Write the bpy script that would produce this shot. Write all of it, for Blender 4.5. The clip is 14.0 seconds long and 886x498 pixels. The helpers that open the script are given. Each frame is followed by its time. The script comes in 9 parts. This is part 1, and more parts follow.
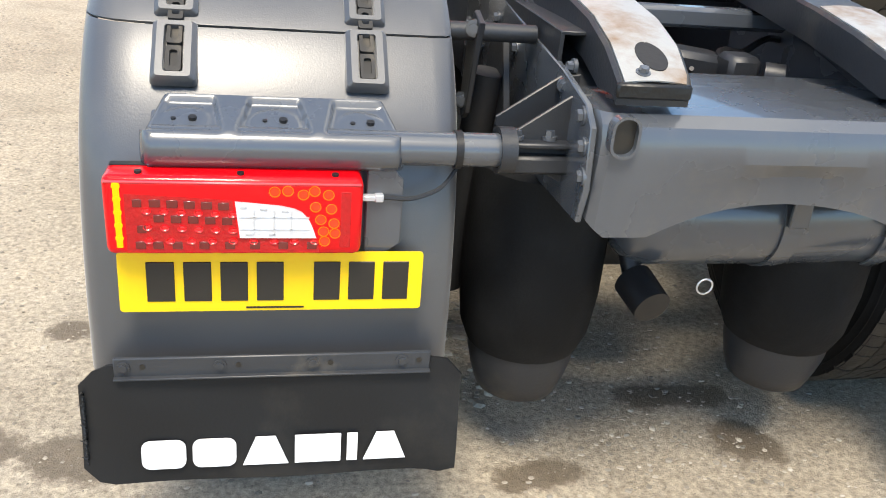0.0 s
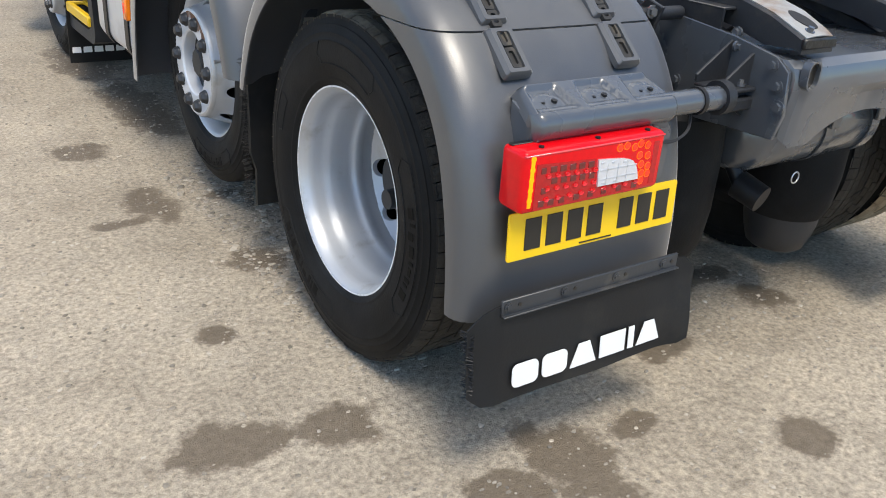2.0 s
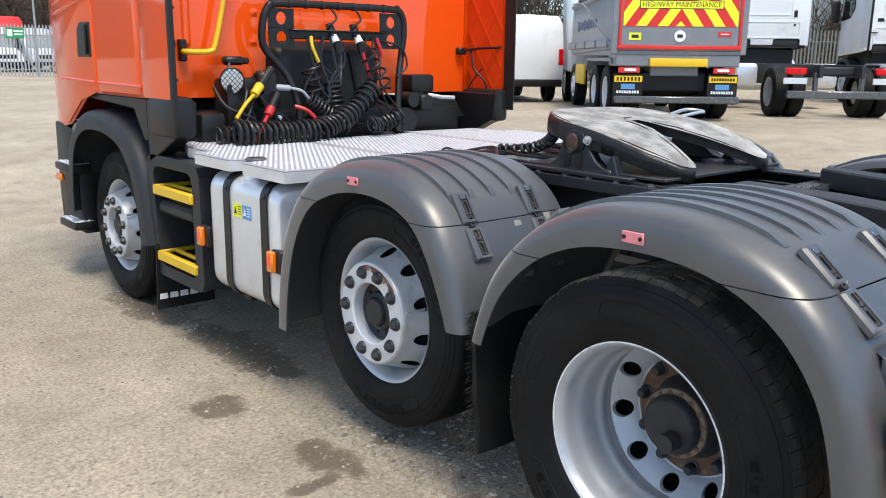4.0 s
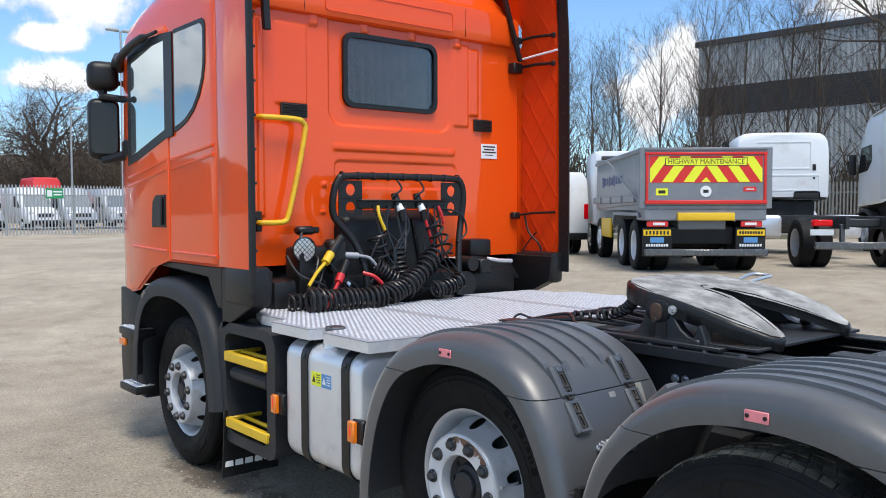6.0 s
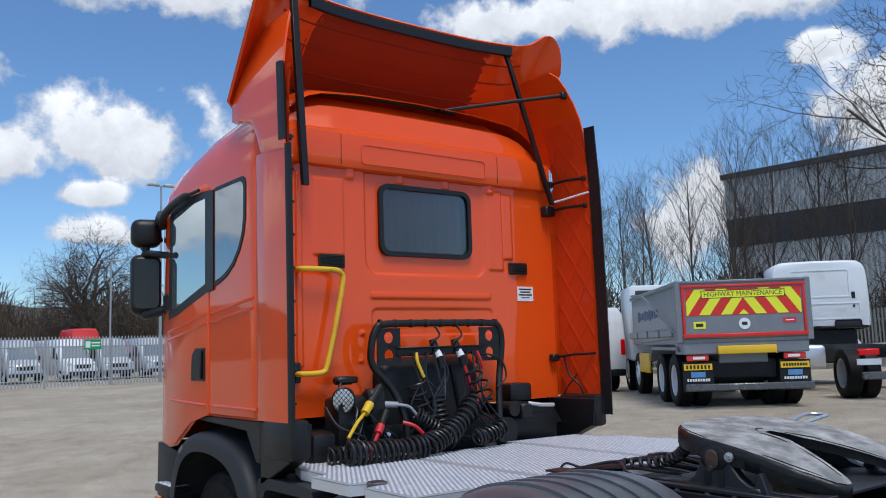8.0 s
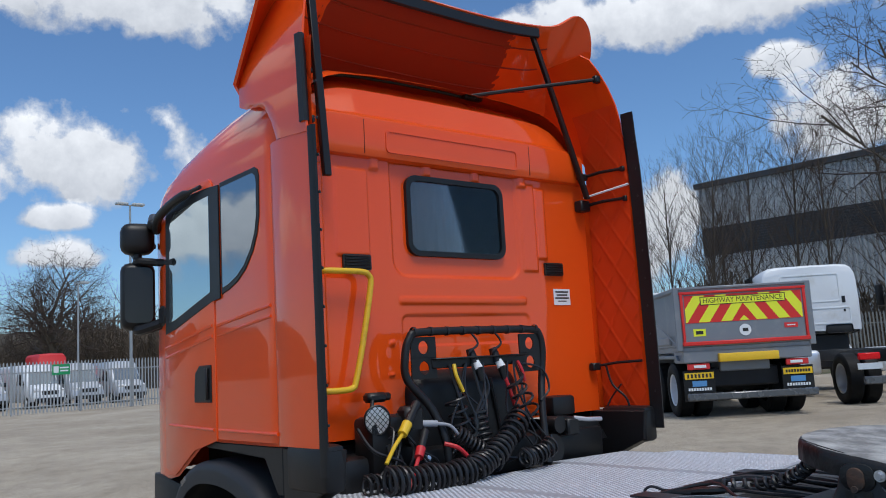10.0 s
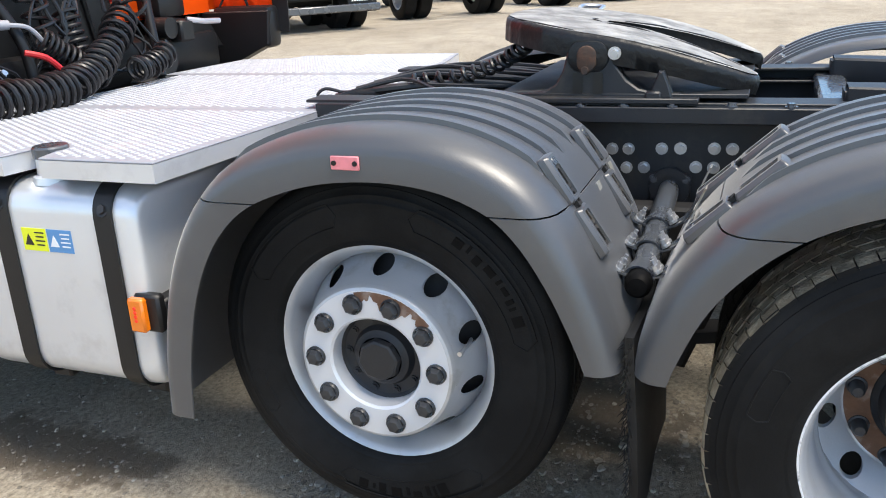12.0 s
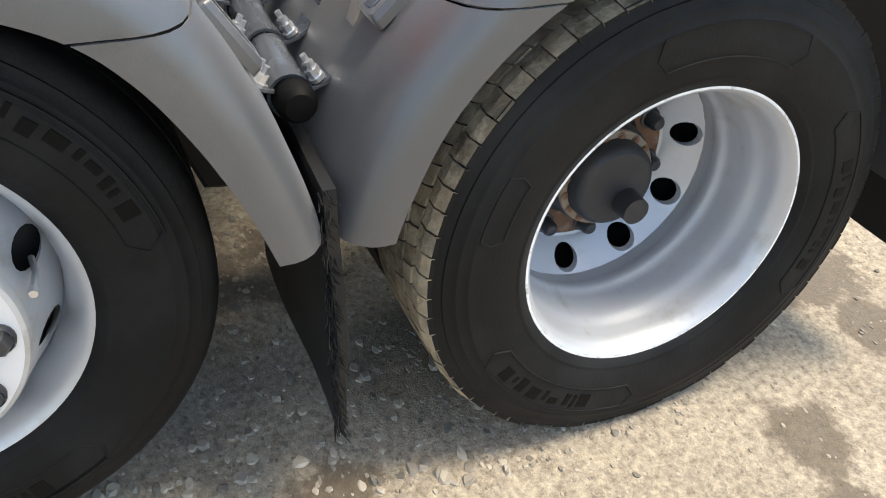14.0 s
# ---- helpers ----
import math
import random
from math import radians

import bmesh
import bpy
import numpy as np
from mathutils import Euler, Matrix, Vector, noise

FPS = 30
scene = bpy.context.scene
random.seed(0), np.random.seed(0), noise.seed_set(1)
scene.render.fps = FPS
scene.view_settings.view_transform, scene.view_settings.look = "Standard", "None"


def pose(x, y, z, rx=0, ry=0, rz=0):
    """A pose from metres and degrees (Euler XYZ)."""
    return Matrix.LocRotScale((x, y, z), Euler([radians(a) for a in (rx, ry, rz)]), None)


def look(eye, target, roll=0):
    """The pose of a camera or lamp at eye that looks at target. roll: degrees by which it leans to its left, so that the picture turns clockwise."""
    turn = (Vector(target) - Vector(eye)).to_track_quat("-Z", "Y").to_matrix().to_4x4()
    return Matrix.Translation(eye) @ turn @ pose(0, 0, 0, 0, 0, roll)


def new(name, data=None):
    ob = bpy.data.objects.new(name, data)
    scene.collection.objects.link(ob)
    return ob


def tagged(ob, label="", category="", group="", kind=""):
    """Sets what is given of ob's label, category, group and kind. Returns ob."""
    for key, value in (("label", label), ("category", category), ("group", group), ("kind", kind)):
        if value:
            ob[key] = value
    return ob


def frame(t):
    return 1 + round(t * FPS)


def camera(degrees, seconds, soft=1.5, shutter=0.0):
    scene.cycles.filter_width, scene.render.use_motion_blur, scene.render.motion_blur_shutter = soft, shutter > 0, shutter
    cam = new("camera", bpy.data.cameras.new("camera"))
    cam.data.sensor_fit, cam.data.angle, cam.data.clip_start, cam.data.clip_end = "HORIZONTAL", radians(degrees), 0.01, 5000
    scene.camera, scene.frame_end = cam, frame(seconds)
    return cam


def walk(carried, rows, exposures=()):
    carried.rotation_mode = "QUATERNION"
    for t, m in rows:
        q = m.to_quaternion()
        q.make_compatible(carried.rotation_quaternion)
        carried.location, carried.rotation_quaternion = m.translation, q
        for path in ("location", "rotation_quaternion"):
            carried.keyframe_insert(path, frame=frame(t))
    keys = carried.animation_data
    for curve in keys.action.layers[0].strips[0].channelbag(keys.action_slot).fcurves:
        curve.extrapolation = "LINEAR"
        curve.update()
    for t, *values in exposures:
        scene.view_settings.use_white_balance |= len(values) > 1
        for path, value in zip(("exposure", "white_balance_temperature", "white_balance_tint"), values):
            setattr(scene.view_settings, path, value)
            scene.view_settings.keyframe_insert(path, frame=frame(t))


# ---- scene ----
cam = camera(55.5, 14.0, 1.0)
PATH = [
    (0, (-0.91, -1.342, 1.351), (-0.514, 0.427, 0.506), 5.4),
    (0.5, (-1.235, -1.449, 1.357), (-0.799, 0.279, 0.449), 4.8),
    (1, (-1.546, -1.385, 1.339), (-0.896, 0.269, 0.421), 3.8),
    (1.5, (-1.917, -1.361, 1.37), (-1.035, 0.191, 0.468), 4.4),
    (2, (-2.233, -1.262, 1.389), (-1.176, 0.208, 0.538), 4.2),
    (2.5, (-2.507, -1.072, 1.437), (-1.358, 0.374, 0.67), 2.1),
    (3, (-2.838, -0.977, 1.514), (-1.62, 0.467, 0.856), 0.8),
    (3.5, (-2.992, -0.802, 1.529), (-1.727, 0.656, 1.008), 1.1),
    (3.7, (-3.018, -0.703, 1.55), (-1.746, 0.76, 1.059), 0.9),
    (5.8, (-3.3, -0.48, 1.669), (-2.017, 1.049, 1.545), -0.0),
    (6, (-3.302, -0.474, 1.673), (-2.026, 1.063, 1.577), -0.1),
    (6.5, (-3.322, -0.482, 1.692), (-2.064, 1.072, 1.672), -0.4),
    (7, (-3.347, -0.509, 1.704), (-2.108, 1.059, 1.772), -0.7),
    (7.5, (-3.341, -0.496, 1.714), (-2.122, 1.081, 1.884), -1.3),
    (7.7, (-3.331, -0.483, 1.717), (-2.119, 1.094, 1.925), -1.6),
    (10, (-3.253, 0.266, 1.701), (-1.985, 1.789, 1.969), -3.3),
    (10.5, (-3.191, 0.463, 1.631), (-1.787, 1.888, 1.644), -3.6),
    (11, (-3.055, 0.682, 1.576), (-1.57, 2.0, 1.336), -3.4),
    (11.5, (-2.965, 0.882, 1.547), (-1.335, 1.966, 1.136), -3.1),
    (12, (-2.884, 1.12, 1.532), (-1.124, 1.817, 0.887), -3.0),
    (12.5, (-2.745, 1.25, 1.451), (-0.952, 1.599, 0.637), -1.3),
    (12.8, (-2.627, 1.362, 1.454), (-0.849, 1.472, 0.546), 0.8),
    (13, (-2.559, 1.421, 1.429), (-0.794, 1.369, 0.489), 2.3),
    (13.5, (-2.352, 1.601, 1.409), (-0.757, 1.084, 0.318), 5.4),
    (14, (-2.186, 1.648, 1.381), (-0.718, 0.957, 0.212), 3.5),
]
EXPOSURES = [(0, 0.73, 7130, 10), (0.5, 0.23, 6830, 10), (1.0, -0.02, 6630, 10), (1.5, 0.18, 6730, 10), (3.5, 0.23, 6830, 10), (6, -0.07, 6430, 10), (7.5, -0.52, 6030, 10), (10, -0.77, 6030, 10), (10.5, -0.37, 6130, 10), (11, 0.03, 6330, 10), (11.5, 0.23, 6530, 10), (12, 0.48, 6830, 10), (12.5, 0.78, 7230, 10), (13, 1.08, 7730, 10), (14, 0.83, 7530, 10)]
walk(cam, [(t, look(eye, target, roll)) for t, eye, target, roll in PATH], EXPOSURES)


# ---- world, sun ----
def make_world():
    w = bpy.data.worlds.new("sky")
    scene.world = w
    w.use_nodes = True
    nt = w.node_tree
    nt.nodes.clear()
    N, L = nt.nodes.new, nt.links.new
    out, bg = N("ShaderNodeOutputWorld"), N("ShaderNodeBackground")
    sky = N("ShaderNodeTexSky")
    sky.sky_type, sky.sun_disc = "NISHITA", False
    sky.sun_elevation, sky.sun_rotation = radians(SUN_UP), radians(SUN_TURN)
    sky.air_density, sky.dust_density, sky.ozone_density = 1.0, 0.45, 3.0
    tc, mp = N("ShaderNodeTexCoord"), N("ShaderNodeMapping")
    mp.inputs["Scale"].default_value = (1.0, 1.0, 2.1)
    mp.inputs["Location"].default_value = CLOUD_SHIFT
    n1 = N("ShaderNodeTexNoise")
    n1.inputs["Scale"].default_value, n1.inputs["Detail"].default_value, n1.inputs["Roughness"].default_value = 1.9, 9.0, 0.56
    ramp = N("ShaderNodeValToRGB")
    ramp.color_ramp.elements[0].position, ramp.color_ramp.elements[1].position = 0.46, 0.56
    tone = N("ShaderNodeMixRGB")
    tone.inputs[1].default_value, tone.inputs[2].default_value = (5.2, 5.5, 6.0, 1), (13.5, 13.4, 13.2, 1)
    mix = N("ShaderNodeMixRGB")
    L(tc.outputs["Generated"], mp.inputs["Vector"])
    L(mp.outputs["Vector"], n1.inputs["Vector"])
    L(n1.outputs["Fac"], ramp.inputs["Fac"])

    def sums(op, a, b=None, clamp=False):
        n = N("ShaderNodeMath")
        n.operation, n.use_clamp = op, clamp
        for i, v in enumerate((a, b)):
            if isinstance(v, (int, float)):
                n.inputs[i].default_value = v
            elif v is not None:
                L(v, n.inputs[i])
        return n.outputs[0]

    def along(v):
        n = N("ShaderNodeVectorMath")
        n.operation = "DOT_PRODUCT"
        L(tc.outputs["Generated"], n.inputs[0])
        n.inputs[1].default_value = v
        return n.outputs["Value"]
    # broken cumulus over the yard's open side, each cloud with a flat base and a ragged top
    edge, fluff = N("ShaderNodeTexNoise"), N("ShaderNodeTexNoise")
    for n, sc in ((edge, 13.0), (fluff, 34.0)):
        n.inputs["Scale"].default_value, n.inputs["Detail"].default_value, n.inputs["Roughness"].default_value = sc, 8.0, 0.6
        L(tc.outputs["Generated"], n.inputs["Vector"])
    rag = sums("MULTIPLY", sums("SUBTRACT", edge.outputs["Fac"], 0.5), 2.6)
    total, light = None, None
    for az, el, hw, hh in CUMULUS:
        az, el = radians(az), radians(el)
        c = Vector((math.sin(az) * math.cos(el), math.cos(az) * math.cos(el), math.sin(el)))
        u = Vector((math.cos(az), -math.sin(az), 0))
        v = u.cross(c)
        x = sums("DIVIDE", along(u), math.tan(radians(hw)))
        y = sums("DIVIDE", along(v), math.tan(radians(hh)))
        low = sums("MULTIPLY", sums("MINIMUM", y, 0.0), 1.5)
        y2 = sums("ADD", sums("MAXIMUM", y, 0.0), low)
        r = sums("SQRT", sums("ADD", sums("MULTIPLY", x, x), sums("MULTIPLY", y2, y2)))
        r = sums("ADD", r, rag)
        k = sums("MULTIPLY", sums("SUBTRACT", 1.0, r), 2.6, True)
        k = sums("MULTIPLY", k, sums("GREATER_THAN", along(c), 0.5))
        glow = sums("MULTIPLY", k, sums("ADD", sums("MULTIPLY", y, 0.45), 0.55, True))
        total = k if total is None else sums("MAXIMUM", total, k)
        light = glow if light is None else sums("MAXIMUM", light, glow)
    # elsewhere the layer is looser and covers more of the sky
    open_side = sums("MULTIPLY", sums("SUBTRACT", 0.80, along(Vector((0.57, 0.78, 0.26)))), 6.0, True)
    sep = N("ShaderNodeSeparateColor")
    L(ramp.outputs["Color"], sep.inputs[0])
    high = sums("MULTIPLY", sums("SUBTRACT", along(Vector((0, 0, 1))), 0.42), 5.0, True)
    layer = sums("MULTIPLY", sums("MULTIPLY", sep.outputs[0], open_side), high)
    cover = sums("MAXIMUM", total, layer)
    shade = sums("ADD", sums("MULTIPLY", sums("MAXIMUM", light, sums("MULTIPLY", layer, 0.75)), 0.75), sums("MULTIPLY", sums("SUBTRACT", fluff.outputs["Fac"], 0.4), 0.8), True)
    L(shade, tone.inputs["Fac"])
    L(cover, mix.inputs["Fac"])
    deep = N("ShaderNodeMixRGB")
    deep.blend_type = "MULTIPLY"
    deep.inputs[0].default_value, deep.inputs[2].default_value = 1.0, (1.14, 1.36, 1.52, 1)
    L(sky.outputs["Color"], deep.inputs[1])
    L(deep.outputs["Color"], mix.inputs[1])
    L(tone.outputs["Color"], mix.inputs[2])
    L(mix.outputs["Color"], bg.inputs["Color"])
    bg.inputs["Strength"].default_value = SKY_POWER
    L(bg.outputs["Background"], out.inputs["Surface"])


SUN_UP, SUN_TURN, SKY_POWER = 64.0, 200.0, 0.135
CLOUD_SHIFT = (2.3, 4.1, 1.25)
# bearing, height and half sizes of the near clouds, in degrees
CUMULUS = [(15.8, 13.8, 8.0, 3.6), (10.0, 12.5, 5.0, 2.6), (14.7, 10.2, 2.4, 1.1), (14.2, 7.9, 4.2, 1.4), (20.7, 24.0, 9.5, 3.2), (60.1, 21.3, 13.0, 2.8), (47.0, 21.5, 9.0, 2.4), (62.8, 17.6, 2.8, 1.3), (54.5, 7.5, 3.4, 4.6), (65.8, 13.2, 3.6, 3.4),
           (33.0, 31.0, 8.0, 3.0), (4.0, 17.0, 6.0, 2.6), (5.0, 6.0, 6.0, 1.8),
           # unseen clouds, added to brighten fender tops and show in the side panes
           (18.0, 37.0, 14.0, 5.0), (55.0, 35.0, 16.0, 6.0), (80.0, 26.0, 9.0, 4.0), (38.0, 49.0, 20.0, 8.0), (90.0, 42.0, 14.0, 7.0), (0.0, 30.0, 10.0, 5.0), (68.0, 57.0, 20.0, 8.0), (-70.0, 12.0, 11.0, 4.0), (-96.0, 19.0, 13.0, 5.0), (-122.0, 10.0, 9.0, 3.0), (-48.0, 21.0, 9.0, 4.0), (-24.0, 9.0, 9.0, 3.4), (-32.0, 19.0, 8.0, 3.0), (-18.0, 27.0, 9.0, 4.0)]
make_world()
sun = new("sun", bpy.data.lights.new("sun", "SUN"))
sun.data.energy, sun.data.angle, sun.data.color = 3.3, radians(20.0), (1.0, 0.94, 0.84)
SUN_WAY = Vector((math.sin(radians(SUN_TURN)) * math.cos(radians(SUN_UP)), math.cos(radians(SUN_TURN)) * math.cos(radians(SUN_UP)), math.sin(radians(SUN_UP))))
sun.matrix_world = look(SUN_WAY * 60, (0, 0, 0))


# ---- materials ----
def mat(name, col, rough=0.5, metal=0.0, var=0.12, scale=5.0, bump=0.08, bscale=90.0, coat=0.0, dirt=None, amount=0.4, dscale=2.5, spec=0.5, emit=0.0, island=0.0, sheen=0.0):
    m = bpy.data.materials.new(name)
    m.use_nodes = True
    nt = m.node_tree
    N, L = nt.nodes.new, nt.links.new
    p = nt.nodes["Principled BSDF"]
    tc = N("ShaderNodeTexCoord")
    n1 = N("ShaderNodeTexNoise")
    n1.inputs["Scale"].default_value, n1.inputs["Detail"].default_value = scale, 5.0
    L(tc.outputs["Object"], n1.inputs["Vector"])
    n2 = N("ShaderNodeTexNoise")
    n2.inputs["Scale"].default_value, n2.inputs["Detail"].default_value = bscale, 3.0
    L(tc.outputs["Object"], n2.inputs["Vector"])
    mix = N("ShaderNodeMixRGB")
    mix.inputs[1].default_value = (*[c * (1 - var) for c in col], 1)
    mix.inputs[2].default_value = (*[min(1, c * (1 + var)) for c in col], 1)
    L(n1.outputs["Fac"], mix.inputs["Fac"])
    last = mix.outputs["Color"]
    if island:
        geo, hsv, mr = N("ShaderNodeNewGeometry"), N("ShaderNodeHueSaturation"), N("ShaderNodeMapRange")
        mr.inputs["To Min"].default_value, mr.inputs["To Max"].default_value = 1 - island, 1 + island
        L(geo.outputs["Random Per Island"], mr.inputs["Value"])
        L(mr.outputs["Result"], hsv.inputs["Value"])
        L(last, hsv.inputs["Color"])
        last = hsv.outputs["Color"]
    if dirt:
        n3, rp, mx = N("ShaderNodeTexNoise"), N("ShaderNodeValToRGB"), N("ShaderNodeMixRGB")
        n3.inputs["Scale"].default_value, n3.inputs["Detail"].default_value, n3.inputs["Roughness"].default_value = dscale, 8.0, 0.65
        L(tc.outputs["Object"], n3.inputs["Vector"])
        rp.color_ramp.elements[0].position, rp.color_ramp.elements[1].position = 0.62 - amount * 0.35, 0.78 - amount * 0.2
        L(n3.outputs["Fac"], rp.inputs["Fac"])
        L(rp.outputs["Color"], mx.inputs["Fac"])
        L(last, mx.inputs[1])
        mx.inputs[2].default_value = (*dirt, 1)
        last = mx.outputs["Color"]
    L(last, p.inputs["Base Color"])
    rr = N("ShaderNodeMapRange")
    rr.inputs["To Min"].default_value, rr.inputs["To Max"].default_value = max(0.02, rough * 0.8), min(1, rough * 1.2)
    L(n1.outputs["Fac"], rr.inputs["Value"])
    L(rr.outputs["Result"], p.inputs["Roughness"])
    if bump:
        b = N("ShaderNodeBump")
        b.inputs["Strength"].default_value, b.inputs["Distance"].default_value = bump, 0.004
        L(n2.outputs["Fac"], b.inputs["Height"])
        L(b.outputs["Normal"], p.inputs["Normal"])
    p.inputs["Metallic"].default_value = metal
    p.inputs["Specular IOR Level"].default_value = spec
    p.inputs["Coat Weight"].default_value, p.inputs["Coat Roughness"].default_value = coat, 0.04
    p.inputs["Sheen Weight"].default_value, p.inputs["Sheen Roughness"].default_value = sheen, 0.35
    if emit:
        p.inputs["Emission Color"].default_value, p.inputs["Emission Strength"].default_value = (*col, 1), emit
    return m


def ground_mat():
    m = bpy.data.materials.new("yard_dirt")
    m.use_nodes = True
    nt = m.node_tree
    N, L = nt.nodes.new, nt.links.new
    p = nt.nodes["Principled BSDF"]
    tc = N("ShaderNodeTexCoord")

    def noise_node(scale, detail=6.0, rough=0.6):
        n = N("ShaderNodeTexNoise")
        n.inputs["Scale"].default_value, n.inputs["Detail"].default_value, n.inputs["Roughness"].default_value = scale, detail, rough
        L(tc.outputs["Object"], n.inputs["Vector"])
        return n

    def math_node(op, a, b=None, clamp=False):
        n = N("ShaderNodeMath")
        n.operation, n.use_clamp = op, clamp
        for i, v in enumerate((a, b)):
            if v is None:
                continue
            if isinstance(v, (int, float)):
                n.inputs[i].default_value = v
            else:
                L(v, n.inputs[i])
        return n.outputs[0]

    def ramp_node(fac, stops):
        r = N("ShaderNodeValToRGB")
        el = r.color_ramp.elements
        while len(el) < len(stops):
            el.new(0.5)
        for e, (pos, c) in zip(el, stops):
            e.position, e.color = pos, (*c, 1)
        L(fac, r.inputs["Fac"])
        return r.outputs["Color"]

    def mixed(fac, a, b):
        n = N("ShaderNodeMixRGB")
        if isinstance(fac, float):
            n.inputs[0].default_value = fac
        else:
            L(fac, n.inputs[0])
        for i, v in ((1, a), (2, b)):
            if isinstance(v, tuple):
                n.inputs[i].default_value = (*v, 1)
            else:
                L(v, n.inputs[i])
        return n.outputs[0]

    big, mid, fine, grit = noise_node(0.35), noise_node(2.6, 8, 0.7), noise_node(52, 9, 0.8), noise_node(190, 3, 0.6)
    base = ramp_node(big.outputs["Fac"], [(0.30, (0.305, 0.262, 0.202)), (0.52, (0.385, 0.338, 0.270)), (0.72, (0.475, 0.425, 0.350))])
    tone = ramp_node(mid.outputs["Fac"], [(0.34, (0.62, 0.60, 0.57)), (0.5, (0.94, 0.93, 0.91)), (0.66, (1.18, 1.16, 1.12))])
    mul = N("ShaderNodeMixRGB")
    mul.blend_type = "MULTIPLY"
    mul.inputs[0].default_value = 0.55
    L(base, mul.inputs[1])
    L(tone, mul.inputs[2])
    speck = ramp_node(fine.outputs["Fac"], [(0.36, (0.48, 0.465, 0.44)), (0.5, (0.97, 0.96, 0.95)), (0.64, (1.50, 1.47, 1.41))])
    mul2 = N("ShaderNodeMixRGB")
    mul2.blend_type = "MULTIPLY"
    mul2.inputs[0].default_value = 0.95
    L(mul.outputs[0], mul2.inputs[1])
    L(speck, mul2.inputs[2])
    # oil and water stains plus painted under-truck shade, each with its own ragged outline
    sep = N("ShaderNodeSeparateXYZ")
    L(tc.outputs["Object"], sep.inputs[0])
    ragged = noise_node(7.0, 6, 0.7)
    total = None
    for sx, sy, rx, ry in STAINS_AND_SHADE:
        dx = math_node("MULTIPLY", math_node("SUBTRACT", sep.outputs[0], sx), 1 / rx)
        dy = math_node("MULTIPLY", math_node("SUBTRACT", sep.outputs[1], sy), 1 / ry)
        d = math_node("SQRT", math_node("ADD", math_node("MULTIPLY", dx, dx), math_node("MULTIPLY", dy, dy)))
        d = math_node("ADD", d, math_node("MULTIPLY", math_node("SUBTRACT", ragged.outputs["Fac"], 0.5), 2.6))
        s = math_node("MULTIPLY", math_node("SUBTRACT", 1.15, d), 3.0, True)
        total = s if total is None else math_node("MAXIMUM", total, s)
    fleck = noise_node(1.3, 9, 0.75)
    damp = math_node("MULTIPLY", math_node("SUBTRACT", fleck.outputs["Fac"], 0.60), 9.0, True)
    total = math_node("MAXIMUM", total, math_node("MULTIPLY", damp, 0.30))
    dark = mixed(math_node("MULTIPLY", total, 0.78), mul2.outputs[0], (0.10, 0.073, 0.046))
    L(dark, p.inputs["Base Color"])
    rough = math_node("SUBTRACT", 0.92, math_node("MULTIPLY", total, 0.3))
    L(rough, p.inputs["Roughness"])
    h = math_node("ADD", math_node("MULTIPLY", fine.outputs["Fac"], 0.7), math_node("MULTIPLY", grit.outputs["Fac"], 0.5))
    b = N("ShaderNodeBump")
    b.inputs["Strength"].default_value, b.inputs["Distance"].default_value = 0.75, 0.012
    L(h, b.inputs["Height"])
    L(b.outputs["Normal"], p.inputs["Normal"])
    return m


def tread_mat():
    """Black tread blocks with pale dried mud caked on the sector that stood in the wet, thinning out round the tyre."""
    m = mat("dusty_tread", (0.26, 0.212, 0.148), 0.9, 0, 0.35, 34, 0.9, 120, dirt=(0.48, 0.41, 0.30), amount=0.55, dscale=19, island=0.42)
    nt = m.node_tree
    N, L = nt.nodes.new, nt.links.new
    p = nt.nodes["Principled BSDF"]
    mud = p.inputs["Base Color"].links[0].from_socket
    tc, sep, n, mx = N("ShaderNodeTexCoord"), N("ShaderNodeSeparateXYZ"), N("ShaderNodeTexNoise"), N("ShaderNodeMixRGB")
    L(tc.outputs["Object"], sep.inputs[0])
    L(tc.outputs["Object"], n.inputs["Vector"])
    n.inputs["Scale"].default_value, n.inputs["Detail"].default_value = 11.0, 6.0
    spread, reach = N("ShaderNodeMath"), N("ShaderNodeMapRange")
    spread.operation = "MULTIPLY_ADD"
    spread.inputs[1].default_value = 0.55
    L(n.outputs["Fac"], spread.inputs[0])
    L(sep.outputs[1], spread.inputs[2])
    reach.inputs["From Min"].default_value, reach.inputs["From Max"].default_value = 0.12, 0.52
    reach.inputs["To Min"].default_value = 0.06
    L(spread.outputs[0], reach.inputs["Value"])
    L(reach.outputs["Result"], mx.inputs["Fac"])
    mx.inputs[1].default_value = (0.013, 0.0125, 0.012, 1)
    L(mud, mx.inputs[2])
    L(mx.outputs["Color"], p.inputs["Base Color"])
    return m


# centre and half sizes of the yard's stains and its painted shade
STAINS_AND_SHADE = [(-1.66, 0.41, 0.17, 0.09), (-1.37, 0.35, 0.11, 0.09), (-0.92, -0.07, 0.12, 0.18), (-1.14, -0.09, 0.12, 0.09), (-0.65, -0.03, 0.08, 0.05), (-0.26, -0.31, 0.11, 0.08),
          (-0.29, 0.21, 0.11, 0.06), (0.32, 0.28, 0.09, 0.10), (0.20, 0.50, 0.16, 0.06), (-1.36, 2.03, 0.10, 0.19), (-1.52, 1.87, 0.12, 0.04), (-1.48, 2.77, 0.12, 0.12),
          # (-0.30, 1.75) paints damp soil and the truck's shade into the colour
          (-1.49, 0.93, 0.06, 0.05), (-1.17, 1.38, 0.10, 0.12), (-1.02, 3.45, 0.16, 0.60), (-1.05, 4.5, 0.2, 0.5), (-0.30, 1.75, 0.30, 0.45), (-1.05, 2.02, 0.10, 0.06)]

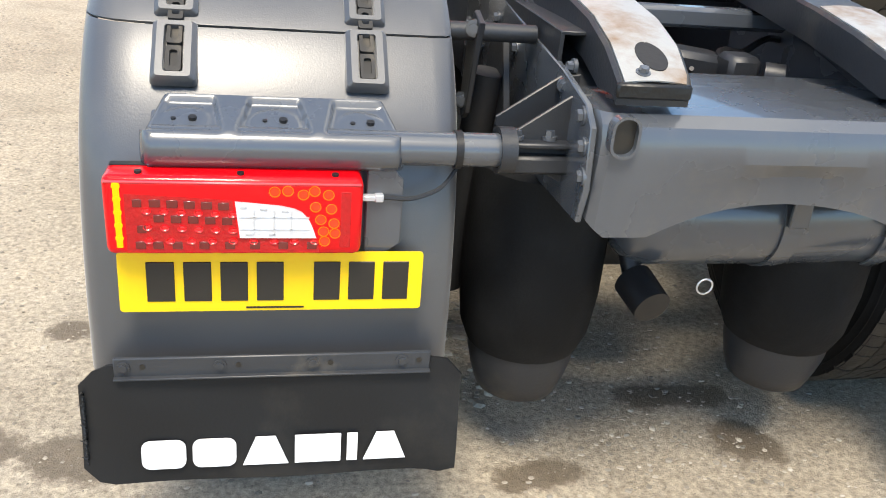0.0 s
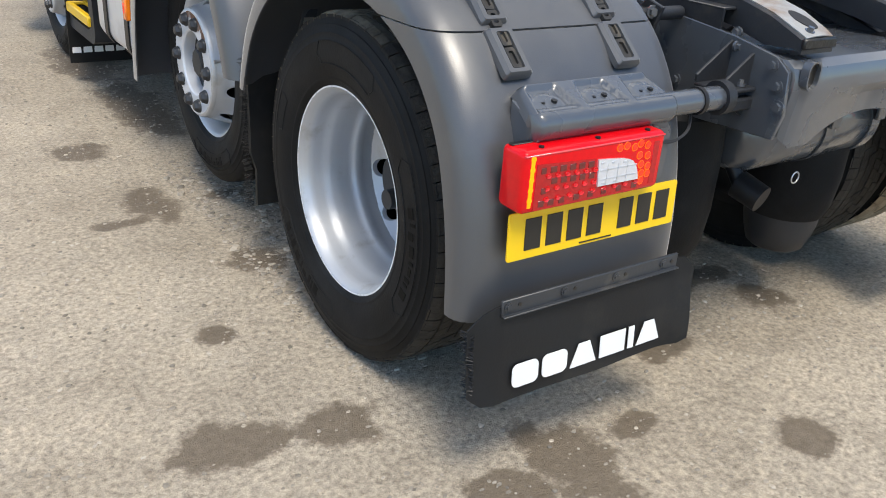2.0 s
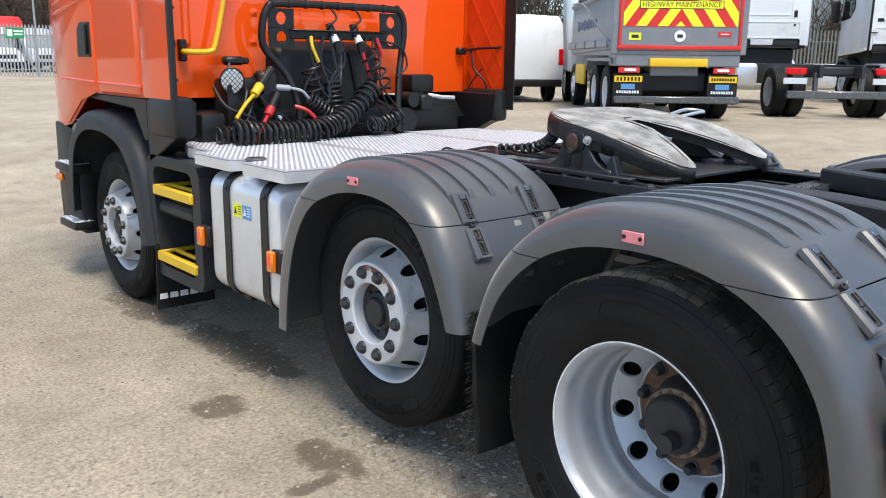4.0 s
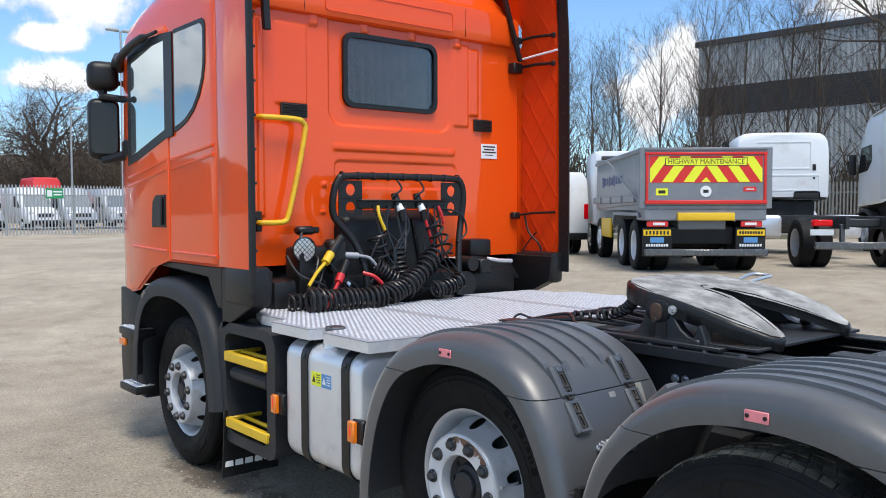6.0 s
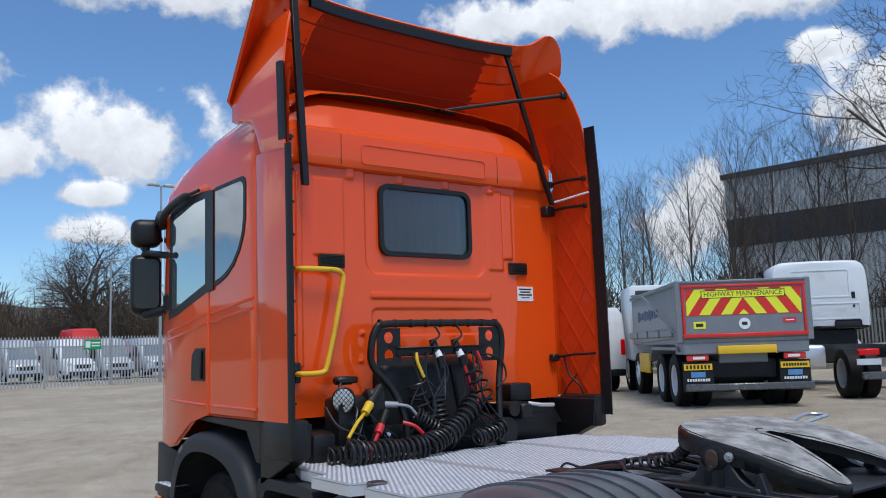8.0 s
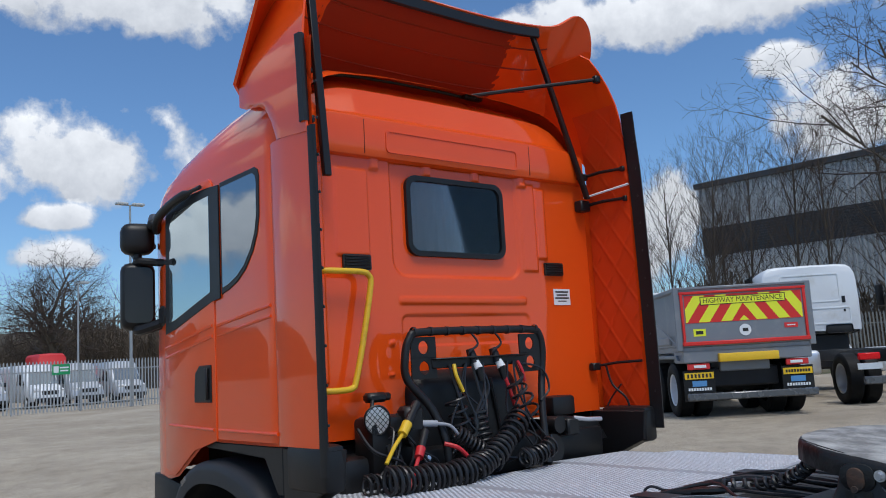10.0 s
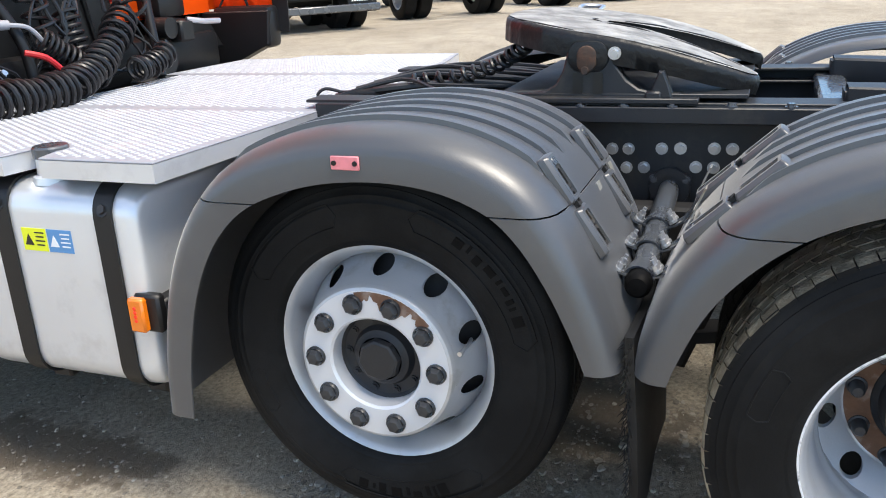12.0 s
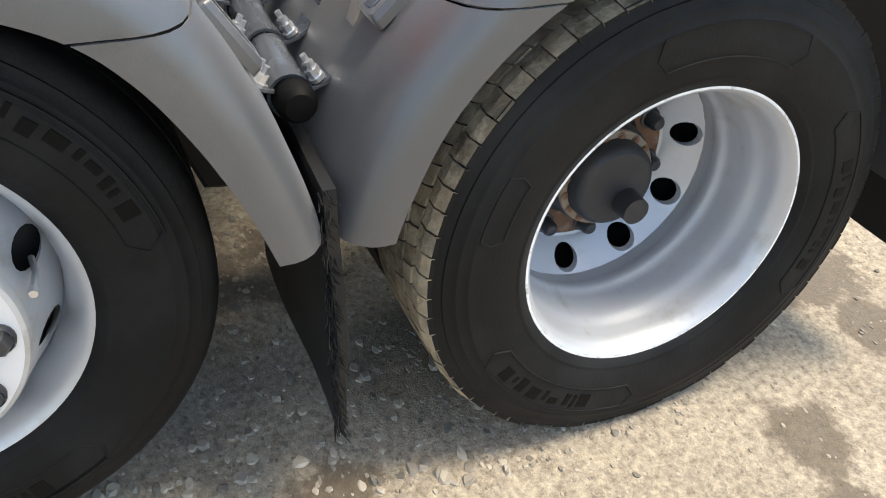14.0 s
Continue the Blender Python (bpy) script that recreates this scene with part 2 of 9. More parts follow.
orange = mat("orange_paint", (0.86, 0.086, 0.005), 0.42, 0, 0.05, 1.5, 0.0, 300, coat=1.0, spec=0.10)
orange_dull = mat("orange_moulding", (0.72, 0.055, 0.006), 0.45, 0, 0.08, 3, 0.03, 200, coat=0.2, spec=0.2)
# darker copy of the orange: shade under the deflector put into colour
underside_shade = mat("deflector_underside", (0.34, 0.030, 0.006), 0.55, 0, 0.12, 3, 0.03, 200, spec=0.25)
fender_grey = mat("fender_plastic", (0.051, 0.054, 0.060), 0.38, 0, 0.18, 4, 0.08, 320, dirt=(0.072, 0.073, 0.075), amount=0.28, dscale=3.5, spec=1.0, sheen=0.40)
cab_plastic = mat("cab_lower_plastic", (0.028, 0.030, 0.034), 0.52, 0, 0.15, 5, 0.12, 240, dirt=(0.06, 0.057, 0.053), amount=0.2, spec=0.3)
black_plastic = mat("black_plastic", (0.011, 0.011, 0.012), 0.42, 0, 0.2, 8, 0.1, 200, spec=0.38)
rubber = mat("tyre_rubber", (0.0060, 0.0063, 0.0068), 0.62, 0, 0.3, 7, 0.2, 150, dirt=(0.0142, 0.0147, 0.0155), amount=0.5, dscale=4.5, spec=0.17)
tread_rubber = tread_mat()
flap_rubber = mat("mudflap_rubber", (0.011, 0.0115, 0.0125), 0.5, 0, 0.2, 6, 0.1, 160, dirt=(0.03, 0.028, 0.025), amount=0.25, dscale=3, spec=0.3)
chassis = mat("chassis_grey", (0.062, 0.070, 0.082), 0.27, 0.0, 0.12, 6, 0.03, 140, coat=0.45, dirt=(0.085, 0.085, 0.085), amount=0.12, dscale=7, spec=0.8)
flap_steel = mat("clamp_bar_steel", (0.034, 0.037, 0.042), 0.4, 0, 0.2, 10, 0.1, 120, dirt=(0.10, 0.09, 0.075), amount=0.2, dscale=9)
chassis_dark = mat("chassis_dark", (0.019, 0.021, 0.025), 0.45, 0, 0.25, 8, 0.15, 120, dirt=(0.055, 0.050, 0.042), amount=0.22, dscale=6)
greasy = mat("greasy_steel", (0.19, 0.188, 0.18), 0.62, 0.0, 0.45, 13, 0.9, 40, dirt=(0.47, 0.465, 0.45), amount=0.55, dscale=7, spec=0.35)
grease_edge = mat("black_grease", (0.010, 0.0105, 0.011), 0.40, 0, 0.4, 14, 0.7, 45, dirt=(0.035, 0.026, 0.020), amount=0.22, dscale=9, spec=0.4)
# pale base holds the ramp top's sky sheen; the rust is real
ramp_sheen_rust = mat("ramp_pale_sheen", (0.34, 0.34, 0.33), 0.40, 0.2, 0.2, 6, 0.2, 90, dirt=(0.20, 0.12, 0.06), amount=0.3, dscale=6)
rim_silver = mat("rim_silver", (0.51, 0.53, 0.56), 0.40, 0.42, 0.10, 6, 0.06, 160, dirt=(0.36, 0.355, 0.345), amount=0.16, dscale=9)
rim_white = mat("rim_face", (0.68, 0.70, 0.74), 0.36, 0.25, 0.06, 8, 0.06, 160)
strap_rubber = mat("strap_rubber", (0.028, 0.027, 0.026), 0.6, 0, 0.3, 20, 0.1, 120, dirt=(0.10, 0.085, 0.065), amount=0.3, dscale=14, spec=0.3)
worn_zinc = mat("worn_zinc", (0.34, 0.335, 0.31), 0.5, 0.4, 0.25, 20, 0.15, 90, dirt=(0.30, 0.25, 0.16), amount=0.35, dscale=12)
rust = mat("rust", (0.15, 0.075, 0.042), 0.8, 0, 0.45, 28, 0.4, 90, dirt=(0.34, 0.28, 0.24), amount=0.30, dscale=12)
hub_grey = mat("hub_grey", (0.020, 0.021, 0.024), 0.5, 0.1, 0.25, 12, 0.15, 120, dirt=(0.06, 0.045, 0.035), amount=0.2, dscale=10)
nut_dark = mat("nut_cap", (0.03, 0.032, 0.036), 0.38, 0, 0.2, 20, 0.05, 100)
zinc = mat("zinc_bolt", (0.62, 0.63, 0.65), 0.3, 0.8, 0.15, 30, 0.05, 150)
alloy = mat("brushed_aluminium", (0.74, 0.76, 0.79), 0.34, 0.55, 0.08, 4, 0.08, 40, dirt=(0.55, 0.56, 0.58), amount=0.25, dscale=3)
galv = mat("galvanised_deck", (0.33, 0.345, 0.385), 0.55, 0.05, 0.12, 10, 0.1, 120, dirt=(0.46, 0.43, 0.44), amount=0.2, dscale=4)
galv_bright = mat("bright_dimple", (0.55, 0.57, 0.62), 0.45, 0.0, 0.05, 10, 0, island=0.1)
seam_dark = mat("panel_gap", (0.10, 0.012, 0.004), 0.7, 0, 0.1, 10, 0)
yellow = mat("yellow_paint", (0.80, 0.50, 0.02), 0.38, 0, 0.06, 6, 0.04, 100, dirt=(0.5, 0.3, 0.03), amount=0.15, dscale=8)
plate_yellow = mat("plate_yellow", (0.88, 0.56, 0.005), 0.32, 0, 0.03, 4, 0.0, coat=0.3)
plate_ink = mat("plate_black", (0.02, 0.018, 0.015), 0.35, 0, 0.05, 4, 0.0)
white_print = mat("white_print", (0.80, 0.81, 0.82), 0.4, 0, 0.03, 6, 0.0)
lens_red = mat("red_lens", (0.62, 0.002, 0.006), 0.12, 0, 0.15, 60, 0.15, 90, coat=0.15, spec=0.3, emit=0.10)
lens_dark = mat("red_lens_dark", (0.44, 0.003, 0.006), 0.12, 0, 0.3, 90, 0.5, 140, coat=0.3)
lens_clear = mat("clear_lens", (0.72, 0.74, 0.78), 0.12, 0.3, 0.15, 60, 0.2, 90, coat=1.0)
led_amber = mat("amber_led", (0.90, 0.028, 0.004), 0.2, 0, 0.3, 150, 0.2, 150, coat=0.5, emit=0.28)
led_side = mat("side_light", (0.95, 0.26, 0.006), 0.4, 0, 0.05, 30, 0, spec=0.1, emit=1.0)
led_ring = mat("amber_ring", (0.93, 0.12, 0.004), 0.3, 0, 0.05, 30, 0, spec=0.2, emit=0.55)
led_facet = mat("red_facet", (0.70, 0.006, 0.008), 0.15, 0, 0.4, 120, 0.2, 120, coat=0.6, emit=0.12)
lens_edge = mat("lens_edge", (0.70, 0.06, 0.07), 0.2, 0, 0.2, 40, 0.1, 90, coat=0.3)
led_red = mat("red_led", (0.13, 0.003, 0.003), 0.2, 0, 0.05, 30, 0, coat=1.0)
lens_amber = mat("amber_lens", (0.85, 0.20, 0.008), 0.16, 0, 0.1, 40, 0.1, 90, coat=0.8)
reflector = mat("pink_reflector", (0.80, 0.25, 0.28), 0.4, 0, 0.15, 60, 0.05, 200)
glass_dark = mat("dark_glass", (0.024, 0.022, 0.022), 0.03, 0.0, 0.3, 2.0, 0, spec=0.35)
def tinted_pane():
    """Thin tinted glass: mostly clear, with a light mirror sheen."""
    m = bpy.data.materials.new("tinted_pane")
    m.use_nodes = True
    nt = m.node_tree
    nt.nodes.clear()
    N, L = nt.nodes.new, nt.links.new
    out, mix, clear, gloss, fr = N("ShaderNodeOutputMaterial"), N("ShaderNodeMixShader"), N("ShaderNodeBsdfTransparent"), N("ShaderNodeBsdfGlossy"), N("ShaderNodeFresnel")
    clear.inputs["Color"].default_value = (0.80, 0.78, 0.77, 1)
    gloss.inputs["Roughness"].default_value = 0.02
    fr.inputs["IOR"].default_value = 1.5
    L(fr.outputs[0], mix.inputs[0])
    L(clear.outputs[0], mix.inputs[1])
    L(gloss.outputs[0], mix.inputs[2])
    L(mix.outputs[0], out.inputs["Surface"])
    return m


pane_clear = tinted_pane()
curtain_cloth = mat("curtain_cloth", (0.48, 0.40, 0.37), 0.9, 0, 0.2, 8, 0.2, 120)
glass_side = mat("quarter_glass", (0.30, 0.34, 0.37), 0.02, 0.9, 0.05, 2.0, 0)
glass_light = mat("door_glass", (0.50, 0.58, 0.60), 0.02, 0.9, 0.05, 2.0, 0)
hose_black = mat("hose_black", (0.014, 0.014, 0.016), 0.36, 0, 0.15, 30, 0.05, 200)
hose_red = mat("hose_red", (0.55, 0.02, 0.025), 0.4, 0, 0.1, 30, 0.05, 200)
hose_yellow = mat("hose_yellow", (0.75, 0.48, 0.02), 0.4, 0, 0.1, 30, 0.05, 200)
lamp_glass = mat("lamp_glass", (0.78, 0.79, 0.78), 0.2, 0.3, 0.3, 40, 0.2, 60, coat=1.0)
white_paint = mat("white_paint", (0.76, 0.78, 0.80), 0.35, 0, 0.05, 1.5, 0.02, 100, coat=0.5, dirt=(0.62, 0.62, 0.60), amount=0.2, dscale=1.5)
tipper_grey = mat("tipper_grey", (0.21, 0.225, 0.25), 0.4, 0.2, 0.1, 2, 0.06, 60, dirt=(0.30, 0.30, 0.30), amount=0.25, dscale=2)
chevron_red = mat("chevron_red", (0.66, 0.025, 0.02), 0.4, 0, 0.05, 3, 0)
chevron_yellow = mat("chevron_yellow", (0.82, 0.86, 0.03), 0.4, 0, 0.04, 3, 0)
sign_blue = mat("sign_blue", (0.10, 0.28, 0.55), 0.4, 0, 0.1, 12, 0)
sticker_red = mat("sticker_red", (0.65, 0.03, 0.03), 0.4, 0, 0.05, 12, 0)
sign_green = mat("sign_green", (0.02, 0.30, 0.10), 0.45, 0, 0.05, 6, 0)
van_grey = mat("van_grey", (0.028, 0.029, 0.028), 0.3, 0.0, 0.05, 1, 0, coat=1.0)
silver_paint = mat("silver_paint", (0.55, 0.57, 0.60), 0.3, 0.3, 0.05, 1, 0, coat=0.6)
fence_steel = mat("fence_galvanised", (0.36, 0.38, 0.39), 0.5, 0.3, 0.15, 3, 0.05, 60)
# darker copy of the fence steel, with the trees' shade in its colour
fence_shaded = mat("fence_painted_shade", (0.17, 0.175, 0.165), 0.7, 0.1, 0.25, 3, 0.05, 60)
verge_turf = mat("verge_turf", (0.075, 0.080, 0.040), 0.95, 0, 0.4, 3, 0.5, 40, dirt=(0.16, 0.13, 0.09), amount=0.5, dscale=1.8)
shed_light = mat("shed_cladding", (0.47, 0.50, 0.51), 0.5, 0.1, 0.1, 0.4, 0.02, 10)
shed_dark = mat("shed_louvre", (0.045, 0.05, 0.056), 0.5, 0.1, 0.15, 0.6, 0.02, 10)
bark = mat("bark", (0.10, 0.082, 0.062), 0.9, 0, 0.3, 3, 0.3, 30)
twig = mat("twig", (0.07, 0.052, 0.042), 0.9, 0, 0.3, 2, 0, island=0.3)
scrub = mat("scrub", (0.085, 0.065, 0.045), 0.95, 0, 0.4, 1.5, 0, island=0.35)
bank_earth = mat("bank_earth", (0.06, 0.048, 0.034), 0.95, 0, 0.4, 0.6, 0.4, 8, dirt=(0.05, 0.06, 0.025), amount=0.4, dscale=0.5)
stone = mat("yard_stone", (0.31, 0.275, 0.225), 0.85, 0, 0.2, 30, 0.3, 120, island=0.5)
under_dark = mat("underbody_black", (0.012, 0.012, 0.013), 0.7, 0, 0.3, 6, 0.2, 60)
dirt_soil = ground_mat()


# ---- mesh helpers ----
def B():
    return bmesh.new()


def finish(me, material, smooth, sharp):
    me.materials.append(material)
    if smooth:
        me.polygons.foreach_set("use_smooth", [True] * len(me.polygons))
        me.set_sharp_from_angle(angle=radians(sharp))
    me.update()


def part(name, bm, material, parent=None, label="", smooth=True, sharp=38):
    me = bpy.data.meshes.new(name)
    bmesh.ops.recalc_face_normals(bm, faces=bm.faces)
    bm.to_mesh(me)
    bm.free()
    finish(me, material, smooth, sharp)
    return share(name, me, parent, None, label)


def share(name, me, parent=None, m=None, label=""):
    ob = new(name, me)
    if parent is not None:
        ob.parent = parent
    if m is not None:
        ob.matrix_basis = m
    if label:
        ob["label"] = label
    return ob


def raw(name, verts, faces, material, parent=None, label="", smooth=False, sharp=40):
    me = bpy.data.meshes.new(name)
    me.from_pydata(verts, [], faces)
    finish(me, material, smooth, sharp)
    return share(name, me, parent, None, label)


def thing(name, label, category, m=None, group="", kind=""):
    e = new(name)
    if m is not None:
        e.matrix_basis = m
    return tagged(e, label, category, group, kind)


def box(bm, c, s, bev=0.0, rot=None, seg=1):
    m = Matrix.Translation(c)
    if rot:
        m = m @ Euler([radians(a) for a in rot]).to_matrix().to_4x4()
    m = m @ Matrix.Diagonal((*s, 1))
    g = bmesh.ops.create_cube(bm, size=1.0, matrix=m)["verts"]
    if bev:
        es = list({e for v in g for e in v.link_edges})
        bmesh.ops.bevel(bm, geom=es, offset=bev, segments=seg, affect="EDGES", profile=0.5)
    return bm


def cyl(bm, a, b, r, r2=None, seg=20):
    a, b = Vector(a), Vector(b)
    q = (b - a).to_track_quat("Z", "Y").to_matrix().to_4x4()
    bmesh.ops.create_cone(bm, cap_ends=True, segments=seg, radius1=r, radius2=r if r2 is None else r2, depth=(b - a).length, matrix=Matrix.Translation((a + b) / 2) @ q)
    return bm


def lathe(bm, prof, m=None, seg=48, close=False):
    """Turns (h, r) round the x axis; h runs along x."""
    m = m or Matrix()
    rings = []
    for h, r in prof:
        rings.append([bm.verts.new(m @ Vector((h, r * math.sin(2 * math.pi * k / seg), r * math.cos(2 * math.pi * k / seg)))) for k in range(seg)])
    pairs = list(zip(rings, rings[1:])) + ([(rings[-1], rings[0])] if close else [])
    for a, b in pairs:
        for k in range(seg):
            bm.faces.new((a[k], a[(k + 1) % seg], b[(k + 1) % seg], b[k]))
    return bm


def smooth_line(pts, n=6):
    pts = [Vector(p) for p in pts]
    out = []
    for i in range(len(pts) - 1):
        p0, p1, p2, p3 = pts[max(i - 1, 0)], pts[i], pts[i + 1], pts[min(i + 2, len(pts) - 1)]
        for k in range(n):
            t = k / n
            out.append(0.5 * (2 * p1 + (p2 - p0) * t + (2 * p0 - 5 * p1 + 4 * p2 - p3) * t * t + (3 * p1 - p0 - 3 * p2 + p3) * t ** 3))
    return out + [pts[-1]]


def tube(bm, pts, r, seg=8, ends=True):
    pts = [Vector(p) for p in pts]
    up = Vector((0.13, 0.21, 0.97))
    rings = []
    for i, p in enumerate(pts):
        d = (pts[min(i + 1, len(pts) - 1)] - pts[max(i - 1, 0)]).normalized()
        side = up - d * up.dot(d)
        if side.length < 1e-4:
            side = d.orthogonal()
        side.normalize()
        up = side
        other = d.cross(side)
        rr = r[i] if isinstance(r, (list, tuple)) else r
        rings.append([bm.verts.new(p + (side * math.cos(2 * math.pi * k / seg) + other * math.sin(2 * math.pi * k / seg)) * rr) for k in range(seg)])
    for a, b in zip(rings, rings[1:]):
        for k in range(seg):
            bm.faces.new((a[k], a[(k + 1) % seg], b[(k + 1) % seg], b[k]))
    if ends:
        bm.faces.new(list(reversed(rings[0])))
        bm.faces.new(rings[-1])
    return bm


def prism(bm, poly, axis, a, b, bev=0.0, seg=1):
    """A flat outline pushed along an axis from a to b; the outline's two numbers are the other two axes in order."""
    def at(u, v, w):
        return {"x": (w, u, v), "y": (u, w, v), "z": (u, v, w)}[axis]
    lo = [bm.verts.new(at(u, v, a)) for u, v in poly]
    hi = [bm.verts.new(at(u, v, b)) for u, v in poly]
    n = len(poly)
    fs = [bm.faces.new(lo), bm.faces.new(list(reversed(hi)))]
    for i in range(n):
        fs.append(bm.faces.new((lo[i], hi[i], hi[(i + 1) % n], lo[(i + 1) % n])))
    bmesh.ops.recalc_face_normals(bm, faces=fs)
    if bev:
        es = list({e for f in fs[:2] for e in f.edges})
        bmesh.ops.bevel(bm, geom=es, offset=bev, segments=seg, affect="EDGES", profile=0.5)
    return bm


def sheet(bm, rows, thick=0.0, wrap=False):
    """A surface through rows of points, with thickness."""
    g = [[bm.verts.new(p) for p in row] for row in rows]
    fs = []
    n = len(g[0])
    for a, b in zip(g, g[1:]):
        for k in range(n if wrap else n - 1):
            fs.append(bm.faces.new((a[k], a[(k + 1) % n], b[(k + 1) % n], b[k])))
    if thick:
        bmesh.ops.recalc_face_normals(bm, faces=fs)
        bmesh.ops.solidify(bm, geom=fs, thickness=thick)
    return bm


def rounded(w, h, r, n=5, cx=0.0, cy=0.0):
    out = []
    for sx, sy, a0 in ((1, 1, 0), (-1, 1, 90), (-1, -1, 180), (1, -1, 270)):
        for k in range(n + 1):
            a = radians(a0 + 90 * k / n)
            out.append((cx + sx * (w / 2 - r) + r * math.cos(a), cy + sy * (h / 2 - r) + r * math.sin(a)))
    return out


def ring_prism(bm, outer, inner, axis, a, b):
    """A frame between two outlines with as many points each."""
    def at(u, v, w):
        return {"x": (w, u, v), "y": (u, w, v), "z": (u, v, w)}[axis]
    L4 = [[bm.verts.new(at(u, v, w)) for u, v in poly] for poly, w in ((outer, a), (outer, b), (inner, b), (inner, a))]
    n = len(outer)
    for p, q in zip(L4, L4[1:] + L4[:1]):
        for i in range(n):
            bm.faces.new((p[i], p[(i + 1) % n], q[(i + 1) % n], q[i]))
    return bm


def bolt(bm, c, way, r=0.012, h=0.012, seg=6):
    c, way = Vector(c), Vector(way).normalized()
    cyl(bm, c - way * 0.004, c + way * 0.003, r * 1.45, seg=12)
    cyl(bm, c, c + way * h, r, r * 0.92, seg=seg)
    return bm


# ---- ground ----
def rise(x, y):
    """The yard is level round the truck and rises a little towards its far sides."""
    s = 0.75 * x + 0.66 * y
    t = max(0.0, min(1.0, (s - 4.5) / 9.5))
    h = 0.44 * t * t * (3 - 2 * t)
    far = max(0.0, math.hypot(x, y) - 60)
    return h + min(4.0, far * 0.02 if y > 0 else 0)


def near_lump(x, y):
    """Small unevenness of the trodden yard."""
    v = Vector((x, y, 0))
    return 0.010 * noise.noise(v * 1.1) + 0.006 * noise.noise(v * 3.7) + 0.003 * noise.noise(v * 11.0)


def lines(edges):
    out = []
    for a, b, n in edges:
        out += [a + (b - a) * k / n for k in range(n)]
    return out + [edges[-1][1]]


gx = lines([(-900, -100, 4), (-100, -14, 8), (-14, -4.5, 20), (-4.5, 3.0, 150), (3.0, 25, 60), (25, 110, 12), (110, 900, 4)])
gy = lines([(-900, -60, 4), (-60, -4, 14), (-4, 6.5, 190), (6.5, 45, 70), (45, 150, 10), (150, 900, 4)])
verts, faces = [], []
for y in gy:
    for x in gx:
        inner = -5 < x < 4 and -4.5 < y < 7
        verts.append((x, y, rise(x, y) + (near_lump(x, y) if inner else 0.0)))
nx = len(gx)
for j in range(len(gy) - 1):
    for i in range(nx - 1):
        faces.append((j * nx + i, j * nx + i + 1, (j + 1) * nx + i + 1, (j + 1) * nx + i))
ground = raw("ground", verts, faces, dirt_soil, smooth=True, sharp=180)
tagged(ground, "sandy grey hardcore yard with wet stains and painted shade under the truck", "ground", kind="structure")


def pebble(verts, faces, x, y, z, r, rnd):
    """A small uneven stone of eight faces and a belt."""
    k0 = len(verts)
    n = 5
    sq = rnd.uniform(0.3, 0.7)
    a0 = rnd.random() * 6.28
    ex = rnd.uniform(0.5, 1.0)
    for k in range(n):
        a = a0 + 2 * math.pi * k / n
        q = r * rnd.uniform(0.6, 1.3)
        verts.append((x + q * math.cos(a), y + q * ex * math.sin(a), z))
    for k in range(n):
        a = a0 + 2 * math.pi * (k + 0.4) / n
        q = r * rnd.uniform(0.5, 0.8)
        verts.append((x + q * math.cos(a), y + q * ex * math.sin(a), z + r * sq * rnd.uniform(0.7, 1.1)))
    for k in range(n):
        j = (k + 1) % n
        faces.append((k0 + k, k0 + j, k0 + n + k))
        faces.append((k0 + j, k0 + n + j, k0 + n + k))
    faces.append(tuple(k0 + n + k for k in range(n)))


def gravel(name, count, area, sizes, label, seed, keep=None):
    rnd = random.Random(seed)
    verts, faces = [], []
    x0, x1, y0, y1 = area
    made = 0
    while made < count:
        x, y = rnd.uniform(x0, x1), rnd.uniform(y0, y1)
        dens = 0.5 + 0.9 * noise.noise(Vector((x * 1.4, y * 1.4, seed)))
        if rnd.random() > dens or (keep and not keep(x, y)):
            made += 0.25
            continue
        r = sizes[0] + (sizes[1] - sizes[0]) * rnd.random() ** 3.5
        pebble(verts, faces, x, y, rise(x, y) + near_lump(x, y) - r * 0.18, r, rnd)
        made += 1
    ob = raw(name, verts, faces, stone)
    return tagged(ob, label, "gravel", kind="stuff")


gravel("gravel", 48000, (-4.6, 1.6, -2.6, 5.5), (0.003, 0.012), "fine loose gravel scattered over the yard", 3)
gravel("loose_stones", 2600, (-1.22, -0.1, 0.5, 2.5), (0.006, 0.024), "pale loose stones under the truck", 9)


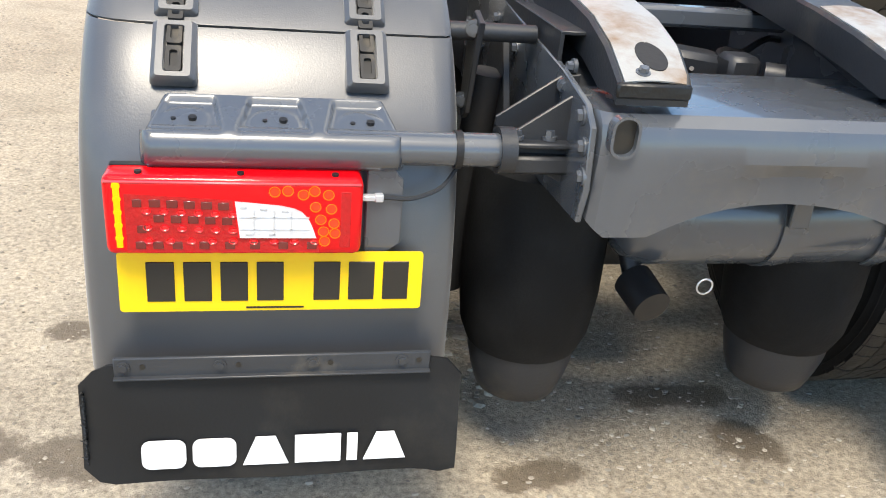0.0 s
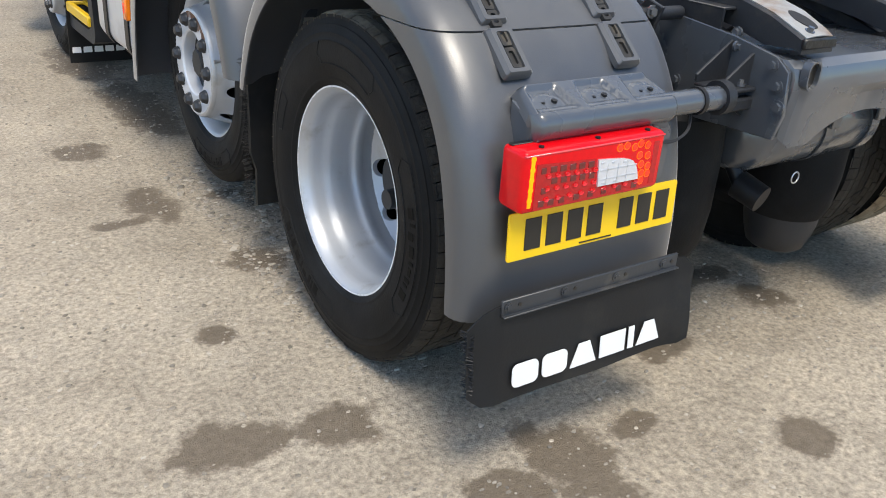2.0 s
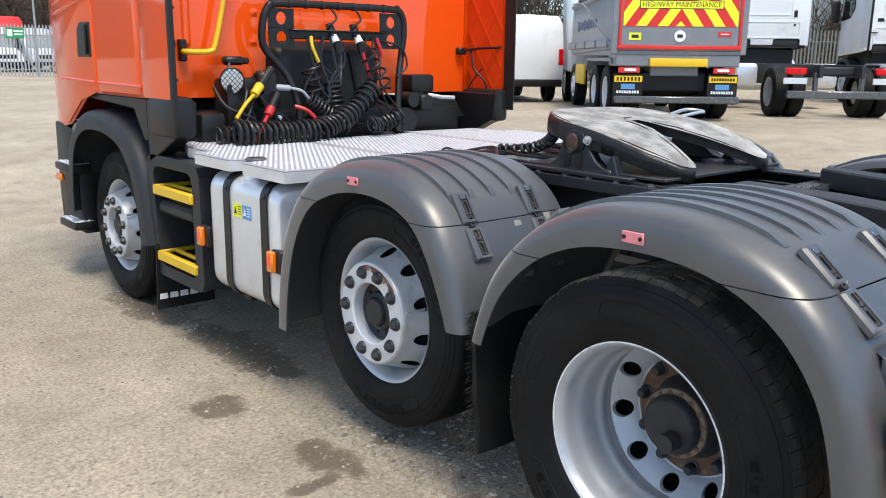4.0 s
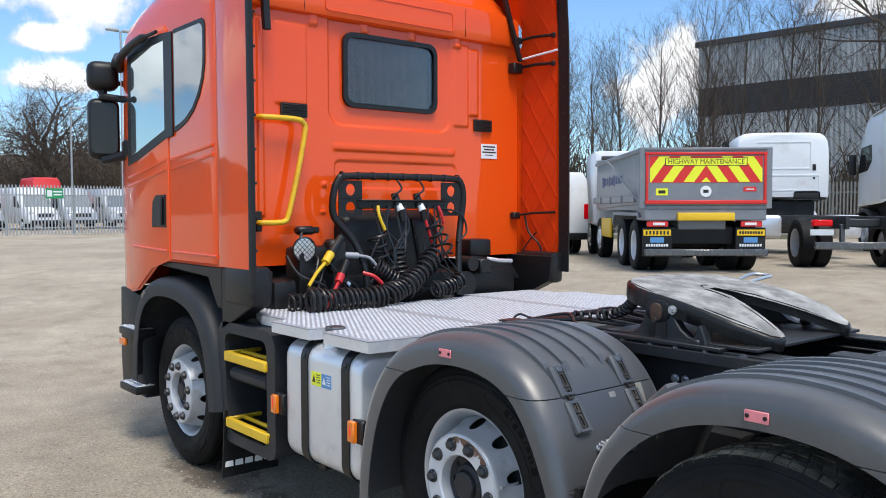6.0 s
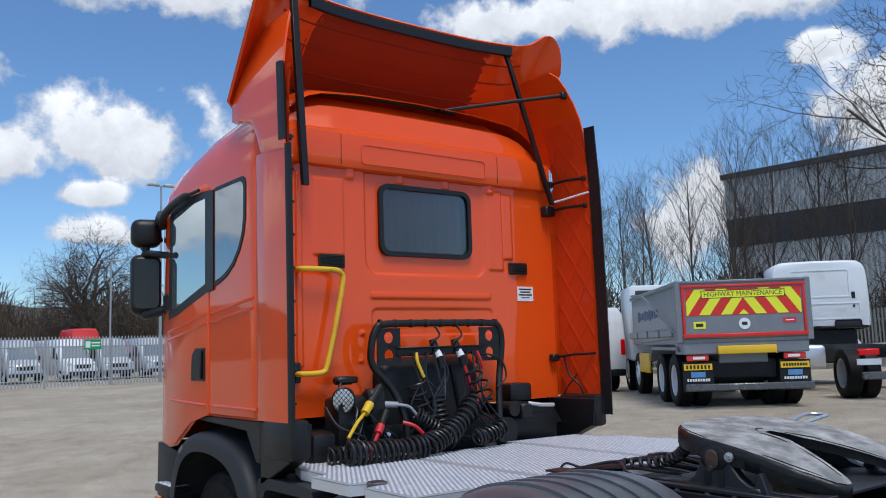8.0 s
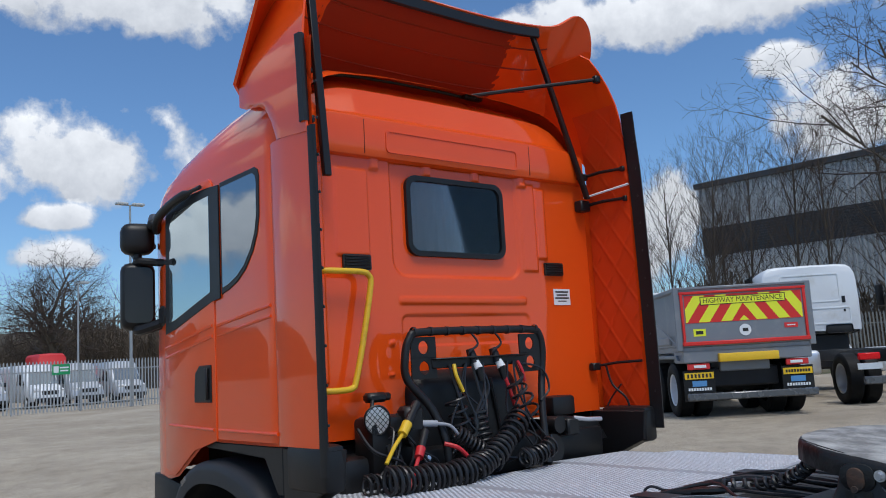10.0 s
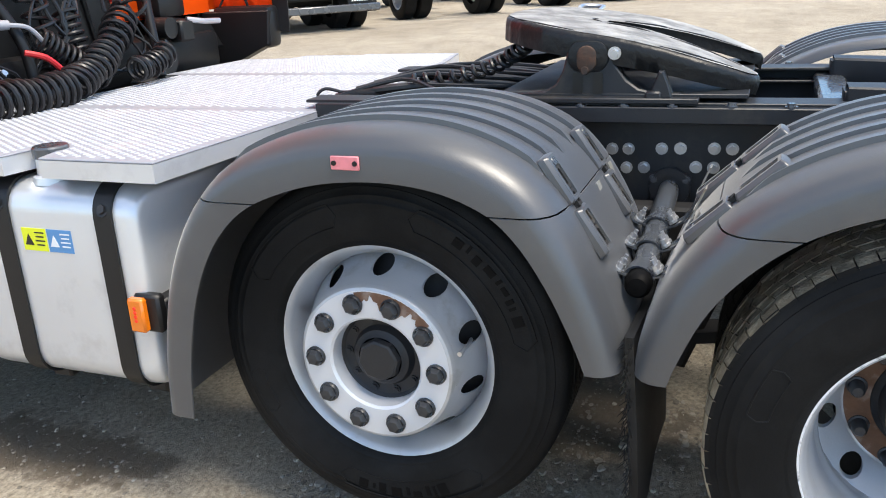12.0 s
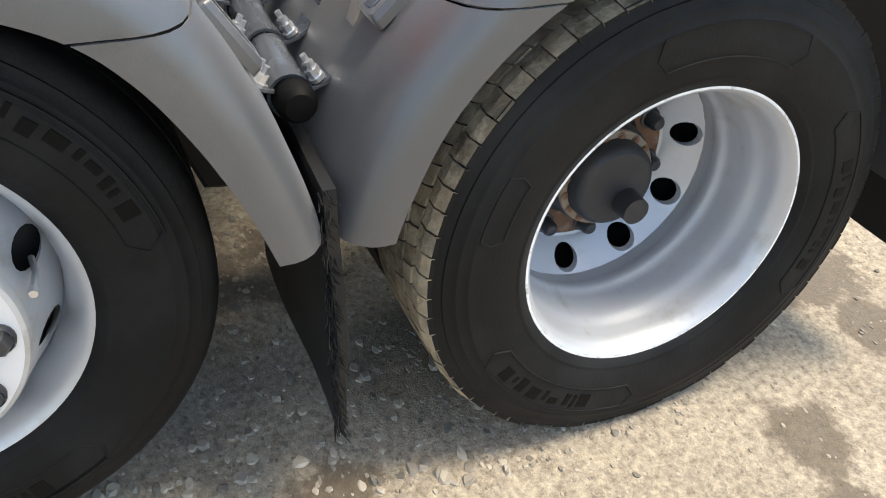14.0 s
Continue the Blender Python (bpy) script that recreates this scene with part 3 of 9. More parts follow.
# ---- palisade fence ----
def palisade(name, a, b, height, label, steel):
    a, b = Vector(a), Vector(b)
    d = (b - a).normalized()
    length = (b - a).length
    side = Vector((-d.y, d.x, 0))
    f = thing(name, label, "fence")
    verts, faces = [], []

    def bar(c, w, t, z0, z1, tip):
        k0 = len(verts)
        for s, u in ((-1, -1), (1, -1), (1, 1), (-1, 1)):
            p = c + d * (s * w / 2) + side * (u * t / 2)
            verts.append((p.x, p.y, z0))
        for s, u in ((-1, -1), (1, -1), (1, 1), (-1, 1)):
            p = c + d * (s * w / 2) + side * (u * t / 2)
            verts.append((p.x, p.y, z1))
        for i in range(4):
            faces.append((k0 + i, k0 + (i + 1) % 4, k0 + 4 + (i + 1) % 4, k0 + 4 + i))
        if tip:
            verts.append((c.x, c.y, z1 + tip))
            for i in range(4):
                faces.append((k0 + 4 + i, k0 + 4 + (i + 1) % 4, k0 + 8))
        else:
            faces.append((k0 + 4, k0 + 5, k0 + 6, k0 + 7))
    n = int(length / 0.155)
    bar(Vector((0, 0, 0)), 0.068, 0.012, 0.06, height - 0.08, 0.08)
    me = bpy.data.meshes.new("pale")
    me.from_pydata(verts, [], faces)
    finish(me, steel, False, 40)
    for k in range(n):
        c = a + d * (length * (k + 0.5) / n)
        share("pale", me, f, Matrix.Translation((c.x, c.y, rise(c.x, c.y))))
    m = int(length / 2.75)
    for k in range(m + 1):
        c = a + d * (length * k / m) + side * 0.06
        verts, faces = [], []
        bar(c, 0.055, 0.10, rise(c.x, c.y) - 0.2, rise(c.x, c.y) + height - 0.15, 0)
        raw("post", verts, faces, steel, f)
    for h in (0.35, height - 0.5):
        for k in range(m):
            c0, c1 = a + d * (length * k / m) + side * 0.03, a + d * (length * (k + 1) / m) + side * 0.03
            r = B()
            tube(r, [(c0.x, c0.y, rise(c0.x, c0.y) + h), (c1.x, c1.y, rise(c1.x, c1.y) + h)], 0.03, 4)
            part("fence_rail", r, steel, f, smooth=False)
    return f


palisade("palisade_fence", (-9.0, 41.0, 0), (15.0, 42.6, 0), 2.4, "galvanised steel palisade fence at the yard's edge", fence_steel)
palisade("palisade_fence", (15.0, 31.0, 0), (46.0, 6.0, 0), 2.4, "steel palisade fence behind the parked lorries, tree shade painted into its colour", fence_shaded)
sg = thing("fence_sign", "small green notice fixed to the fence", "sign", Matrix.Translation((8.05, 41.95, 0)))
b = B()
box(b, (0, 0, 2.42), (0.78, 0.02, 0.48), 0.005)
part("sign_panel", b, sign_green, sg, smooth=False)
b = B()
box(b, (-0.22, -0.012, 2.42), (0.22, 0.003, 0.30))
box(b, (0.14, -0.012, 2.50), (0.40, 0.003, 0.07))
box(b, (0.14, -0.012, 2.36), (0.36, 0.003, 0.07))
part("sign_print", b, white_print, sg, smooth=False)
vg = B()
rows = []
for k in range(60):
    p = Vector((13.2, 32.0, 0)).lerp(Vector((46.0, 5.6, 0)), k / 59)
    q = Vector((-0.627, -0.779, 0))
    wob = 0.35 * noise.noise(p * 0.4)
    rows.append([(p.x + q.x * w, p.y + q.y * w, rise(p.x + q.x * w, p.y + q.y * w) + h) for w, h in ((-0.4, 0.10), (0.5, 0.11), (1.3 + wob, 0.06), (2.2 + wob * 2, 0.008))])
sheet(vg, rows)
tagged(part("verge", vg, verge_turf), "mossy earth verge along the fence", "verge", kind="structure")
kerb = B()
tube(kerb, [(14.0, 31.4, 0.46), (45.0, 6.4, 0.46)], 0.16, 4)
tagged(part("kerb", kerb, mat("kerb_concrete", (0.22, 0.21, 0.19), 0.9, 0, 0.2, 2, 0.2, 30), smooth=False), "low concrete kerb along the fence", "kerb", kind="structure")


# ---- lamp posts ----
def lamp_post(x, y, h, heads, label):
    m = Matrix.Translation((x, y, rise(x, y)))
    t = thing("street_lamp", label, "street lamp", m)
    p = B()
    cyl(p, (0, 0, 0), (0, 0, h), 0.085, 0.05, 10)
    part("pole", p, fence_steel, t)
    for s in heads:
        hd = B()
        box(hd, (s * 0.42, 0, h + 0.06), (0.62, 0.34, 0.14), 0.04)
        part("lamp_head", hd, shed_light, t)
    a = B()
    box(a, (0, 0, h), (0.6, 0.06, 0.06), 0.01)
    part("arm", a, fence_steel, t)


lamp_post(11.85, 43.6, 10.3, (-1, 1), "tall galvanised lamp post with two heads")
lamp_post(14.6, 62.0, 8.2, (1,), "slim lamp post behind the fence")
lamp_post(2.6, 60.0, 6.5, (1,), "slim lamp post far behind the fence")

# ---- industrial shed ----
shed = thing("industrial_shed", "large grey clad industrial shed with a dark louvred band", "building")
S0, S1, SH = Vector((45.0, 31.55, 0.0)), Vector((47.6, 3.0, 0.0)), 12.47
sd = (S1 - S0).normalized()
sn = Vector((-sd.y, sd.x, 0))
if sn.x < 0:
    sn = -sn


def shed_box(bm, u0, u1, z0, z1, n0, n1):
    p = [S0 + sd * u0 + sn * n0, S0 + sd * u1 + sn * n0, S0 + sd * u1 + sn * n1, S0 + sd * u0 + sn * n1]
    lo, hi = [bm.verts.new((q.x, q.y, z0)) for q in p], [bm.verts.new((q.x, q.y, z1)) for q in p]
    bm.faces.new(lo)
    bm.faces.new(hi)
    for i in range(4):
        bm.faces.new((lo[i], lo[(i + 1) % 4], hi[(i + 1) % 4], hi[i]))


LEN = (S1 - S0).length
b = B()
shed_box(b, 0, LEN, 0, SH - 0.3, 0.10, 30)
part("shed_wall", b, shed_light, shed, smooth=False)
b = B()
for k in range(int(LEN / 0.30)):
    shed_box(b, k * 0.30, k * 0.30 + 0.15, 9.45, SH - 0.35, 0.02, 0.12)
part("upper_cladding", b, shed_light, shed, "pale upright profiled cladding", smooth=False)
b = B()
for k in range(11):
    shed_box(b, 0, LEN, 7.65 + k * 0.16, 7.75 + k * 0.16, -0.02, 0.12)
part("louvre_band", b, shed_dark, shed, "dark horizontal louvres", smooth=False)
b = B()
shed_box(b, 0, LEN, 7.6, 9.45, 0.06, 0.13)
part("band_back", b, shed_dark, shed, smooth=False)
b = B()
for k in range(int(LEN / 0.30)):
    shed_box(b, k * 0.30, k * 0.30 + 0.15, 0.3, 7.6, 0.03, 0.12)
part("lower_cladding", b, shed_light, shed, smooth=False)
b = B()
shed_box(b, -0.2, LEN + 0.2, SH - 0.35, SH, -0.15, 30.2)
part("roof_edge", b, shed_dark, shed, "dark roof edge", smooth=False)


# ---- bare trees ----
def grow(seed, height, spread, levels, trunk_r, split, droop, lean=0.0, first=0.25, least=0.006, reach=1.0, lift=0.0, wobble=1.0):
    """Tapered limbs that fork again and again; the thick ones and the thin ones are kept apart."""
    rnd = random.Random(seed)
    thick, thin = ([], []), ([], [])

    def limb(p, d, length, r, level):
        segs = 4 if level < 2 else 3
        dest = thick if level <= 1 else thin
        verts, faces = dest
        sides = 7 if level == 0 else 5 if level == 1 else 3
        pts, dirs, rad = [p], [d], [r]
        for k in range(segs):
            jit = (0.10 + 0.06 * level) * wobble
            d = (d + Vector((rnd.uniform(-jit, jit), rnd.uniform(-jit, jit), rnd.uniform(-jit, jit) - droop * level * 0.05))).normalized()
            p = p + d * (length / segs)
            pts.append(p)
            dirs.append(d)
            rad.append(r * (1 - 0.62 * (k + 1) / segs))
        k0 = len(verts)
        for q, dd, rr in zip(pts, dirs, rad):
            s = dd.orthogonal().normalized()
            o = dd.cross(s)
            for k in range(sides):
                a = 2 * math.pi * k / sides
                verts.append(tuple(q + (s * math.cos(a) + o * math.sin(a)) * rr))
        for i in range(segs):
            for k in range(sides):
                a, b = k0 + i * sides, k0 + (i + 1) * sides
                faces.append((a + k, a + (k + 1) % sides, b + (k + 1) % sides, b + k))
        if level >= levels:
            return
        n = split[min(level, len(split) - 1)]
        for k in range(n):
            t = (first if level == 0 else 0.25) + (1.0 - (first if level == 0 else 0.25)) * (k + rnd.random() * 0.8) / n
            t = min(t, 0.999)
            i = min(segs - 1, int(t * segs))
            q = pts[i].lerp(pts[i + 1], t * segs - i)
            dd = dirs[i + 1]
            az = 2.4 * k + rnd.uniform(-0.6, 0.6) + level
            s = dd.orthogonal().normalized()
            o = dd.cross(s)
            ang = radians(spread) * rnd.uniform(0.75, 1.2)
            nd = (dd * math.cos(ang) + (s * math.cos(az) + o * math.sin(az)) * math.sin(ang) + Vector((0, 0, lift))).normalized()
            ln = length * rnd.uniform(0.46, 0.68) * (reach * (1.15 - 0.45 * t) if level == 0 else 1.0)
            limb(q, nd, ln, max(least, rad[i] * 0.5), level + 1)
    limb(Vector((0, 0, -0.3)), Vector((lean, 0, 1)).normalized(), height, trunk_r, 0)
    return thick, thin


def tree_meshes(*args, **kw):
    thick, thin = grow(*args, **kw)
    out = []
    for nm, (v, f), m in (("trunk", thick, bark), ("crown", thin, twig)):
        me = bpy.data.meshes.new(nm)
        me.from_pydata(v, [], f)
        finish(me, m, False, 40)
        out.append(me)
    return out


oak_me = tree_meshes(7, 6.2, 50, 5, 0.46, (11, 8, 6, 4, 3), 0.25, first=0.34, least=0.0075, reach=1.25, lift=0.10, wobble=1.5)
birch_me = [tree_meshes(s, 10.5, 34, 4, 0.085, (20, 7, 4, 2), 0.0, lean=0.04 * (s % 3 - 1), first=0.22, least=0.0055, reach=0.52, lift=0.30, wobble=0.55) for s in (11, 12, 13)]
big_me = tree_meshes(23, 9.0, 45, 5, 0.30, (8, 6, 5, 4, 3), 0.1, lean=-0.05, first=0.35, least=0.008)


def tree(name, meshes, x, y, scale, turn, label, group="", up=1.0):
    t = thing(name, label, "tree", Matrix.Translation((x, y, rise(x, y))) @ Matrix.Rotation(radians(turn), 4, "Z") @ Matrix.Diagonal((scale, scale, scale * up, 1)), group)
    share("trunk", meshes[0], t)
    share("crown", meshes[1], t)
    return t


tree("oak_tree", oak_me, 17.2, 78.0, 1.24, 40, "broad bare oak with a wide twiggy crown")
rnd = random.Random(31)
for k in range(13):
    u = k / 12
    x = 23.0 + 10.0 * u + rnd.uniform(-0.8, 0.8)
    y = 30.0 - 8.5 * u + rnd.uniform(-0.6, 1.8)
    tree("birch_tree", birch_me[k % 3], x, y, rnd.uniform(0.68, 0.86) * (1.14 if k in (2, 3, 8, 9, 10) else 0.88), rnd.uniform(0, 360), "slender bare birch with fine twigs", "birches along the fence")
for k in range(7):
    u = k / 6
    x, y = 34.0 + 8.5 * u + rnd.uniform(-0.8, 0.8), 21.5 - 10.5 * u + rnd.uniform(-0.5, 1.5)
    tree("birch_tree", birch_me[(k + 1) % 3], x, y, rnd.uniform(0.86, 1.06), rnd.uniform(0, 360), "slender bare birch with fine twigs", "birches along the fence")
tree("bare_tree", big_me, 37.6, 15.0, 1.35, 200, "large bare tree with a forked crown before the shed")


def thicket(name, count, a, b, deep, h0, h1, label, seed):
    """Dense leafless scrub: many thin leaning stems with side shoots."""
    rnd = random.Random(seed)
    a, b = Vector(a), Vector(b)
    d = b - a
    n = Vector((-d.y, d.x, 0)).normalized()
    verts, faces = [], []

    def stem(p, q, r):
        dd = (q - p).normalized()
        s = dd.orthogonal().normalized()
        o = dd.cross(s)
        k0 = len(verts)
        for c, rr in ((p, r), (q, r * 0.3)):
            for k in range(3):
                t = 2.094 * k
                verts.append(tuple(c + (s * math.cos(t) + o * math.sin(t)) * rr))
        for k in range(3):
            faces.append((k0 + k, k0 + (k + 1) % 3, k0 + 3 + (k + 1) % 3, k0 + 3 + k))
    for k in range(count):
        p = a + d * rnd.random() + n * rnd.uniform(0, deep)
        p.z = rise(p.x, p.y)
        hgt = rnd.uniform(h0, h1) * (0.75 + 0.5 * noise.noise(p * 0.15))
        q = p + Vector((rnd.uniform(-0.3, 0.3) * hgt, rnd.uniform(-0.3, 0.3) * hgt, hgt))
        stem(p, q, 0.012 * hgt + 0.01)
        for j in range(6):
            c = p.lerp(q, rnd.uniform(0.2, 0.95))
            stem(c, c + Vector((rnd.uniform(-0.35, 0.35), rnd.uniform(-0.35, 0.35), rnd.uniform(0.05, 0.45))) * hgt * 0.6, 0.006 * hgt + 0.006)
    ob = raw(name, verts, faces, scrub)
    return tagged(ob, label, "scrub", kind="stuff")


thicket("scrub", 4200, (-14, 84, 0), (44, 76, 0), 16, 4.5, 9.2, "dense brown leafless scrub behind the compound", 1)
thicket("scrub", 2600, (22, 31, 0), (47, 8.5, 0), 4, 1.2, 5.8, "dense brown leafless scrub along the fence", 2)
# earth bank that carries the far scrub
bk = B()
rows = []
for i in range(40):
    x = -60 + 130 * i / 39
    rows.append([(x, y0, z + (1.1 * noise.noise(Vector((x * 0.12, y0 * 0.3, 0))) if z > 1 else 0)) for y0, z in ((82, 0.2), (88, 3.2), (96, 6.0), (110, 8.4), (130, 9.0))])
sheet(bk, rows)
tagged(part("earth_bank", bk, bank_earth), "wooded brown bank closing the distance", "bank", kind="structure")


# ---- wheels ----
def hole_band(bm, count, surf, s0, s1, hs, wa, ws, depth, turn=0.0):
    """A turned band with round holes: surf(s) gives (x, r); each hole is centred at s = hs, wa radians and ws in s half across."""
    step = 2 * math.pi / count
    n = 16

    def at(th, s, inset=0.0):
        x, r = surf(s)
        return Vector((x + inset, r * math.sin(th), r * math.cos(th)))
    fs = []
    for c in range(count):
        th0 = (c + 0.5) * step + turn
        inner, outer, deep = [], [], []
        for k in range(n):
            a = 2 * math.pi * k / n
            ca, sa = math.cos(a), math.sin(a)
            inner.append(bm.verts.new(at(th0 + wa * ca, hs + ws * sa)))
            deep.append(bm.verts.new(at(th0 + wa * 0.95 * ca, hs + ws * 0.95 * sa, depth)))
            q = max(abs(ca), abs(sa))
            u, v = ca / q, sa / q
            s = hs + v * ((s1 - hs) if v > 0 else (hs - s0))
            outer.append(bm.verts.new(at(th0 + u * step / 2, s)))
        for k in range(n):
            j = (k + 1) % n
            fs.append(bm.faces.new((outer[k], outer[j], inner[j], inner[k])))
            fs.append(bm.faces.new((inner[k], inner[j], deep[j], deep[k])))
    bmesh.ops.remove_doubles(bm, verts=list({v for f in fs for v in f.verts}), dist=0.0005)
    return bm


def mesh_of(bm, name, material, smooth=True, sharp=38):
    me = bpy.data.meshes.new(name)
    bmesh.ops.recalc_face_normals(bm, faces=bm.faces)
    bm.to_mesh(me)
    bm.free()
    finish(me, material, smooth, sharp)
    return me


def tyre_mesh(tread_deep):
    bm = B()
    prof = [(-0.118, 0.292), (-0.135, 0.300), (-0.144, 0.3170), (-0.1450, 0.3185), (-0.1440, 0.3230), (-0.1455, 0.3260), (-0.1535, 0.36), (-0.156, 0.395), (-0.1545, 0.418), (-0.1549, 0.4195), (-0.1546, 0.4220), (-0.1530, 0.4240), (-0.1500, 0.440), (-0.1503, 0.4410), (-0.1497, 0.4435), (-0.1475, 0.4450),
            (-0.1445, 0.462), (-0.1440, 0.4640), (-0.1410, 0.4650), (-0.137, 0.478), (-0.130, 0.489)]
    R = 0.500 - tread_deep
    row = list(prof)
    if tread_deep == 0:
        row += [(-0.118, 0.4965), (-0.085, 0.499), (-0.083, 0.489), (-0.073, 0.489), (-0.071, 0.4995), (-0.030, 0.5), (-0.028, 0.489), (-0.018, 0.489), (-0.016, 0.5)]
    else:
        row += [(-0.125, R)]
    row += [(-h, r) for h, r in reversed(row)]
    if tread_deep == 0:
        row = [(h, 0.3 + (r - 0.3) * 0.94 if r > 0.3 else r) for h, r in row]
    lathe(bm, row, seg=96)
    # inside of the carcass, closing the tyre towards the rim
    lathe(bm, [(0.118, 0.292), (-0.118, 0.292)], seg=96)
    return mesh_of(bm, "tyre", rubber, True, 50)


def tread_mesh():
    """Chunky blocks of a drive tyre in six rows; the worn shoulder faces stay black."""
    bm = B()
    rows = [(-0.1360, -0.0905, 0.0, 72, 0.0), (-0.0850, -0.0480, 0.45, 80, 0.010), (-0.0430, -0.0030, 0.9, 80, 0.014), (0.0030, 0.0430, 0.2, 80, -0.014), (0.0480, 0.0850, 0.6, 80, -0.010), (0.0905, 0.1360, 0.1, 72, 0.0)]
    rnd = random.Random(5)
    for x0, x1, ph, n, skew in rows:
        outer = abs(x0 + x1) > 0.2
        for k in range(n):
            a0 = 2 * math.pi * (k + ph) / n
            w = 2 * math.pi / n * (0.452 + 0.03 * rnd.random())
            drop = 0.004 * rnd.random() ** 2
            cut = 0.004 * rnd.random()
            lo, hi = [], []
            # a kinked block: three points along each side
            for x, s, kink in ((x0, -1, 0.0), ((x0 + x1) / 2, 0, 0.10), (x1, 1, 0.0)):
                for d in (-1, 1):
                    a = a0 + d * w * (0.97 if s else 1.0) + skew * s + kink * w
                    edge = (0.007 + cut) if abs(x) > 0.13 else 0.0
                    for lst, r in ((lo, 0.478), (hi, 0.4985 - edge - drop)):
                        lst.append(bm.verts.new((x * (1.0 if lst is lo or abs(x) > 0.13 else 0.99), r * math.sin(a), r * math.cos(a))))
            bm.faces.new((hi[0], hi[1], hi[3], hi[2]))
            bm.faces.new((hi[2], hi[3], hi[5], hi[4]))
            for i, j in ((0, 1), (1, 3), (3, 5), (5, 4), (4, 2), (2, 0)):
                f = bm.faces.new((lo[i], lo[j], hi[j], hi[i]))
                if outer and abs(lo[i].co.x) > 0.13 and abs(lo[j].co.x) > 0.13:
                    f.material_index = 1
    n0 = len(bm.faces)
    lathe(bm, [(-0.134, 0.4842), (-0.06, 0.4870), (0.06, 0.4870), (0.134, 0.4842)], seg=96)
    bm.faces.ensure_lookup_table()
    for f in bm.faces[n0:]:
        f.material_index = 1
    me = mesh_of(bm, "tread", tread_rubber, False)
    me.materials.append(rubber)
    return me


def arc_bars(bm, x, r, a0, widths, h, gap, thick=0.003):
    """A row of plain raised bars round a sidewall."""
    a = a0
    for w in widths:
        a += w / 2 / r
        box(bm, (x, r * math.sin(a), r * math.cos(a)), (thick, w * 0.8, h), rot=(-math.degrees(a), 0, 0))
        a += (w / 2 + gap) / r
    return bm


rust_tan = mat("tan_rust", (0.23, 0.18, 0.125), 0.75, 0, 0.35, 30, 0.4, 90, dirt=(0.09, 0.07, 0.055), amount=0.4, dscale=16)
tyre_steer, tyre_drive, tread_me = tyre_mesh(0), tyre_mesh(0.018), tread_mesh()
sidewall_mat = mat("sidewall_mark", (0.0040, 0.0040, 0.0042), 0.6, 0, 0.3, 12, 0.1, 100, spec=0.10)


white_chip = mat("chipped_white", (0.80, 0.81, 0.82), 0.45, 0, 0.05, 30, 0.1, 120, dirt=(0.05, 0.045, 0.04), amount=0.18, dscale=30)
INSET, FACE_IN = 0.048, 0.026


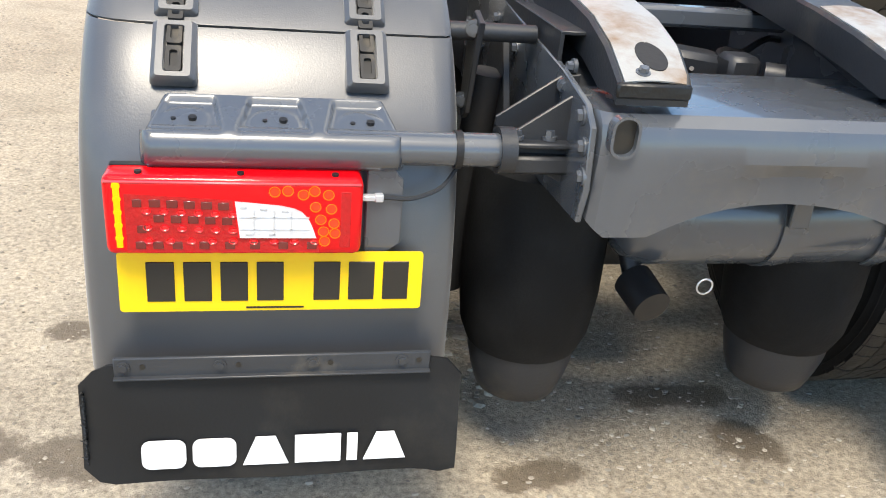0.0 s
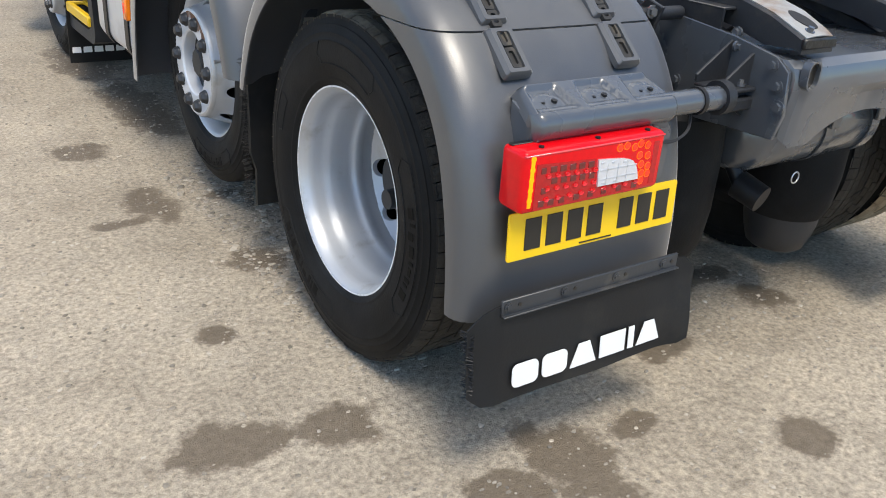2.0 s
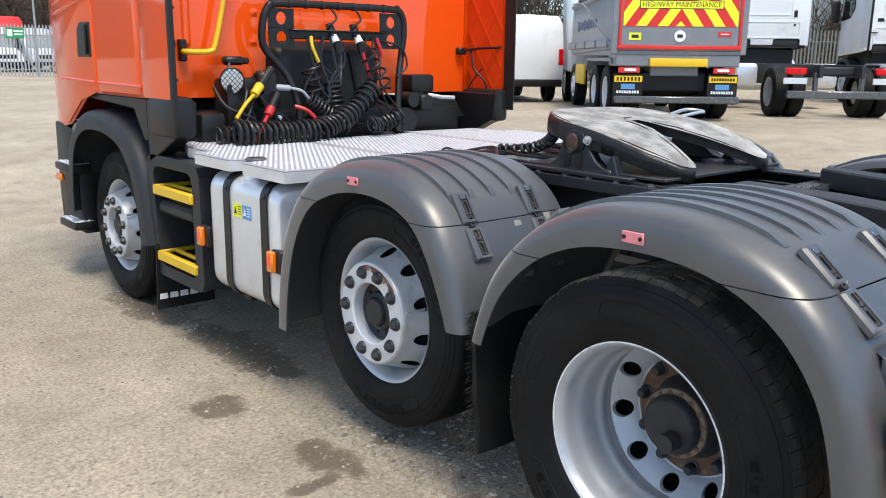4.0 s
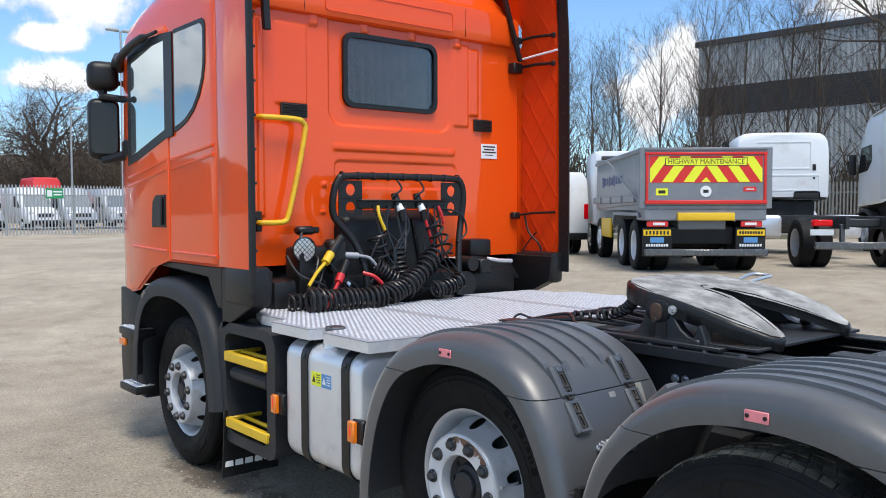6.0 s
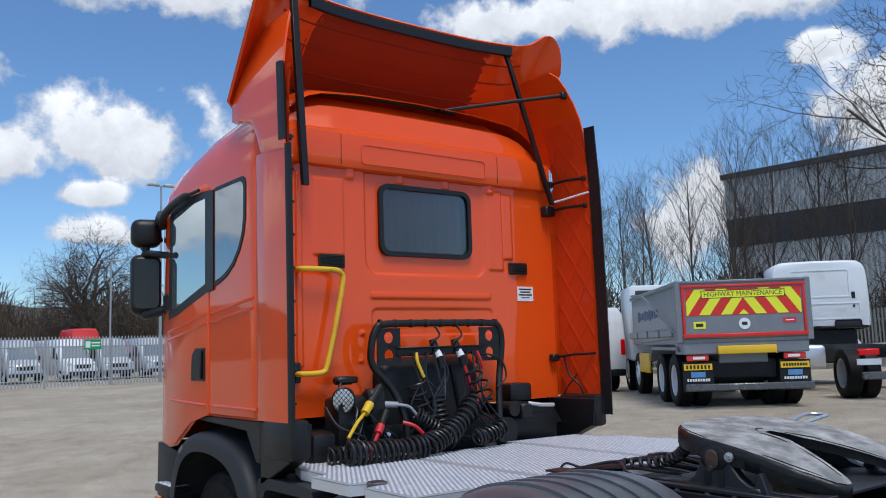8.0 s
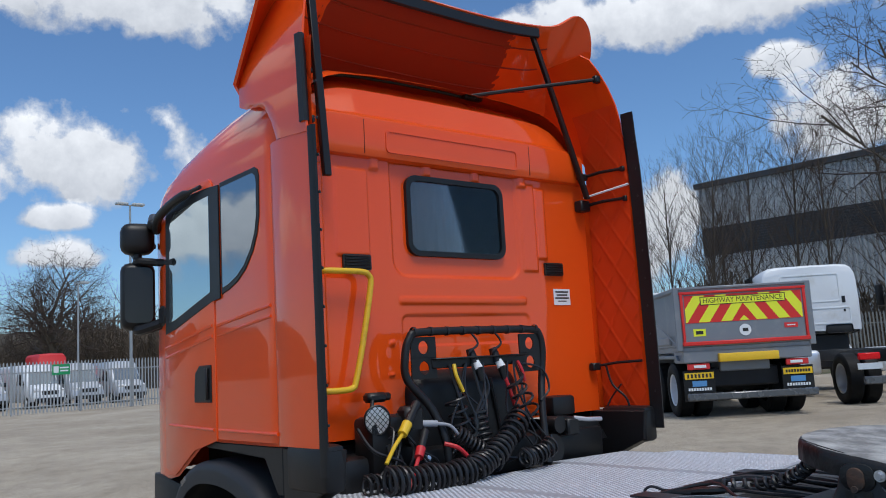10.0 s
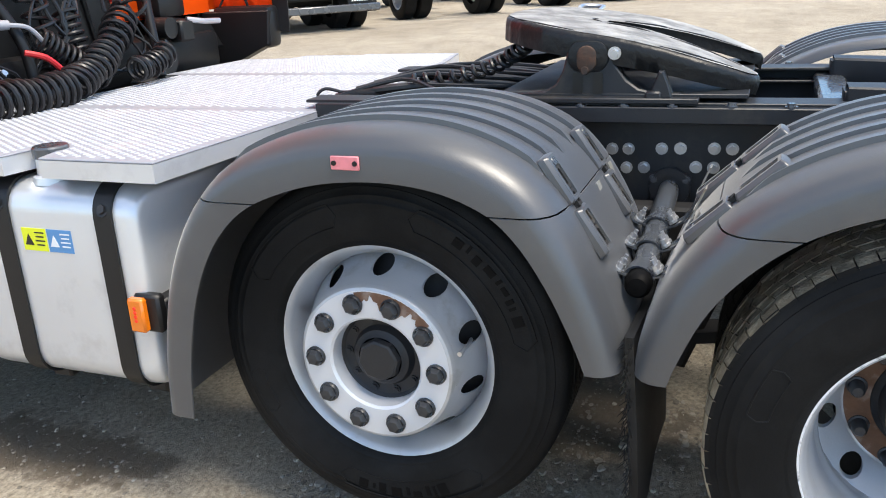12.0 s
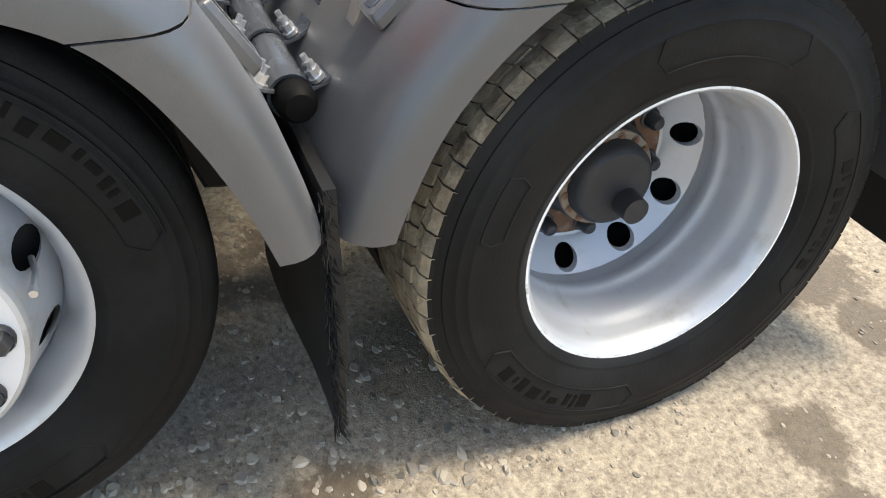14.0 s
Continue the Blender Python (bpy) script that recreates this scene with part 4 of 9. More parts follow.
def steer_wheel_parts():
    """Meshes of a wheel whose face stands out; the outer side is -x, the tyre's middle at 0."""
    rim = B()
    lathe(rim, [(h + INSET, r) for h, r in ((0.125, 0.297), (0.120, 0.302), (0.112, 0.286), (0.09, 0.272), (-0.05, 0.262), (-0.085, 0.268), (-0.112, 0.283), (-0.118, 0.297), (-0.126, 0.302), (-0.133, 0.299), (-0.130, 0.291), (-0.118, 0.281),
                (-0.085, 0.265), (-0.05, 0.260))], seg=72)

    def cone(s):
        return (INSET - 0.050 - (0.100 - FACE_IN + INSET) * s ** 1.1, 0.260 - 0.046 * s)
    hole_band(rim, 10, cone, 0.0, 1.0, 0.48, 0.118, 0.38, 0.012, radians(19.5))
    lathe(rim, [(FACE_IN + h, r) for h, r in ((-0.150, 0.214), (-0.160, 0.2125), (-0.167, 0.208), (-0.170, 0.201))], seg=72)
    face = B()
    lathe(face, [(-0.170, 0.201), (-0.1705, 0.15), (-0.170, 0.128), (-0.164, 0.122), (-0.120, 0.120)], seg=72)
    hub = B()
    lathe(hub, [(-0.120, 0.121), (-0.112, 0.112), (-0.110, 0.085), (-0.118, 0.079), (-0.128, 0.076), (-0.132, 0.066), (-0.138, 0.060)], seg=40)
    lathe(hub, [(-0.138, 0.060), (-0.152, 0.056), (-0.156, 0.050), (-0.156, 0.0)], seg=8)
    for k in range(10):
        a = 2 * math.pi * (k + 0.5) / 10
        bolt(hub, (-0.112, 0.100 * math.sin(a), 0.100 * math.cos(a)), (-1, 0, 0), 0.008, 0.008)
    nut = B()
    lathe(nut, [(-0.168, 0.0270), (-0.176, 0.0268), (-0.180, 0.0235)], seg=20)
    lathe(nut, [(-0.178, 0.0235), (-0.188, 0.0215), (-0.194, 0.015), (-0.196, 0.0)], seg=6)
    nut_me = mesh_of(nut, "nut_cap", nut_dark)
    valve = B()
    tube(valve, [(-0.05, 0, 0.235), (-0.09, 0, 0.240), (-0.128, 0, 0.236)], 0.005, 8)
    cyl(valve, (-0.126, 0, 0.236), (-0.140, 0, 0.235), 0.0065, seg=10)
    patch = B()
    rnd = random.Random(3)
    n = 40
    loop_o, loop_i = [], []
    for k in range(n + 1):
        a = radians(2 + 64 * k / n)
        edge = math.sin(math.pi * k / n) ** 0.4
        ro = 0.1990 - 0.002 * rnd.random()
        ri = ro - 0.006 - 0.040 * edge * (0.50 + 0.30 * math.sin(k * 0.55) + 0.18 * math.sin(k * 1.7 + 1) + 0.10 * rnd.random())
        loop_o.append((-0.1708, ro * math.sin(a), ro * math.cos(a)))
        loop_i.append((-0.1722, ri * math.sin(a), ri * math.cos(a)))
    sheet(patch, [loop_o, loop_i], 0.0006)
    # brake drum, widened and black to stand in for shade behind the holes
    drum = B()
    lathe(drum, [(0.10, 0.0), (0.10, 0.252), (0.012, 0.252), (0.004, 0.245), (-0.03, 0.16), (-0.05, 0.11)], seg=40)
    return {"drum": mesh_of(drum, "brake_drum", under_dark), "rim": mesh_of(rim, "wheel", rim_silver, True, 32), "face": mesh_of(face, "wheel_face", rim_white), "hub": mesh_of(hub, "hub", hub_grey, True, 30), "nut": nut_me,
            "valve": mesh_of(valve, "valve", zinc), "patch": mesh_of(patch, "paint_loss", rust)}


def drive_wheel_parts():
    """Meshes of a dished outer twin; the tyre's middle at 0, the disc deep inside."""
    rim = B()
    lathe(rim, [(-0.118, 0.297), (-0.126, 0.303), (-0.134, 0.300), (-0.1345, 0.2950), (-0.130, 0.2895), (-0.120, 0.2855), (-0.112, 0.2815), (-0.105, 0.2788), (-0.090, 0.2768), (-0.070, 0.2750), (-0.058, 0.2725), (-0.046, 0.2680), (-0.034, 0.2650), (-0.010, 0.2630), (0.018, 0.2610), (0.030, 0.2590), (0.038, 0.2545), (0.044, 0.2515), (0.052, 0.2505), (0.062, 0.2515), (0.070, 0.2555), (0.080, 0.2588), (0.094, 0.2600), (0.104, 0.259)], seg=90)

    def disc(s):
        return (0.104 + 0.064 * s, 0.259 - 0.062 * s)
    hole_band(rim, 10, disc, 0.0, 1.0, 0.44, 0.130, 0.40, 0.014, radians(20))
    lathe(rim, [(0.168, 0.197), (0.172, 0.190), (0.173, 0.150), (0.171, 0.135), (0.178, 0.130)], seg=60)
    hub = B()
    lathe(hub, [(0.180, 0.136), (0.165, 0.132), (0.155, 0.118), (0.10, 0.114), (0.085, 0.108), (0.083, 0.094)], seg=40)
    cap = B()
    lathe(cap, [(0.085, 0.094), (0.055, 0.092), (0.045, 0.086), (0.040, 0.078), (0.038, 0.0)], seg=40)
    cyl(cap, (0.04, -0.030, -0.030), (-0.005, -0.030, -0.030), 0.031, 0.029, 24)
    ring = B()
    lathe(ring, [(0.1725, 0.1925), (0.1690, 0.189), (0.1685, 0.15), (0.1690, 0.133)], seg=60)
    flange = B()
    lathe(flange, [(0.090, 0.1095), (0.081, 0.108), (0.079, 0.104), (0.079, 0.088), (0.084, 0.085)], seg=48)
    nut = B()
    lathe(nut, [(0.172, 0.024), (0.165, 0.024), (0.163, 0.019)], seg=16)
    lathe(nut, [(0.166, 0.0185), (0.138, 0.0175), (0.131, 0.012), (0.129, 0.0)], seg=10)
    small = B()
    bolt(small, (0.079, 0, 0.098), (-1, 0, 0), 0.006, 0.005)
    chips = []
    rnd = random.Random(8)
    for k in range(18):
        a = 2 * math.pi * rnd.random()
        chip = B()
        chips.append(chip)
        box(chip, (-0.1340, 0.2960 * math.sin(a), 0.2960 * math.cos(a)), (0.0012, 0.006 + 0.016 * rnd.random(), 0.003), rot=(-math.degrees(a), 0, 0))
    lip = B()
    lathe(lip, [(-0.1330, 0.3012), (-0.1346, 0.3000), (-0.1352, 0.2975), (-0.1346, 0.2950)], seg=90)
    drum = B()
    lathe(drum, [(0.30, 0.0), (0.30, 0.215), (0.195, 0.215), (0.188, 0.208), (0.185, 0.12)], seg=40)
    return {"drum": mesh_of(drum, "brake_drum", under_dark), "rim": mesh_of(rim, "wheel", rim_silver, True, 34), "hub": mesh_of(hub, "hub", hub_grey, True, 30), "cap": mesh_of(cap, "hub_cap", hub_grey, True, 30), "ring": mesh_of(ring, "rust_ring", rust),
            "nut": mesh_of(nut, "nut_cap", nut_dark), "flange": mesh_of(flange, "hub_flange", rust_tan), "small": mesh_of(small, "hub_bolt", rust), "lip": mesh_of(lip, "flange_edge", white_chip), "chip": [mesh_of(c, "paint_chip", hub_grey, False) for c in chips]}


steer_me, drive_me = steer_wheel_parts(), drive_wheel_parts()
WORD = (0.034, 0.010, 0.026, 0.038, 0.012, 0.030, 0.016, 0.010, 0.034)
mark_me = []
rnd = random.Random(12)
for a0, bars, h in ((radians(203), WORD, 0.034), (radians(-34), WORD[::-1], 0.026)):
    for w in bars:
        bar_bm = B()
        arc_bars(bar_bm, -0.1553, 0.394 + 0.010 * rnd.random(), a0, [w], h * (0.45 + 0.6 * rnd.random()), 0, 0.0022)
        mark_me.append(mesh_of(bar_bm, "sidewall_bar", sidewall_mat, False))
        a0 += (w + 0.004 + 0.010 * rnd.random()) / 0.405
# thin raised outlines of the moulded panels on the sidewall
panel_me = []
for a0, a1, r0, r1 in ((-42, 22, 0.366, 0.424), (52, 98, 0.360, 0.421), (196, 258, 0.366, 0.424), (140, 158, 0.372, 0.416)):
    pm = B()
    ring = [(r1, a0 + (a1 - a0) * (0.04 + 0.92 * k / 24)) for k in range(25)] + [(r0 + (r1 - r0) * 0.5, a1 + 0.6)] + [(r0, a1 - (a1 - a0) * (0.04 + 0.92 * k / 24)) for k in range(25)] + [(r0 + (r1 - r0) * 0.5, a0 - 0.6)]
    ring.append(ring[0])
    tube(pm, [(-0.1538 - 0.0018 * (1 - abs(r - 0.395) / 0.04), r * math.sin(radians(a)), r * math.cos(radians(a))) for r, a in ring], 0.0022, 5, False)
    panel_me.append(mesh_of(pm, "sidewall_panel", rubber, True))


def steer_wheel(parent, x, y, z, spin=0.0, side=-1):
    m = Matrix.Translation((x, y, z)) @ Matrix.Rotation(0 if side < 0 else math.pi, 4, "Z") @ Matrix.Rotation(radians(spin), 4, "X")
    w = share("wheel", steer_me["rim"], parent, m, "silver steel wheel with ten oval hand holes")
    share("tyre", tyre_steer, w, Matrix.Translation((INSET, 0, 0)), "worn black steer tyre")
    sunk = Matrix.Translation((FACE_IN, 0, 0))
    share("wheel_face", steer_me["face"], w, sunk)
    share("brake_drum", steer_me["drum"], w)
    share("hub", steer_me["hub"], w, sunk, "dark grey recessed hub")
    for me in mark_me:
        share("sidewall_bar", me, w, Matrix.Translation((INSET, 0, 0)))
    for me in panel_me:
        share("sidewall_panel", me, w, Matrix.Translation((INSET, 0, 0)))
    for k in range(10):
        a = 2 * math.pi * (k + 0.5) / 10
        share("nut_cap", steer_me["nut"], w, Matrix.Translation((FACE_IN, 0.1675 * math.sin(a), 0.1675 * math.cos(a))))
    share("valve", steer_me["valve"], w, Matrix.Rotation(radians(39), 4, "X"))
    return w


def drive_wheel(parent, x, y, z, spin=0.0, side=-1):
    m = Matrix.Translation((x, y, z)) @ Matrix.Rotation(0 if side < 0 else math.pi, 4, "Z") @ Matrix.Rotation(radians(spin), 4, "X")
    w = share("wheel", drive_me["rim"], parent, m, "deep dished silver steel wheel, chipped at the flange")
    share("tyre", tyre_drive, w, None, "black drive tyre")
    share("tread", tread_me, w, None, "dusty block tread")
    share("brake_drum", drive_me["drum"], w)
    share("hub", drive_me["hub"], w, None, "rusty drive hub")
    share("hub_cap", drive_me["cap"], w)
    share("rust_ring", drive_me["ring"], w)
    share("flange_edge", drive_me["lip"], w, None, "chipped white flange edge")
    share("hub_flange", drive_me["flange"], w, None, "tan rusted flange ring")
    for k in range(16):
        share("hub_bolt", drive_me["small"], w, Matrix.Rotation(2 * math.pi * k / 16, 4, "X"))
    for me in drive_me["chip"]:
        share("paint_chip", me, w)
    for me in mark_me:
        share("sidewall_bar", me, w, Matrix.Rotation(radians(70), 4, "X"))
    for me in panel_me:
        share("sidewall_panel", me, w, Matrix.Rotation(radians(70), 4, "X"))
    for k in range(10):
        a = 2 * math.pi * (k + 0.5) / 10
        share("nut_cap", drive_me["nut"], w, Matrix.Translation((0, 0.1675 * math.sin(a), 0.1675 * math.cos(a))))
    inner = Matrix.Translation((0.345, 0, 0)) @ Matrix.Rotation(math.pi, 4, "Z")
    share("inner_tyre", tyre_drive, w, inner)
    share("inner_tread", tread_me, w, inner)
    return w


# ---- the orange tractor unit ----
DRIVE, MID, FRONT = (0.71, 0.50), (2.005, 0.575), (4.81, 0.488)
truck = thing("tractor_unit", "bright orange three axle tractor unit with grey plastic fenders", "truck")
for side in (-1, 1):
    drive_wheel(truck, side * 1.043, DRIVE[0], DRIVE[1], 10, side)
    mid_wheel = steer_wheel(truck, side * 1.015, MID[0], MID[1], 37.5, side)
    steer_wheel(truck, side * 1.015, FRONT[0], FRONT[1], 25, side)
    if side < 0:
        share("paint_loss", steer_me["patch"], mid_wheel, Matrix.Translation((FACE_IN, 0, 0)) @ Matrix.Rotation(radians(16), 4, "X"), "patch of flaked paint over rust")


def fender_rows(prof, width_in, width_out, skirt, lift=0.0):
    """Rows across a fender: prof is its line from front to back seen from the side, skirt how far the outer lip hangs."""
    line = [Vector((0, y, z)) for y, z in prof]
    rows = []
    for i, p in enumerate(line):
        d = (line[min(i + 1, len(line) - 1)] - line[max(i - 1, 0)]).normalized()
        n = Vector((0, d.z, -d.y))
        if n.dot(p - Vector((0, (prof[0][0] + prof[-1][0]) / 2, 0.5))) < 0:
            n = -n
        sk = skirt(i / (len(line) - 1))
        shape = [(0.0, -0.035), (0.006, -0.012), (0.02, -0.003), (0.05, 0.0), (0.25, 0.004), (0.45, 0.004), (0.565, 0.0), (0.605, -0.006), (0.632, -0.016), (0.650, -0.030), (0.660, -0.045), (0.664, -0.060)]
        row = []
        for u, h in shape:
            x = width_in + (width_out - width_in) * u / 0.664
            row.append(p + Vector((x, 0, 0)) + n * (h + lift))
        row.append(p + Vector((width_out, 0, 0)) - n * sk)
        rows.append(row)
    return rows


def dense(prof, n=5):
    return [(p.y, p.z) for p in smooth_line([(0, y, z) for y, z in prof], n)]


def fender(name, prof, seams, skirt, side, ribs, latches, label, ends):
    """A three piece plastic fender with ribs on its crown and latches over its seams."""
    prof = dense(prof)
    n = len(prof)
    rows = fender_rows(prof, side * 0.575, side * 1.24, skirt)
    middle = (prof[0][0] + prof[-1][0]) / 2
    pieces = []
    for piece in ("fender_front", name, "fender_rear"):
        bm = B()
        sheet(bm, rows)
        for zs, keep_front in ((seams[0], True), (seams[1], False)):
            # each piece ends a hair short of the seam, which leaves an open joint
            geom = list(bm.verts) + list(bm.edges) + list(bm.faces)
            if piece == name:
                far = [f for f in bm.faces if (f.calc_center_median().y > middle) == keep_front]
                g2 = list({v for f in far for v in f.verts}) + list({e for f in far for e in f.edges}) + far
                bmesh.ops.bisect_plane(bm, geom=g2, plane_co=(0, 0, zs + 0.0018), plane_no=(0, 0, 1), clear_inner=True)
        if piece != name:
            front = piece == "fender_front"
            zs = seams[0] if front else seams[1]
            bmesh.ops.bisect_plane(bm, geom=list(bm.verts) + list(bm.edges) + list(bm.faces), plane_co=(0, 0, zs - 0.0018), plane_no=(0, 0, 1), clear_outer=True)
            gone = [f for f in bm.faces if (f.calc_center_median().y > middle) != front]
            bmesh.ops.delete(bm, geom=gone, context="FACES")
            # level lower edge
            bmesh.ops.bisect_plane(bm, geom=list(bm.verts) + list(bm.edges) + list(bm.faces), plane_co=(0, 0, ends[0] if front else ends[1]), plane_no=(0, 0, 1), clear_inner=True)
        bmesh.ops.recalc_face_normals(bm, faces=bm.faces)
        bmesh.ops.solidify(bm, geom=list(bm.faces), thickness=0.006)
        pieces.append(part(piece, bm, fender_grey, truck, label, True, 50))
    crown = pieces[1]
    a, b = ribs
    for u in (0.13, 0.23, 0.33, 0.43, 0.53):
        i0, i1 = int((a + 0.03 * abs(u - 0.33)) * (n - 1)), int((b - 0.02 * (u - 0.33)) * (n - 1))
        base = fender_rows(prof[i0:i1 + 1], side * 0.575, side * 1.24, skirt, 0.003)
        bm = B()
        rr = []
        cnt = len(base)
        for j, row in enumerate(base):
            edge = min(1.0, j / 2, (cnt - 1 - j) / 2)
            c = row[3].lerp(row[6], (u - 0.05) / 0.515)
            nn = (fender_rows(prof[i0:i1 + 1], side * 0.575, side * 1.24, skirt, 0.013)[j][4] - base[j][4])
            w = Vector((0.0085, 0, 0))
            rr.append([c - w * 1.7 - nn * 0.3, c - w * 1.45 + nn * 1.05 * edge, c + w * 1.45 + nn * 1.05 * edge, c + w * 1.7 - nn * 0.3])
        sheet(bm, rr)
        part("rib", bm, fender_grey, crown, smooth=False)
    for pos, u in latches:
        i = int(pos * (n - 1))
        row = rows[i]
        c = row[3].lerp(row[6], (u - 0.05) / 0.515)
        d = (Vector((0, prof[i - 2][0], prof[i - 2][1])) - Vector((0, prof[i + 2][0], prof[i + 2][1]))).normalized()
        nn = Vector((0, -d.z, d.y))
        if nn.dot(c - Vector((0, (prof[0][0] + prof[-1][0]) / 2, 0.5))) < 0:
            nn = -nn
        m = Matrix(((1, 0, 0, c.x), (0, d.y, nn.y, c.y + nn.y * 0.004), (0, d.z, nn.z, c.z + nn.z * 0.004), (0, 0, 0, 1)))
        # two low moulded housings, one on each side of the seam, with a rubber strap sunk in them
        frame_ob = None
        for y0, y1 in ((0.006, 0.132), (-0.132, -0.006)):
            fm = B()
            cyy, ln = (y0 + y1) / 2, y1 - y0
            loops = [(rounded(0.078, ln, 0.008, 3, 0, cyy), -0.010), (rounded(0.074, ln - 0.004, 0.007, 3, 0, cyy), 0.004), (rounded(0.058, ln - 0.012, 0.006, 3, 0, cyy), 0.0125),
                     (rounded(0.034, ln - 0.030, 0.005, 3, 0, cyy), 0.0125), (rounded(0.030, ln - 0.034, 0.005, 3, 0, cyy), -0.004)]
            rings = [[fm.verts.new((u, v, w)) for u, v in poly] for poly, w in loops]
            for p, q in zip(rings, rings[1:]):
                for k in range(len(p)):
                    fm.faces.new((p[k], p[(k + 1) % len(p)], q[(k + 1) % len(p)], q[k]))
            ob = part("latch" if frame_ob is None else "latch_housing", fm, fender_grey, truck if frame_ob is None else frame_ob, "moulded rubber latch over a seam" if frame_ob is None else "", sharp=30)
            if frame_ob is None:
                frame_ob = ob
                frame_ob.matrix_basis = m
        st = B()
        box(st, (0, -0.002, -0.001), (0.026, 0.226, 0.008), 0.002)
        for yy, ln in ((0.070, 0.052), (0.016, 0.036), (-0.034, 0.038), (-0.088, 0.044)):
            ring_prism(st, [(u, v + yy) for u, v in rounded(0.026, ln + 0.008, 0.005)], [(u, v + yy) for u, v in rounded(0.013, ln - 0.010, 0.004)], "z", 0.002, 0.0095)
        share("strap", mesh_of(st, "strap", strap_rubber), frame_ob)
        tab = B()
        box(tab, (0, 0.110, 0.010), (0.026, 0.022, 0.008), 0.002)
        share("strap_tab", mesh_of(tab, "strap_tab", chassis), frame_ob, None, "worn grey strap tab")
    return crown


REAR_LINE = [(1.372, 0.615), (1.346, 0.73), (1.285, 0.88), (1.19, 1.005), (1.07, 1.10), (0.92, 1.165), (0.76, 1.193), (0.60, 1.195), (0.45, 1.172), (0.32, 1.122), (0.215, 1.05), (0.135, 0.96), (0.075, 0.85), (0.040, 0.72), (0.022, 0.58), (0.018, 0.43)]
MID_LINE = [(2.645, 0.37), (2.628, 0.56), (2.575, 0.78), (2.485, 0.96), (2.36, 1.085), (2.20, 1.155), (2.04, 1.186), (1.88, 1.190), (1.735, 1.164), (1.61, 1.105), (1.525, 1.02), (1.455, 0.90), (1.399, 0.76), (1.363, 0.635)]


def skirt_rear(t):
    return 0.078 + 0.040 * math.sin(math.pi * min(1, max(0, t)))


def skirt_mid(t):
    return skirt_rear(t) + 0.034 * max(0.0, 1 - t / 0.45)


for side in (-1, 1):
    fender("drive_fender", REAR_LINE, (0.995, 1.045), skirt_rear, side, (0.225, 0.595), [(0.675, 0.17), (0.675, 0.50)] + ([(0.222, 0.17), (0.222, 0.50)]), "ribbed grey plastic drive axle fender", (0.655, 0.434))
    fender("mid_fender", MID_LINE, (1.005, 1.008), skirt_mid, side, (0.30, 0.735), [(0.785, 0.17), (0.785, 0.50)], "ribbed grey plastic mid axle fender", (0.380, 0.657))
    for yy in (0.70, 1.995):
        rf = B()
        box(rf, (side * 1.243, yy, 1.117), (0.006, 0.071, 0.032), 0.002)
        r_ob = part("reflector", rf, reflector, truck, "small pink reflector plate")
        for s in (-1, 1):
            rv = B()
            cyl(rv, (side * 1.244, yy + s * 0.026, 1.117), (side * 1.249, yy + s * 0.026, 1.117), 0.006, seg=10)
            part("rivet", rv, black_plastic, r_ob)

